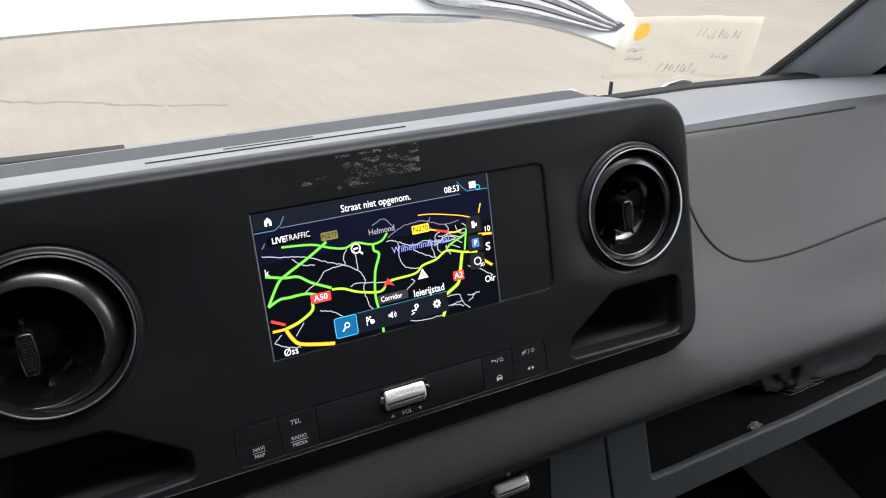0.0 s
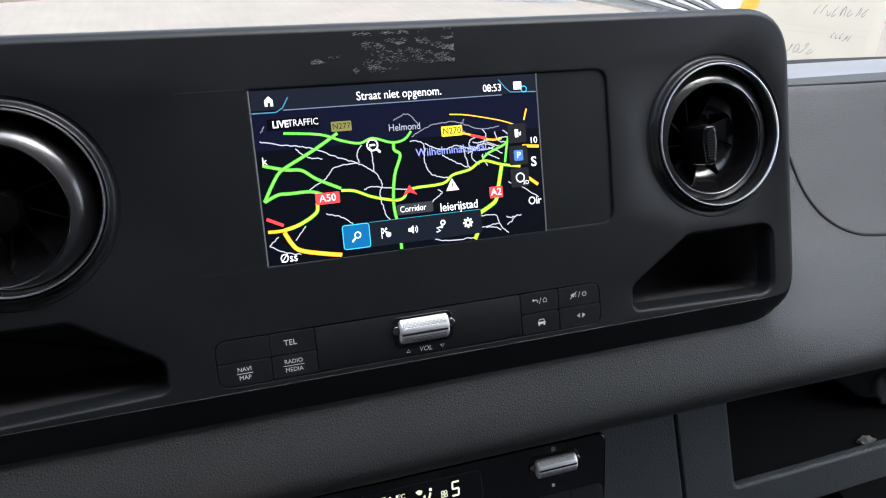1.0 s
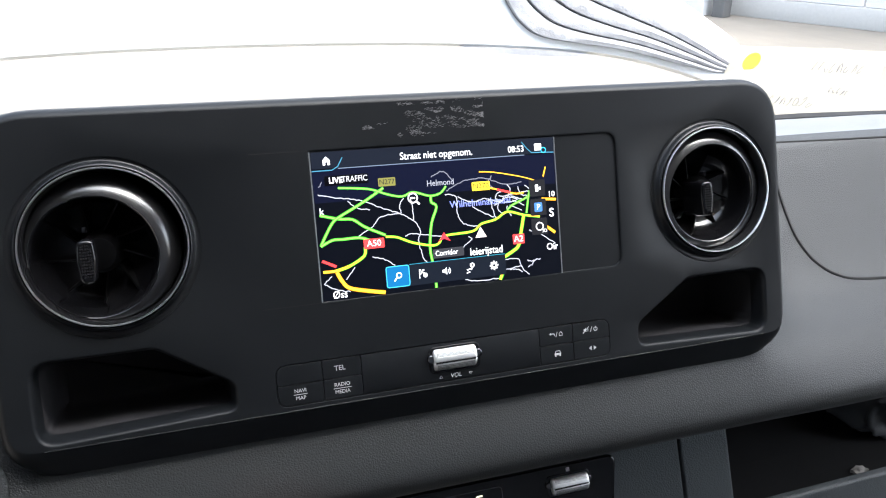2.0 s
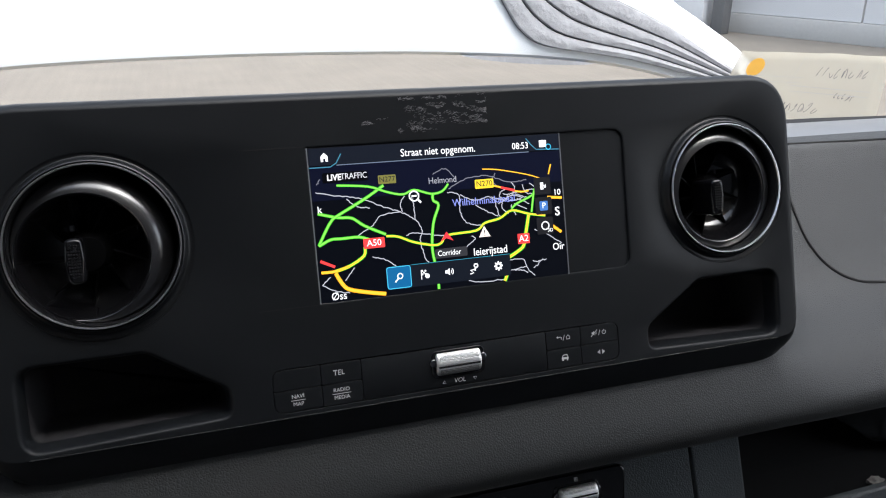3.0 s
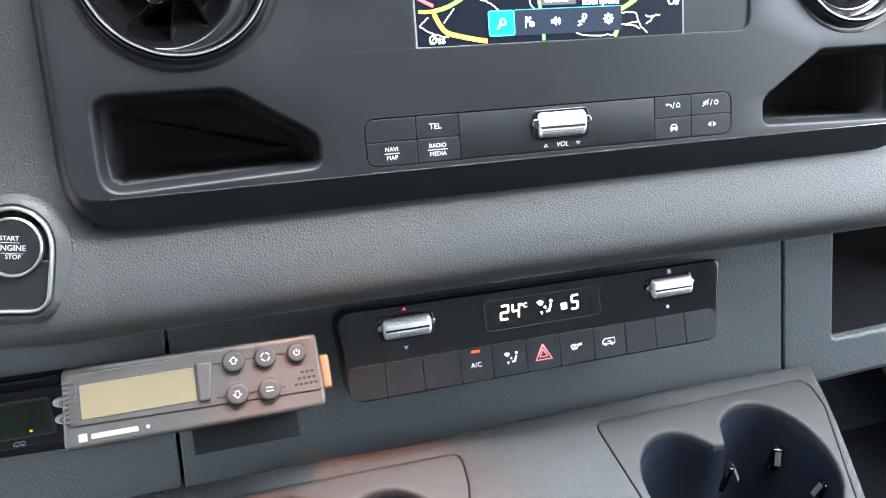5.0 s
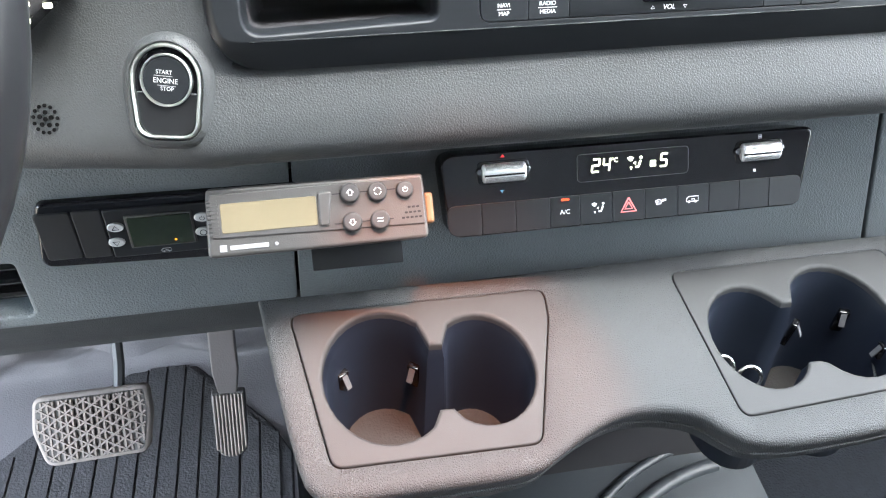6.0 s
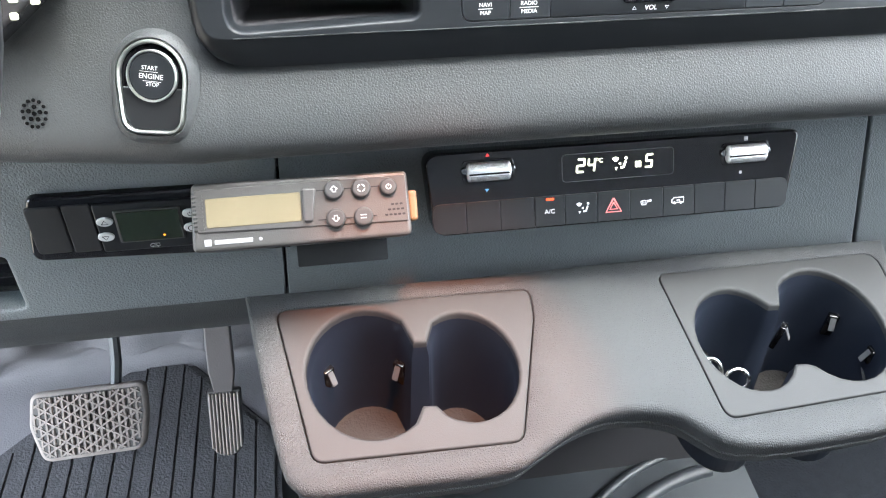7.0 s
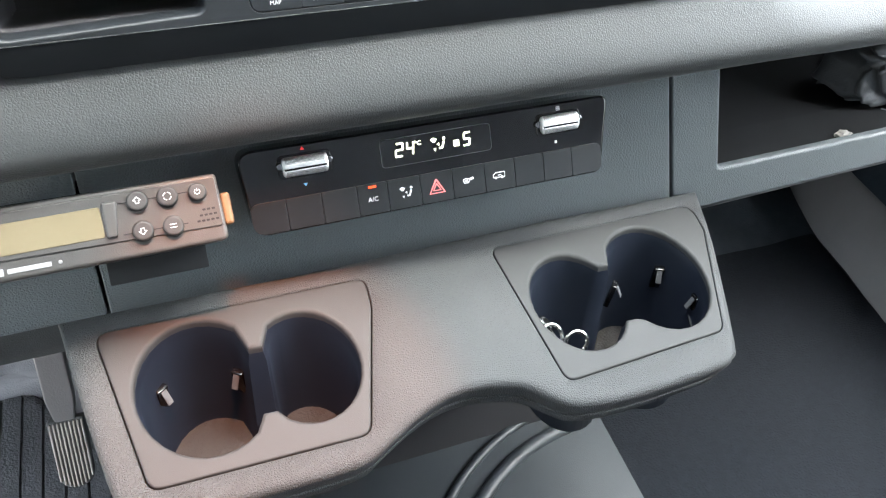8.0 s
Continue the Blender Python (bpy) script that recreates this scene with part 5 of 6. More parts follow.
    tag(0.0484, -0.0187, 0.0078, 0.0062, red, "A2", white, 0.0055)
    tag(0.0256, 0.0163, 0.0118, 0.0054, lit("badge_yellow", (0.8, 0.55, 0.03), 1.0), "N270", ink, 0.0046)
    tag(-0.0336, 0.0233, 0.0105, 0.005, lit("badge_dim", (0.16, 0.15, 0.04), 1.0), "N277", ink, 0.0042)
    zt = z + 0.0005
    words("lettering", "Straat niet opgenom.", 0.0062, white, disp, -0.0014, 0.0375, zt, wide=0.88)
    words("lettering", "08:53", 0.0055, white, disp, 0.0506, 0.0371, zt, wide=0.9)
    part("caption_box", plate(rrect(-0.0706, 0.0236, -0.0445, 0.0293, 0.0005, 1), top=z + 0.0003, depth=0.0001, r=0.00002, steps=1), lit("live_box", (0.001, 0.001, 0.002), 1.0), disp)
    words("lettering", "LIVE", 0.0048, white, disp, -0.0640, 0.0264, zt, bold=0.0001, wide=0.92)
    words("lettering", "TRAFFIC", 0.0048, lit("map_text_soft", (0.6, 0.6, 0.62), 1.0), disp, -0.0527, 0.0266, zt, wide=0.85)
    soft = lit("map_text_grey", (0.3, 0.3, 0.34), 1.0)
    words("lettering", "Helmond", 0.0052, soft, disp, -0.0004, 0.0203, zt, wide=0.9)
    words("lettering", "Wilhelminakanaal", 0.0060, lit("map_text_blue", (0.22, 0.26, 0.66), 1.0), disp, 0.0246, 0.0063, zt + 0.0001, wide=0.95)
    bx = part("caption_box", plate(rrect(-0.0085, -0.0252, 0.0115, -0.0196, 0.0008, 2), top=z + 0.0003, depth=0.0001, r=0.00003, steps=1), lit("map_box", (0.03, 0.03, 0.035), 1.0), disp)
    words("lettering", "Corridor", 0.0046, white, bx, 0.0002, -0.0224, zt, wide=0.85)
    words("lettering", "leierijstad", 0.0066, white, disp, 0.0262, -0.0238, zt, wide=0.86)
    words("lettering", "Oir", 0.0062, white, disp, 0.0712, -0.0258, zt, wide=0.9)
    words("lettering", "Øss", 0.0062, white, disp, -0.0672, -0.0402, zt, wide=0.9)
    words("lettering", "k", 0.0055, white, disp, -0.0738, 0.009, zt)
    words("lettering", "S", 0.0075, white, disp, 0.0722, -0.0043, zt, bold=0.0001)
    words("lettering", "10", 0.005, white, disp, 0.0728, 0.0075, zt)
    # header with its line, home corner and message corner
    line = lit("header_line", (0.12, 0.15, 0.2), 1.0)
    part("header", plate(rrect(-0.0772, 0.0337, 0.0767, 0.0432, 0.0004, 1), top=z + 0.00015, depth=0.0001, r=0.00002, steps=1), lit("header_bar", (0.007, 0.009, 0.015), 1.0), disp)
    part("header_line", strip([(-0.0775, 0.0325), (-0.0655, 0.0325), (-0.062, 0.0345), (-0.0590, 0.0395)], 0.0006, zt), lit("header_cyan", (0.05, 0.18, 0.26), 1.0), disp)
    part("header_line", strip([(-0.062, 0.0333), (0.056, 0.0333)], 0.0005, zt - 0.00003), line, disp)
    part("header_line", strip([(0.0545, 0.0415), (0.058, 0.0372), (0.0610, 0.0345), (0.0765, 0.0338)], 0.0006, zt), lit("header_cyan_b", (0.05, 0.18, 0.26), 1.0), disp)
    icon(disp, "home", -0.0685, 0.0379, zt, 0.0029, white)
    icon(disp, "note", 0.0660, 0.0373, zt, 0.0028, white)
    icon(disp, "ring", 0.0692, 0.0356, zt + 0.00005, 0.0016, lit("cyan_disc", (0.05, 0.5, 0.75), 1.0))
    # side icons and cursor
    for y, kd in ((0.0121, "fuel"), (-0.0122, "ring")):
        t = part("map_key", plate(rrect(0.0578, y - 0.0052, 0.0688, y + 0.0052, 0.0006, 1), top=z + 0.00037, depth=0.0001, r=0.00002, steps=1), lit("map_key_dark", (0.012, 0.012, 0.014), 1.0), disp)
        icon(t, kd, 0.0634, y, zt, 0.0024, white)
    t = part("map_key", plate(rrect(0.0578, -0.0052, 0.0688, 0.0052, 0.0006, 1), top=z + 0.00037, depth=0.0001, r=0.00002, steps=1), lit("map_key_dark_b", (0.012, 0.012, 0.014), 1.0), disp)
    t2 = part("parking_sign", plate(rrect(0.0606, -0.0029, 0.0660, 0.0029, 0.0005, 1), top=zt, depth=0.0001, r=0.00002, steps=1), lit("parking_blue", (0.06, 0.16, 0.42), 1.0), disp)
    words("lettering", "P", 0.005, white, t2, 0.0633, 0.0, zt + 0.0001)
    words("lettering", "3D", 0.003, white, disp, 0.0665, -0.0152, zt + 0.0001)
    w = part("warning_sign", plate([(0.0196, -0.0152), (0.0270, -0.0152), (0.0233, -0.0086)], top=zt, depth=0.0001, r=0.00003, steps=1), lit("warning_pale", (0.8, 0.68, 0.62), 1.0), disp)
    words("lettering", "!", 0.005, ink, w, 0.0233, -0.0131, zt + 0.0001)
    part("cursor", plate([(-0.0048, -0.0155), (-0.0008, -0.0137), (0.0034, -0.0155), (-0.0006, -0.0098)], top=zt, depth=0.0001, r=0.00003, steps=1), lit("cursor_red", (0.75, 0.04, 0.05), 1.0), disp)
    icon(disp, "ring", -0.0185, 0.0125, zt, 0.0028, white)
    part("symbol", strip([(-0.0200, 0.0125), (-0.0170, 0.0125)], 0.0010, zt), white, disp)
    part("symbol", strip([(-0.0163, 0.0102), (-0.0145, 0.0085)], 0.0012, zt), white, disp)
    # lower bar of buttons
    part("lower_bar", plate(rrect(-0.0390, -0.0400, 0.0385, -0.0268, 0.0012, 2), top=z + 0.00034, depth=0.0001, r=0.00002, steps=1), lit("bar_dark", (0.006, 0.008, 0.013), 1.0), disp)
    part("active_key", plate(rrect(-0.0388, -0.0398, -0.0243, -0.0270, 0.0012, 2), top=z + 0.00042, depth=0.0001, r=0.00002, steps=1), lit("key_blue", (0.008, 0.10, 0.24), 1.0), disp)
    part("key_border", strip(rrect(-0.0386, -0.0396, -0.0245, -0.0272, 0.0012, 2) + [(-0.0386, -0.0384)], 0.0005, zt), lit("key_cyan", (0.06, 0.42, 0.62), 1.0), disp)
    part("header_line", strip([(-0.024, -0.0270), (0.0384, -0.0270)], 0.0003, zt), lit("bar_cyan", (0.03, 0.22, 0.3), 1.0), disp)
    for x, kd, s in ((-0.0316, "lens", 0.003), (-0.0157, "flag", 0.0028), (-0.0004, "speaker", 0.003), (0.0150, "route", 0.0032), (0.0305, "gear", 0.003)):
        icon(disp, kd, x, -0.0335, zt, s, white)


screen()

# ---- climate control unit ----
CLI = pose(0, -0.0375, 1.071, 63)
cli = thing("climate_control", "gloss black climate control strip with silver rollers and buttons", "control panel", CLI)


def climate():
    out = rounded([(-0.1232, -0.0102), (0.1222, -0.0102), (0.1318, 0.0432), (-0.1275, 0.0440)], [0.010, 0.007, 0.006, 0.010], 6)
    part("faceplate", plate(out, top=0.0, depth=0.022, r=0.0016), M_GLOSS, cli, "gloss black faceplate")
    part("base", plate(inset(out, 0.004), top=-0.021, depth=0.016, r=0.001), M_DARK, cli)
    edges = [-0.1246, -0.1020, -0.0793, -0.0563, -0.0358, -0.0134, 0.0093, 0.0326, 0.0550, 0.0770, 0.0990, 0.1228]
    for i, (a, b) in enumerate(zip(edges, edges[1:])):
        rad = [0.0006] * 4
        if i == 0:
            rad = [0.008, 0.0006, 0.0006, 0.006]
        if i == len(edges) - 2:
            rad = [0.0006, 0.006, 0.005, 0.0006]
        bt = key(cli, a, -0.0092, b, 0.0112, top=0.0012, radii=rad, material=M_PANEL, gap=0.0002)
        if i == 3:
            words("legend", "A/C", 0.0042, M_WHITE_INK, bt, -0.0462, 0.0006, 0.0014)
            part("led", plate(rrect(-0.0486, 0.0081, -0.0432, 0.0096, 0.0003, 2), top=0.0016, depth=0.0004, r=0.0001, steps=1), M_LED, bt, "lit red indicator")
        if i == 4:
            icon(bt, "air", -0.0241, 0.0012, 0.0014, 0.0044)
        if i == 5:
            icon(bt, "triangle", -0.0022, 0.0006, 0.0014, 0.0056, mat("hazard_red", (0.66, 0.16, 0.16), 0.5, vary=0))
        if i == 6:
            icon(bt, "defog", 0.0203, 0.0012, 0.0014, 0.0036)
        if i == 7:
            icon(bt, "van", 0.0430, 0.0012, 0.0014, 0.0042)
    for x, y in ((-0.0863, 0.0305), (0.0912, 0.0296)):
        roller(cli, x, y, 0.0285, 0.0125, 0.002, housing=True)
    icon(cli, "up", -0.0864, 0.0407, 0.0003, 0.0015, M_RED)
    icon(cli, "down", -0.0876, 0.0179, 0.0003, 0.0015, M_BLUE)
    icon(cli, "fan", 0.0918, 0.0392, 0.0003, 0.0016)
    icon(cli, "fan_small", 0.0884, 0.0167, 0.0003, 0.0014)
    d = part("display", plate(rrect(-0.0368, 0.0194, 0.0400, 0.0370, 0.003, 4), top=0.0003, depth=0.0006, r=0.0001, steps=1), mat("display_window", (0.004, 0.004, 0.005), 0.12, vary=0), cli, "black display with lit digits")
    part("rim_line", strip(rrect(-0.0370, 0.0192, 0.0402, 0.0372, 0.003, 4) + [(-0.0370, 0.0222)], 0.0003, 0.0005), mat("rim_grey", (0.1, 0.1, 0.1), 0.3, vary=0), d)
    seg = 0.0012

    def digit(segs, x, y, w, h):
        sl = 0.14 * h
        P = {"a": [(0, h), (w, h)], "b": [(w, h), (w, h / 2)], "c": [(w, h / 2), (w, 0)], "d": [(0, 0), (w, 0)], "e": [(0, h / 2), (0, 0)], "f": [(0, h), (0, h / 2)], "g": [(0, h / 2), (w, h / 2)]}
        for s in segs:
            (x0, y0), (x1, y1) = P[s]
            ex = 0.0001
            part("segment", strip([(x + x0 + sl * y0 / h, y + y0), (x + x1 + sl * y1 / h + ex, y + y1)], seg, 0.0006), M_DIGIT, d)
    digit("abged", -0.0272, 0.0252, 0.0046, 0.0082)
    digit("fgbc", -0.0196, 0.0252, 0.0042, 0.0082)
    icon(d, "ring", -0.0128, 0.0328, 0.0006, 0.0007, M_DIGIT)
    words("segment", "C", 0.004, M_DIGIT, d, -0.0105, 0.0318, 0.0006)
    icon(d, "air", 0.0020, 0.0288, 0.0006, 0.0052, M_DIGIT)
    icon(d, "fan", 0.0153, 0.0276, 0.0006, 0.0024, M_DIGIT)
    digit("afgcd", 0.0202, 0.0252, 0.0042, 0.0082)


climate()


# ---- start button and microphone holes ----
def start_button():
    y = dash_y(-0.279, 1.172)
    m = pose(-0.279, y - 0.0042, 1.1735, 64, 0, -13)
    st = thing("start_button", "black engine start button in a chrome rounded bezel", "button", m)
    out = [(0.0188 * math.cos(a), 0.0080 + 0.0188 * math.sin(a)) for a in [math.pi * k / 24 for k in range(25)]]
    out += rounded([(-0.0188, 0.0040), (-0.0164, -0.0232), (0.0164, -0.0232), (0.0188, 0.0040)], [0.0005, 0.0105, 0.0105, 0.0005], 8)[6:-6]
    bm = bmesh.new()
    rr = []
    for d, z in ((-0.0008, -0.003), (0.0, 0.0008), (0.0004, 0.0013), (0.0010, 0.0014), (0.0015, 0.0010), (0.0018, 0.0), (0.0018, -0.004)):
        rr.append([(x, yy, z) for x, yy in inset(out, d)])
    loft(bm, rr)
    part("bezel", bm, M_BEZEL, st, "satin chrome bezel")
    bm = bmesh.new()
    loft(bm, [[(x, yy, z) for x, yy in inset(out, d)] for d, z in ((-0.0062, -0.0050), (-0.0050, -0.0030), (-0.0036, -0.0014), (-0.0024, -0.0004), (-0.0014, 0.0), (-0.0008, -0.0006), (-0.0004, -0.003))])
    part("swelling", bm, M_SOFT, st, "grained skin swelling round the bezel", angle=60)
    part("well", plate(inset(out, 0.0017), top=-0.0012, depth=0.003, r=0.0004), M_GLOSS, st)
    part("cap", plate(rounded([(-0.0146, -0.0214), (0.0146, -0.0214), (0.0166, 0.0015), (-0.0166, 0.0015)], [0.009, 0.009, 0.001, 0.001], 5), top=-0.0002, depth=0.002, r=0.0008), mat("smooth_dark_cap", (0.007, 0.007, 0.0075), 0.32), st)
    part("ring", revolve([(0.0140, -0.002), (0.0140, 0.0012), (0.0136, 0.0016), (0.0129, 0.0015), (0.0126, 0.0002)], 48, 0.0005, 0.0078), M_BEZEL, st, "silver ring")
    k = part("push", plate(circle(0.0005, 0.0078, 0.0127, 40), top=0.0010, depth=0.004, r=0.0008), M_PANEL, st, "black push button")
    words("legend", "START", 0.0030, M_INK_DIM, k, -0.0004, 0.0119, 0.0011, turn=-3)
    words("legend", "ENGINE", 0.0038, M_INK_DIM, k, 0.0002, 0.0074, 0.0011, turn=-3)
    words("legend", "STOP", 0.0030, M_INK_DIM, k, 0.0009, 0.0032, 0.0011, turn=-3)
    for xx, yy in ((-0.0009, 0.0100), (0.0007, 0.0049)):
        part("legend", strip([(xx - 0.0050, yy + 0.0003), (xx + 0.0050, yy - 0.0003)], 0.00018, 0.0012), M_INK_DIM, k)


start_button()


def mic_holes():
    y = dash_y(-0.3477, 1.1556)
    m = pose(-0.3477, y - 0.0008, 1.1556, 64, 0, -14)
    mic = thing("speaker_grille", "small round cluster of holes in the dash skin", "speaker", m)
    for rad, n in ((0.0, 1), (0.0034, 5), (0.0068, 13)):
        for i in range(n):
            a = 2 * math.pi * i / n + rad * 90
            part("hole", plate(circle(rad * math.cos(a), rad * 1.1 * math.sin(a), 0.0013 if rad < 0.005 else 0.00105, 10), top=0.0004, depth=0.0006, r=0.0001, steps=1), M_HOLE, mic)


mic_holes()

# ---- refrigeration controller with its cable box ----
CTL = pose(-0.1726, -0.0502, 1.1026, 50, 0, 0)
ctl = thing("fridge_controller", "grey hand-held refrigeration controller clipped over the dash trim", "controller", CTL)


def controller():
    out = rounded([(-0.0980, -0.0238), (0.0316, -0.0238), (0.0310, 0.0155), (-0.0962, 0.0168)], [0.004, 0.004, 0.003, 0.004], 4)
    body = part("body", plate(out, top=0.0, depth=0.026, r=0.0022), M_CTRL, ctl, "grey plastic housing")
    part("face", plate(rounded([(-0.0945, -0.0125), (0.0300, -0.0150), (0.0300, 0.0135), (-0.0945, 0.0128)], 0.002, 3), top=0.0009, depth=0.0015, r=0.0006), M_CTRL, ctl)
    part("window", plate(rounded([(-0.0885, -0.0100), (-0.0335, -0.0100), (-0.0335, 0.0072), (-0.0885, 0.0072)], 0.001, 2), top=0.0013, depth=0.001, r=0.0002, steps=1), M_LCD, ctl, "unlit amber-grey display")
    part("ridge", plate(rounded([(-0.0325, -0.0110), (-0.0270, -0.0110), (-0.0240, 0.0090), (-0.0325, 0.0090)], 0.0015, 3), top=0.0028, depth=0.003, r=0.0012), M_CTRL, ctl)
    for i in range(9):
        part("rib", box(-0.0960, -0.0105 + 0.0024 * i, -0.001, -0.0900, -0.0092 + 0.0024 * i, 0.0014), M_CTRL, ctl)
    for x, y, kd in ((-0.0134, 0.0070, "arrow_up"), (0.0028, 0.0066, "cycle"), (0.0192, 0.0063, "power"), (-0.0135, -0.0101, "arrow_down"), (0.0029, -0.0103, "eq")):
        b = part("button", plate(circle(x, y, 0.0058 if kd != "power" else 0.0052, 28), top=0.0042, depth=0.004, r=0.0014), M_RUBBER, ctl, "round black rubber button")
        if kd == "eq":
            for dy in (-0.0009, 0.0009):
                part("symbol", strip([(x - 0.0018, y + dy), (x + 0.0018, y + dy)], 0.0005, 0.0044), M_INK_DIM, b)
        else:
            icon(b, kd, x, y, 0.0044, 0.0021, M_INK_DIM)
    for yy, xs in ((0.0072, (-0.024, 0.0138)), (-0.0103, (-0.024, 0.0110))):
        part("groove", box(xs[0], yy - 0.0003, 0.0008, xs[1], yy + 0.0003, 0.0013), M_DARK, ctl)
    for r, n in ((0, 3), (1, 4), (2, 5)):
        for i in range(n):
            xx = 0.0262 - i * 0.0026 + 0.0006 * r
            yy = -0.0042 - r * 0.0031
            part("slot", plate(rrect(xx - 0.0009, yy - 0.0006, xx + 0.0009, yy + 0.0006, 0.0003, 2), top=0.0011, depth=0.0004, r=0.0001, steps=1), M_DARK, ctl)
    # maker's mark as plain bars
    M_MARK = mat("printed_mark", (0.2, 0.2, 0.2), 0.6, vary=0)
    part("mark", plate(rrect(-0.0908, -0.0205, -0.0868, -0.0165, 0.0004, 2), top=0.0004, depth=0.0004, r=0.0001, steps=1), M_MARK, ctl)
    part("mark", plate(rrect(-0.0850, -0.0198, -0.0630, -0.0172, 0.0004, 2), top=0.0004, depth=0.0004, r=0.0001, steps=1), M_MARK, ctl)
    part("lamp", plate(circle(-0.0585, -0.0184, 0.0011, 14), top=0.0006, depth=0.0006, r=0.0003), M_MARK, ctl)
    part("plug", plate(rrect(0.0310, -0.0150, 0.0368, 0.0040, 0.0022, 4), top=-0.006, depth=0.014, r=0.002), M_AMBER, ctl, "tan connector boot")
    part("holder", box(-0.0395, -0.0375, -0.046, 0.0180, -0.0225, -0.032, 0.001), M_DARK, ctl, "black mounting bracket")
    part("stem", box(-0.09, -0.012, -0.05, 0.018, 0.012, -0.024, 0.002), M_DARK, ctl)


controller()

UNI = pose(-0.332, -0.003, 1.064, 90, 0, 0)
uni = thing("control_unit", "black trim insert with a small dark display and grey buttons", "control unit", UNI)


def unit():
    out = rounded([(-0.0535, -0.0255), (0.115, -0.0325), (0.115, 0.0225), (-0.0445, 0.0250)], [0.008, 0.003, 0.003, 0.007], 5)
    part("frame", plate(out, top=0.0, depth=0.02, r=0.002), M_GLOSS, uni, "gloss black trim frame")
    part("blank", plate(rrect(-0.0475, -0.0190, -0.0255, 0.0180, 0.003, 3), top=0.0014, depth=0.002, r=0.001), M_DARK, uni)
    part("blank", plate(rrect(-0.0250, -0.0198, -0.0075, 0.0180, 0.002, 3), top=0.0014, depth=0.002, r=0.001), M_DARK, uni)
    part("housing", plate(rrect(-0.0068, -0.0212, 0.075, 0.0172, 0.002, 3), top=0.0018, depth=0.003, r=0.0012), M_PANEL, uni)
    part("bezel", plate(rrect(0.0055, -0.0136, 0.0470, 0.0125, 0.0015, 3), top=0.003, depth=0.002, r=0.0008), M_CTRL, uni)
    d = part("display", plate(rrect(0.0070, -0.0124, 0.0456, 0.0112, 0.001, 3), top=0.0034, depth=0.001, r=0.0003, steps=1), mat("green_black_glass", (0.012, 0.018, 0.008), 0.08, spec=1.0, vary=0), uni, "dark greenish display")
    part("led", plate(circle(0.0340, -0.0088, 0.0008, 12), top=0.0038, depth=0.0005, r=0.0002, steps=1), M_AMBERLED, d)
    for x, y, kd in ((-0.0008, 0.0044, "up_line"), (-0.0026, -0.0077, "down_line"), (0.0530, 0.0064, "power"), (0.0520, -0.0052, "ring")):
        b = part("button", plate(circle(x, y, 0.0052, 20, 0.0034), top=0.0034, depth=0.003, r=0.0008), M_INK_DIM, uni, "oval light grey button")
        icon(b, kd, x, y, 0.0037, 0.0021, M_DARK)
    icon(uni, "van", 0.0262, -0.0178, 0.0021, 0.0030, M_INK_DIM)


unit()


# ---- cup tray ----
def shear(a=0.0):
    return Matrix(((1, 0, 0, 0), (0, 1, 0, 0), (-0.0714, 0.2684, 1, 1.00746 + a), (0, 0, 0, 1)))


def figure_eight(c1, rx1, ry1, c2, rx2, ry2, top, low, n=22):
    """The outline of two joined cup wells, c1 on the left and c2 on the right, with the two necks between them."""
    def arc(c, rx, ry, a, b):
        return [(c[0] + rx * math.cos(t), c[1] + ry * math.sin(t)) for t in [a + (b - a) * i / n for i in range(n + 1)]]
    mid = (c1[0] + rx1 + c2[0] - rx2) / 2
    ca, cb = math.acos(min(1, (mid - 0.0105 - c1[0]) / rx1)), math.acos(max(-1, (mid + 0.0105 - c2[0]) / rx2))
    left = arc(c1, rx1, ry1, ca, 2 * math.pi - ca)
    right = arc(c2, rx2, ry2, 2 * math.pi - cb, 2 * math.pi + cb)

    def neck(p, q, y):
        return [(p[0] + 0.004, (p[1] + 2 * y) / 3), (mid - 0.0045, y), (mid + 0.0045, y), (q[0] - 0.004, (q[1] + 2 * y) / 3)]
    return left + neck(left[-1], right[0], low) + right + list(reversed(neck(left[0], right[-1], top)))


TRAY = [(-0.2510, -0.030), (-0.10, -0.0225), (0.10, -0.0090), (0.2530, -0.0020), (0.238, -0.055), (0.2055, -0.137), (0.196, -0.149), (0.180, -0.1545), (0.104, -0.160), (0.062, -0.157), (0.044, -0.147), (0.030, -0.136), (0.010, -0.1305), (-0.015, -0.1295), (-0.040, -0.136), (-0.068, -0.150), (-0.085, -0.159), (-0.11, -0.1625), (-0.170, -0.1645), (-0.212, -0.1655), (-0.2245, -0.160), (-0.2315, -0.147), (-0.2415, -0.094)]
PLATE_L = rounded([(-0.2316, -0.0432), (-0.0525, -0.0348), (-0.0545, -0.058), (-0.0812, -0.1448), (-0.2125, -0.1482)], [0.009, 0.008, 0.02, 0.010, 0.009], 5)
PLATE_R = rounded([(0.0472, -0.0272), (0.2375, -0.0158), (0.236, -0.042), (0.2, -0.1290), (0.0600, -0.1408)], [0.008, 0.012, 0.02, 0.012, 0.009], 5)
CUPS_L = figure_eight((-0.1722, -0.0913), 0.0412, 0.0449, (-0.1085, -0.0907), 0.0350, 0.0387, -0.0725, -0.1165)
CUPS_R = figure_eight((0.0970, -0.0828), 0.0360, 0.0400, (0.1710, -0.0748), 0.0415, 0.0455, -0.0585, -0.1050)

tray = thing("cup_tray", "grey grained plastic tray with two pairs of cup holders", "cup holder")


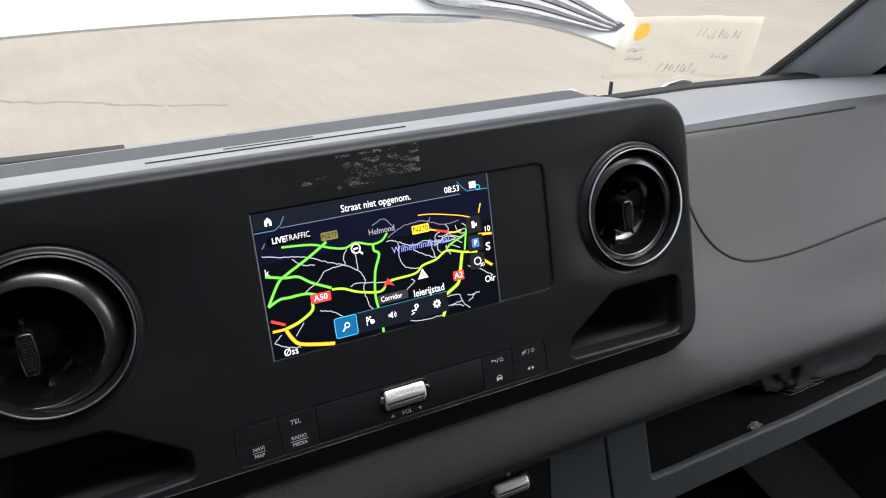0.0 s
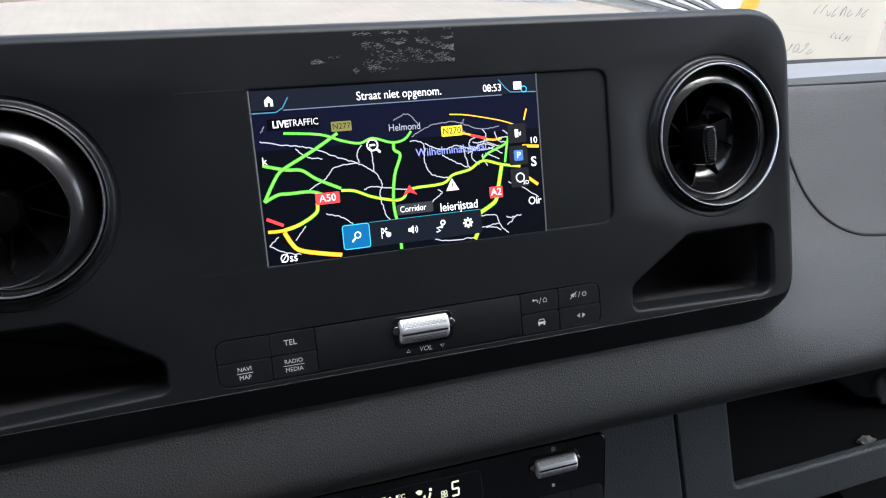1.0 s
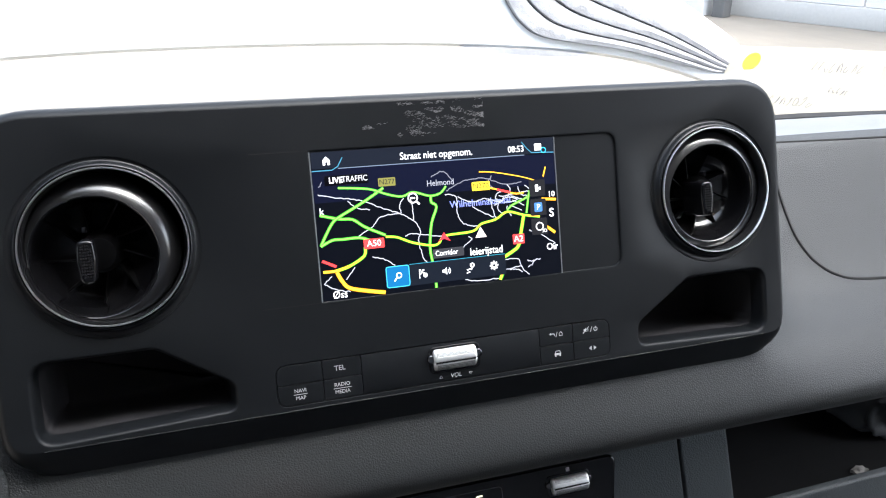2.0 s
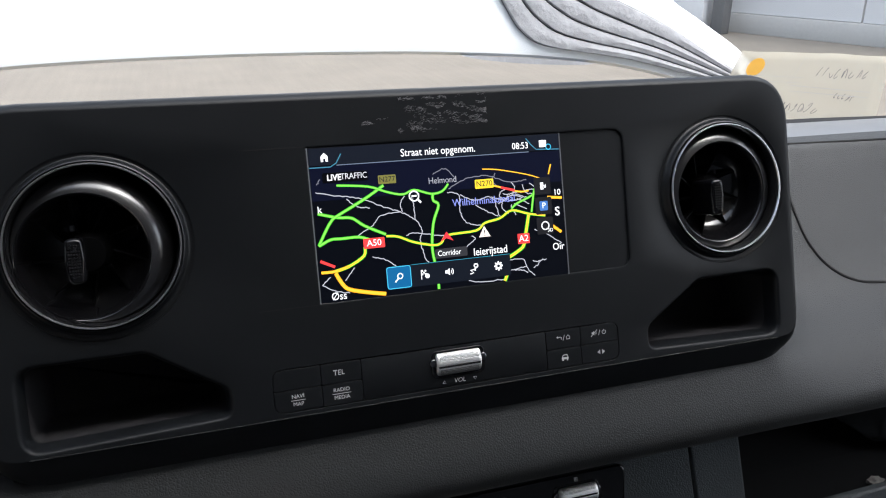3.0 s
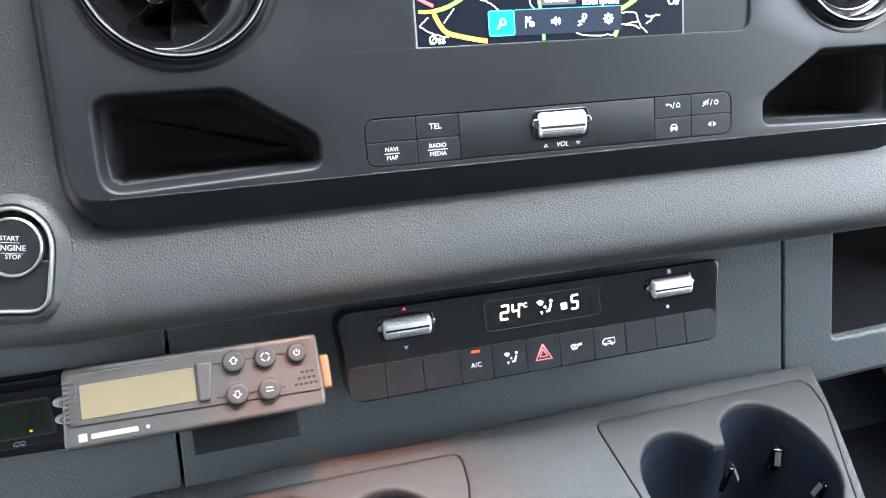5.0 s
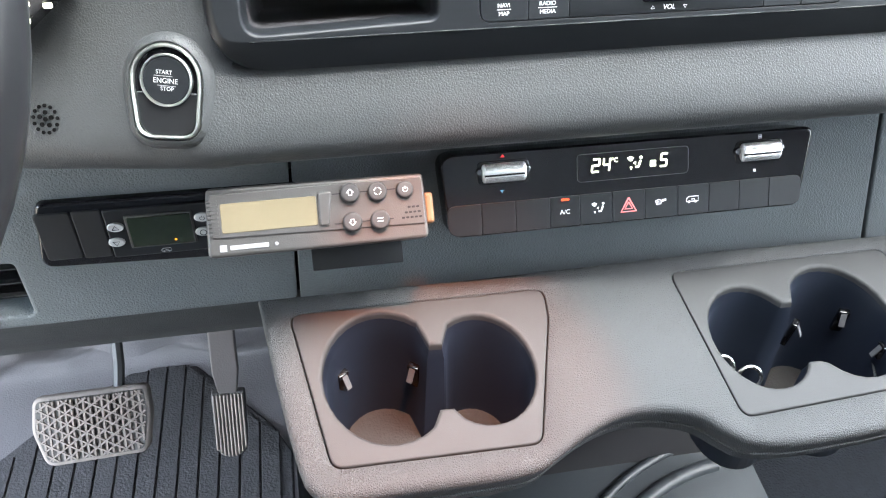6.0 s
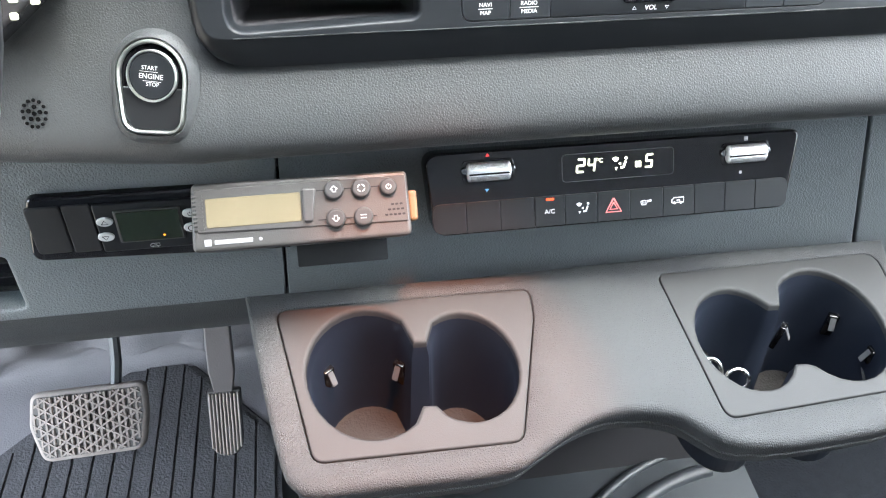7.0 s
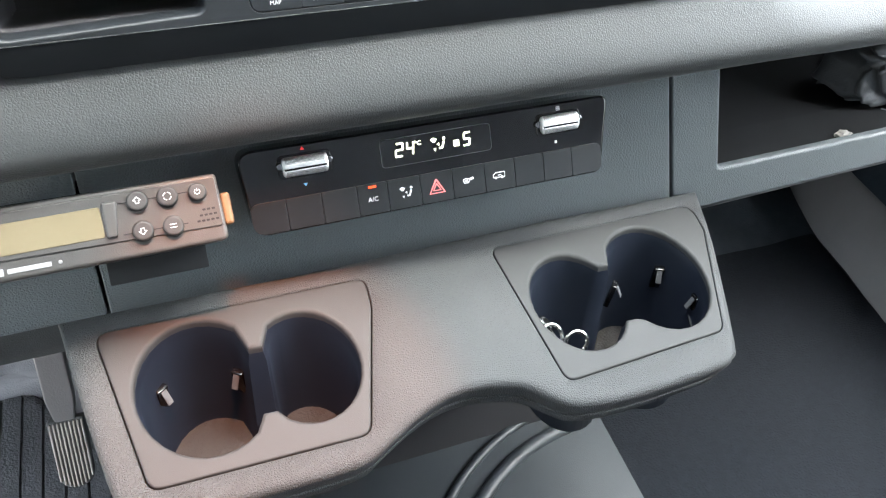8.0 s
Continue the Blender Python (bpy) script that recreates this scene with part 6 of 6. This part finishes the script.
def cup_tray():
    outer = [(p.x, p.y) for p in smooth_path([(x, y, 0) for x, y in TRAY[3:] + [TRAY[0]]], 3)] + [(x, y) for x, y in TRAY[1:3]]
    bm = bmesh.new()
    rings = []
    for d, z in ((0.0048, 0.0), (0.0030, -0.0003), (0.0014, -0.0012), (0.0004, -0.0027), (0.0, -0.0048), (0.0008, -0.0075), (0.0054, -0.0205), (0.0066, -0.0214), (0.0066, -0.0226), (0.0058, -0.0236), (0.0096, -0.035), (0.018, -0.044)):
        rings.append([(x, y, z) for x, y in inset(outer, d)])
    tops = [loft(bm, rings)[0]]
    for h in (PLATE_L, PLATE_R):
        rr = [[(x, y, 0.0) for x, y in inset(h, -0.0012)], [(x, y, -0.0006) for x, y in inset(h, -0.0004)], [(x, y, -0.003) for x, y in h]]
        tops.append(loft(bm, rr)[0])
    fill(bm, tops)
    part("tray", moved(bm, shear()), M_TRAY, tray, "grained grey plastic shelf", angle=50)
    for h, cups, deep in ((PLATE_L, CUPS_L, 0.0), (PLATE_R, CUPS_R, 0.014)):
        bm = plate(inset(h, 0.0005), [cups], top=0.0, depth=0.004, r=0.001, hole_r=0.0024, hole_depth=0.006)
        pl = part("insert", moved(bm, shear()), M_PLATE, tray, "smooth grey cup holder insert")
        bm = bmesh.new()
        loft(bm, [[(x, y, -0.0055) for x, y in cups], [(x, y, -0.012) for x, y in inset(cups, 0.0018)], [(x, y, -0.090 - deep) for x, y in inset(cups, 0.0045)], [(x, y, -0.094 - deep) for x, y in inset(cups, 0.0075)]])
        part("liner", moved(bm, shear()), M_WELL, pl, "matt black cup well", angle=50)
        bm = bmesh.new()
        vs = add_loop(bm, inset(cups, 0.006), -0.0925 - deep)
        fill(bm, [vs])
        part("bottom", moved(bm, shear()), mat("cup_bottom", (0.013, 0.0115, 0.0108), 0.6, spec=0.15, grain=0.4, grain_size=0.002), pl)


cup_tray()


def clips():
    for x, y, z, turn in ((-0.1985, -0.0655, 0.967, 38), (-0.1520, -0.0650, 0.965, -38), (0.1955, -0.0500, 0.949, -25), (0.1480, -0.0600, 0.955, 50), (0.2070, -0.0830, 0.945, -95)):
        c = new("clip")
        c.parent = tray
        c.matrix_basis = pose(x, y, z, 8, 0, turn)
        part("slot", box(-0.0042, 0.0005, -0.020, 0.0042, 0.005, 0.004, 0.0008), M_GLOSS, c)
        part("tongue", moved(plate(rrect(-0.0022, -0.0080, 0.0022, 0.0050, 0.0007, 3), top=0.0, depth=0.0007, r=0.0002), pose(0, -0.0012, 0, 55)), mat("clip_grey", (0.065, 0.065, 0.068), 0.4), c, "light grey sprung tongue")


clips()


def keys():
    k = thing("key_ring", "bunch of keys with bright split rings and a black fob", "keys", pose(0.0905, -0.0800, 0.926))
    for cx, cy, rad, tx, ty in ((-0.005, 0.006, 0.011, 50, 20), (0.012, -0.004, 0.009, 62, -15)):
        pts = [Vector((rad * math.cos(a), rad * math.sin(a), 0)) for a in [2 * math.pi * i / 24 for i in range(24)]]
        m = pose(cx, cy, 0.006, tx, ty, 0)
        part("ring", tube([m @ p for p in pts], 0.0017, 8, True), M_SATCHROME, k, "bright split ring")
    for bx, by, tz in ((-0.016, 0.010, 20), (-0.006, 0.016, 65)):
        part("key_head", moved(plate(circle(0, 0, 0.0095, 20, 0.0075), [circle(0, 0.004, 0.0022, 10)], top=0.001, depth=0.002, r=0.0005, hole_r=0.0003), pose(bx, by, 0.010, 38, 0, tz)), M_SATCHROME, k, "bright nickel key head")
    part("fob", moved(plate(rrect(-0.012, -0.018, 0.012, 0.018, 0.006, 5), top=0.004, depth=0.011, r=0.003), pose(-0.004, 0.002, -0.004, 25, 10, 30)), M_RUBBER, k, "black key fob")
    part("blade", moved(plate(rrect(-0.004, -0.02, 0.004, 0.02, 0.001, 2), top=0.001, depth=0.002, r=0.0004), pose(-0.010, 0.012, 0.004, 60, 0, 35)), mat("key_brass", (0.7, 0.66, 0.5), 0.3, metal=0.9), k, "worn metal key blade")


keys()


# ---- below: console base, floor, pedals ----
def tunnel():
    t = thing("floor_console", "moulded dark plastic tunnel cover with raised curved ridges", "console")
    rows = []
    for i in range(21):
        a = -0.205 + 0.41 * i / 20
        rows.append([(a * (1 + 0.02 * k), y, z - 0.9 * max(0, abs(a) - 0.15) ** 1.6) for k, (y, z) in enumerate(((-0.5, 0.60), (-0.42, 0.635), (-0.3, 0.655), (-0.2, 0.668), (-0.1, 0.675), (0.0, 0.68), (0.1, 0.69), (0.3, 0.72)))])
    bm = sheet(rows)
    part("cover", bm, M_TUNNEL, t)
    part("side", box(-0.215, -0.5, FLOOR, -0.200, 0.3, 0.668, 0.006), M_TUNNEL, t)
    part("side", box(0.200, -0.5, FLOOR, 0.218, 0.3, 0.668, 0.006), M_TUNNEL, t)
    for cx, cy, rad, w in ((0.20, -0.22, 0.222, 0.0075), (0.20, -0.22, 0.250, 0.0045)):
        pts = []
        for i in range(25):
            a = math.radians(95 + 95 * i / 24)
            x, y = cx + rad * math.cos(a), cy + rad * math.sin(a)
            if -0.2 < x < 0.2 and y < 0.28:
                pts.append((x, y, 0.668 + 0.08 * (y + 0.2) + 0.001))
        part("ridge", tube([(x, y, z - w * 0.45) for x, y, z in pts], w, 14), M_TUNNEL, t, "raised curved ridge")
    # leg under the tray on the driver's side
    part("leg", sheet([[(-0.222, y, 0.60), (-0.226, y, 0.75), (-0.231, y, 0.88), (-0.236, y, 0.965 + 0.27 * y)] for y in (-0.15, -0.13, -0.08, 0.0, 0.1, 0.25)]), M_TUNNEL, t)
    part("front_wall", sheet([[(x, 0.02, 0.66), (x, 0.01, 0.8), (x, -0.01, 0.95)] for x in (-0.222, -0.1, 0, 0.1, 0.2)]), M_VOID, t)


tunnel()


def ribbed_mat(name, outline, label, x0, x1, step, rib_w, y0, y1f):
    root = thing(name, label, "floor mat")
    part("base", plate(outline, top=FLOOR + 0.004, depth=0.007, r=0.003), M_MAT, root)
    n = int((x1 - x0) / step)
    for i in range(n):
        x = x0 + step * (i + 0.5)
        b = y1f(x)
        if b - y0 > 0.03:
            bl, br = y1f(x - rib_w / 2), y1f(x + rib_w / 2)
            part("rib", plate([(x - rib_w / 2, y0), (x + rib_w / 2, y0), (x + rib_w / 2, br), (x - rib_w / 2, bl)], top=FLOOR + 0.0066, depth=0.003, r=0.001, steps=2), M_MAT, root)
    return root


def driver_front(x):
    if x > -0.392:
        return 0.318 + (x + 0.392) * -1.2 if x < -0.285 else 0.190
    if x > -0.44:
        return 0.318
    return 0.318 + (x + 0.44) * 0.8


ribbed_mat("floor_mat", rounded([(-0.66, -0.6), (-0.262, -0.6), (-0.262, 0.16), (-0.285, 0.205), (-0.39, 0.328), (-0.44, 0.336), (-0.56, 0.245), (-0.66, 0.14)], 0.015, 4),
           "dark grey ribbed carpet mat under the pedals", -0.652, -0.268, 0.0235, 0.0212, -0.59, driver_front)
pm = thing("floor_mat", "dark carpet mat in the passenger footwell, darkened for the shade", "floor mat")
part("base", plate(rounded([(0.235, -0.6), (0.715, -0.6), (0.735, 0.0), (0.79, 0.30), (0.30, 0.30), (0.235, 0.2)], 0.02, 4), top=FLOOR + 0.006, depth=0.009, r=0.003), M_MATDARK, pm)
# kick panel on the passenger side
sill = [(0.835, 0.46), (0.812, 0.39), (0.792, 0.28), (0.776, 0.18), (0.750, 0.076), (0.73, -0.05), (0.72, -0.35)]
finish("trim_1", sheet([[(x + dx, y, z) for dx, z in ((-0.004, FLOOR + 0.004), (0.0, 0.606), (0.010, 0.628), (0.028, 0.655), (0.05, 0.672), (0.062, 0.676))] for x, y in sill]), mat("grey_sill_plastic", (0.20, 0.185, 0.178), 0.6, grain=0.3, grain_size=0.0015))
tagged(bpy.data.objects["trim_1"], "grey moulded sill along the passenger footwell", "trim", kind="structure")
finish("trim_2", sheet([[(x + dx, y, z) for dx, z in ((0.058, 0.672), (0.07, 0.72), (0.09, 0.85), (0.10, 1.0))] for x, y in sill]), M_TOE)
tagged(bpy.data.objects["trim_2"], "dark lined side of the passenger footwell", "trim", kind="structure")


def pedal_frame(tl, tr, br, bl):
    """A pose whose x runs along the pad, y up it and z out of it, with its half sizes."""
    tl, tr, br, bl = map(Vector, (tl, tr, br, bl))
    c = (tl + tr + br + bl) / 4
    x = ((tr - tl) + (br - bl)).normalized()
    y = ((tl - bl) + (tr - br))
    y = (y - x * y.dot(x)).normalized()
    z = x.cross(y)
    m = Matrix((x, y, z)).transposed().to_4x4()
    m.translation = c
    return m, ((tr - tl).length + (br - bl).length) / 4, ((tl - bl).length + (tr - br).length) / 4


def brake():
    m, hw, hh = pedal_frame((-0.521, 0.17, 0.7255), (-0.399, 0.17, 0.7235), (-0.407, 0.125, 0.670), (-0.519, 0.125, 0.664))
    p = thing("brake_pedal", "worn grey rubber brake pedal with a triangle tread", "pedal", m)
    out = rounded([(-hw * 0.88, -hh * 1.05), (hw * 0.90, -hh), (hw * 1.03, hh * 0.1), (hw * 1.01, hh), (-hw * 1.0, hh), (-hw * 1.08, hh * 0.0)], [0.014, 0.012, 0.03, 0.009, 0.012, 0.03], 6)
    bm = plate(out, top=0.0, depth=0.012, r=0.004)
    for v in bm.verts:
        v.co.z -= 1.6 * v.co.x ** 2
    pad = part("pad", bm, M_PEDAL, p, "grey rubber pad")
    recess = mat("pedal_recess", (0.115, 0.105, 0.097), 0.8, vary=0.2, vary_size=0.01)
    field = inset(out, 0.0055)

    def curved(bm):
        for v in bm.verts:
            v.co.z -= 1.6 * v.co.x ** 2
        return bm
    bed = bmesh.new()

    def span(px, py, dx, dy):
        """The stretch of a line that lies within the field."""
        lo, hi = -1.0, 1.0
        k = len(field)
        turn = 1 if sum(field[i - 1][0] * field[i][1] - field[i][0] * field[i - 1][1] for i in range(k)) > 0 else -1
        for i in range(k):
            (ax, ay), (bx, by) = field[i - 1], field[i]
            nx, ny = -(by - ay) * turn, (bx - ax) * turn
            den, num = nx * dx + ny * dy, nx * (px - ax) + ny * (py - ay)
            if abs(den) < 1e-9:
                if num < 0:
                    return None
                continue
            t = -num / den
            if den > 0:
                lo = max(lo, t)
            else:
                hi = min(hi, t)
        return (lo, hi) if hi - lo > 0.003 else None

    def bar(px, py, dx, dy, width, height):
        ln = math.hypot(dx, dy)
        dx, dy = dx / ln, dy / ln
        sp = span(px, py, dx, dy)
        if not sp:
            return
        rows = []
        for i in range(9):
            t = sp[0] + (sp[1] - sp[0]) * i / 8
            cx, cy = px + dx * t, py + dy * t
            rows.append([(cx - dy * o, cy + dx * o, z) for o, z in ((-width / 2, -0.0012), (-width * 0.3, height), (width * 0.3, height), (width / 2, -0.0012))])
        part("tread_bar", curved(sheet(rows)), M_PEDAL, pad)
    fill(bed, [[bed.verts.new((x, y, 0.0003 - 1.6 * x * x)) for x, y in inset(out, 0.0045)]])
    part("tread_bed", bed, recess, pad, "darker bed between the tread bars")
    for i in range(-9, 10):
        bar(i * 0.0062, 0.0, 0.0, 1.0, 0.0036, 0.0012)
    for i in range(-5, 6):
        for sg in (-1, 1):
            bar(i * 0.0186 + 0.003, 0.0, 1.0, sg * 0.62, 0.0027, 0.0020)
    part("arm", tube([(hw * 0.45, hh * 0.5, -0.012), (hw * 0.5, hh * 1.6, -0.02), (hw * 0.52, hh * 4, -0.02), (hw * 0.5, hh * 7, 0.01)], 0.006, 8), mat("grey_painted_steel", (0.07, 0.068, 0.066), 0.45), p, "grey steel arm")


brake()


def accelerator():
    m, hw, hh = pedal_frame((-0.339, 0.175, 0.689), (-0.2995, 0.175, 0.692), (-0.3135, 0.138, 0.620), (-0.3475, 0.138, 0.626))
    p = thing("accelerator_pedal", "worn grey ribbed accelerator pedal", "pedal", m)
    out = rounded([(-hw * 0.92, -hh), (hw * 0.92, -hh), (hw, hh), (-hw, hh)], [0.022, 0.022, 0.003, 0.003], 6)
    part("pad", plate(out, top=0.0, depth=0.012, r=0.003), mat("pedal_base", (0.09, 0.084, 0.078), 0.7), p)
    for i in range(9):
        x = -hw * 0.84 + hw * 1.68 * i / 8
        low = -hh * (0.97 - 0.24 * abs(i - 4) ** 2 / 16)
        part("rib", box(x - 0.0012, low, -0.001, x + 0.0012, hh * 0.95, 0.0024, 0.0008, 1), M_PEDAL, p)
    part("arm", moved(plate(rounded([(-hw * 0.55, hh * 0.9), (hw * 0.55, hh * 0.9), (hw * 0.75, hh * 1.6), (hw * 0.7, hh * 4), (-hw * 0.8, hh * 4), (-hw * 0.8, hh * 1.6)], 0.006, 3), top=-0.006, depth=0.012, r=0.002), pose(0, 0, 0, 8)), mat("pedal_arm_grey", (0.125, 0.108, 0.102), 0.55, grain=0.2, grain_size=0.002), p, "grey plastic pedal arm")


accelerator()


def steering_wheel():
    w = thing("steering_wheel", "black leather steering wheel rim", "steering wheel", pose(-0.4875, -0.165, 1.300, 68))
    part("rim", tube([(0.182 * math.cos(2 * math.pi * i / 72), 0.182 * math.sin(2 * math.pi * i / 72), 0) for i in range(72)], 0.0175, 16, True), mat("black_leather", (0.02, 0.02, 0.021), 0.30, grain=0.06, grain_size=0.0008), w, "black leather rim")
    part("hub", plate(rrect(-0.075, -0.06, 0.075, 0.055, 0.04, 6), top=0.01, depth=0.06, r=0.015), M_DARK, w)
    for a in (0, 180, 270):
        part("spoke", moved(box(0.06, -0.018, -0.035, 0.178, 0.018, -0.015, 0.006), Matrix.Rotation(radians(a), 4, "Z")), M_DARK, w)
    part("column", tube([(0, 0, -0.04), (0, 0, -0.16)], 0.03, 16), M_DARK, w)


steering_wheel()


def cluster():
    c = thing("instrument_cluster", "black instrument display with white readings", "instrument display", pose(-0.487, -0.002, 1.279, 72))
    # black glass lifted to grey in its base colour, for the glare on it
    part("glass", plate(rounded([(-0.17, -0.09), (0.1215, -0.09), (0.174, -0.0480), (0.174, 0.09), (-0.17, 0.09)], [0.05, 0.012, 0.014, 0.05, 0.05], 8), top=0.0, depth=0.05, r=0.003), mat("glare_lifted_glass", (0.030, 0.028, 0.029), 0.25, vary=0.1), c)
    legend_bars(c, 0.1595, -0.0612, 0.0006, 0.0045, 1, 0.0026, M_DIGIT)
    legend_bars(c, 0.1480, -0.0680, 0.0006, 0.0040, 1, 0.0034, M_DIGIT)
    legend_bars(c, 0.1490, -0.0600, 0.0006, 0.0045, 1, 0.0026, M_DIGIT)
    part("hood", moved(sheet([[(-0.2 + 0.4 * i / 12, 0.1 + 0.01 * math.sin(i * math.pi / 12), 0.0), (-0.2 + 0.4 * i / 12, 0.115, 0.06), (-0.2 + 0.4 * i / 12, 0.11, -0.05)] for i in range(13)]), pose(0, 0, 0)), M_SOFT, c)


cluster()


# ---- the windscreen's paper and the wipers ----
def sheet_paper():
    tl, tr, br, bl = Vector((0.547, 0.43, 1.3296)), Vector((0.767, 0.40, 1.320)), Vector((0.755, 0.40, 1.229)), Vector((0.511, 0.43, 1.250))
    p = thing("paper_sheet", "cream form sheet with handwriting leaning on the windscreen", "paper", pose(0, 0, 0))

    def at(u, v, lift=0.0):
        q = tl.lerp(tr, u).lerp(bl.lerp(br, u), v)
        return (q.x - 0.1 * lift, q.y - lift + 0.006 * math.sin(u * 3.1) + 0.003 * noise.noise(Vector((u * 5, v * 3, 1.0))), q.z + 0.002 * noise.noise(Vector((u * 4, v * 2, 7.0))))
    ob = part("sheet", sheet([[at(u / 12, v / 8) for u in range(13)] for v in range(9)]), M_PAPER, p)
    so = ob.modifiers.new("thickness", "SOLIDIFY")
    so.thickness = 0.0004

    def stroke(pts, w, material, lift=0.0012):
        bm = bmesh.new()
        prev = None
        for i, (u, v) in enumerate(pts):
            a, b = pts[max(0, i - 1)], pts[min(len(pts) - 1, i + 1)]
            du, dv = (b[0] - a[0]) * 0.23, (b[1] - a[1]) * 0.085
            ln = math.hypot(du, dv) or 1
            nu, nv = -dv / ln * w / 0.23, du / ln * w / 0.085
            cur = (bm.verts.new(at(u + nu / 2, v + nv / 2, lift)), bm.verts.new(at(u - nu / 2, v - nv / 2, lift)))
            if prev:
                bm.faces.new((prev[0], prev[1], cur[1], cur[0]))
            prev = cur
        return part("stroke", bm, material, p)
    rng = random.Random(7)
    for v in (0.36, 0.44, 0.60, 0.70):
        stroke([(0.05, v), (0.30 if v > 0.5 else 0.48, v + 0.01)], 0.0006, M_LINE)
    for v in (0.50, 0.58):
        stroke([(0.42, v), (0.92, v + 0.02)], 0.0008, M_LINE)
    stroke([(0.44, 0.05), (0.40, 0.5)], 0.0007, M_LINE)
    # handwriting as short plain loops that cannot be read
    for u0, v0, n, s in ((0.56, 0.28, 8, 0.034), (0.36, 0.80, 7, 0.034), (0.72, 0.62, 5, 0.02), (0.10, 0.52, 6, 0.016), (0.10, 0.66, 7, 0.014)):
        for i in range(n):
            u = u0 + i * s * 1.25
            k, w, h = rng.random(), s * rng.uniform(0.35, 0.6), s * rng.uniform(1.2, 2.2)
            dv, bend = s * rng.uniform(-0.6, 0.6), rng.uniform(0.7, 1.6)
            pts = [(u + w * math.cos(bend * a + k * 6), v0 + dv + h * math.sin(a * (1 + 0.5 * k) + k * 2)) for a in [j * 0.45 for j in range(8 + int(6 * k))]]
            stroke(pts, 0.0008, M_PEN)
    bm = bmesh.new()
    vs = [bm.verts.new(at(0.13 + 0.056 * math.cos(a), 0.23 + 0.14 * math.sin(a), 0.0016)) for a in [2 * math.pi * i / 20 for i in range(20)]]
    bm.faces.new(vs)
    part("sticker", bm, M_ORANGE, p, "round orange sticker")


sheet_paper()


def wipers():
    w = thing("wiper", "black wiper blade lying along the foot of the windscreen", "wiper")
    part("blade", tube([(-0.75, 0.44, 1.205), (-0.4, 0.54, 1.20), (-0.21, 0.55, 1.197), (-0.085, 0.553, 1.193)], 0.010, 8), M_RUBBER, w)
    part("arm", tube([(-0.72, 0.46, 1.195), (-0.4, 0.555, 1.190), (-0.13, 0.565, 1.188)], 0.007, 8), M_RUBBER, w)
    w2 = thing("wiper", "black wiper blade lying along the foot of the windscreen", "wiper")
    part("blade", tube([(0.035, 0.55, 1.1945), (0.14, 0.55, 1.190), (0.32, 0.545, 1.190), (0.565, 0.50, 1.197)], 0.0055, 8), M_RUBBER, w2)
    part("washer_nozzle", box(0.5886, 0.498, 1.185, 0.5934, 0.503, 1.2195, 0.001, 1), M_RUBBER, w2, "small upright washer nozzle")
    part("arm_cap", box(0.498, 0.498, 1.196, 0.531, 0.512, 1.2135, 0.003), M_STEP, w2, "grey plastic arm cap")


wipers()


def shelf_bag():
    b = thing("plastic_bag", "crumpled black plastic bag with small white print on the shelf", "bag", pose(0.585, 0.078, 0.998))
    bm = bmesh.new()
    bmesh.ops.create_icosphere(bm, subdivisions=5, radius=1.0)
    for v in bm.verts:
        c = v.co.copy()
        fold = abs(noise.noise(c * 2.6 + Vector((3, 1, 0)))) * 0.26 + noise.noise(c * 5.0) * 0.10 + abs(noise.noise(c * 9.0)) * 0.06
        boxy = Vector([math.copysign(abs(k) ** 0.5, k) for k in c])
        v.co = Vector((boxy.x * 0.130, boxy.y * 0.047, max(boxy.z, -0.9) * 0.038)) * (0.86 + fold)
        v.co.z = max(0.0, v.co.z + 0.034)
    skin = [v.co.copy() for v in bm.verts]
    part("bag", bm, M_BAG, b, angle=180)
    pr = mat("faded_print", (0.20, 0.20, 0.205), 0.7, vary=0.3, vary_size=0.003)
    for i in range(3):
        pts = []
        for k in range(9):
            x, z = -0.095 + 0.004 * i + 0.0065 * k, 0.006 + 0.0042 * i
            y = min(q.y for q in skin if abs(q.x - x) < 0.008 and abs(q.z - z) < 0.008)
            pts.append((x, y - 0.0006, z))
        rows = [[(x, y, z), (x, y, z + 0.0016)] for x, y, z in pts]
        part("print", sheet(rows), pr, b)
    # a torn scrap lying before the bag
    c = thing("paper_scrap", "small crumpled pale scrap lying on the shelf", "scrap", pose(0.422, 0.0150, 1.0005))
    bm = bmesh.new()
    bmesh.ops.create_icosphere(bm, subdivisions=3, radius=1.0)
    for v in bm.verts:
        f = 0.7 + 0.6 * abs(noise.noise(v.co * 2.1 + Vector((5, 2, 1))))
        v.co = Vector((v.co.x * 0.010, v.co.y * 0.006, max(v.co.z, -0.6) * 0.0035 + 0.0021)) * f
    part("scrap", bm, mat("pale_scrap", (0.20, 0.19, 0.175), 0.7, vary=0.3, vary_size=0.003), c)


shelf_bag()
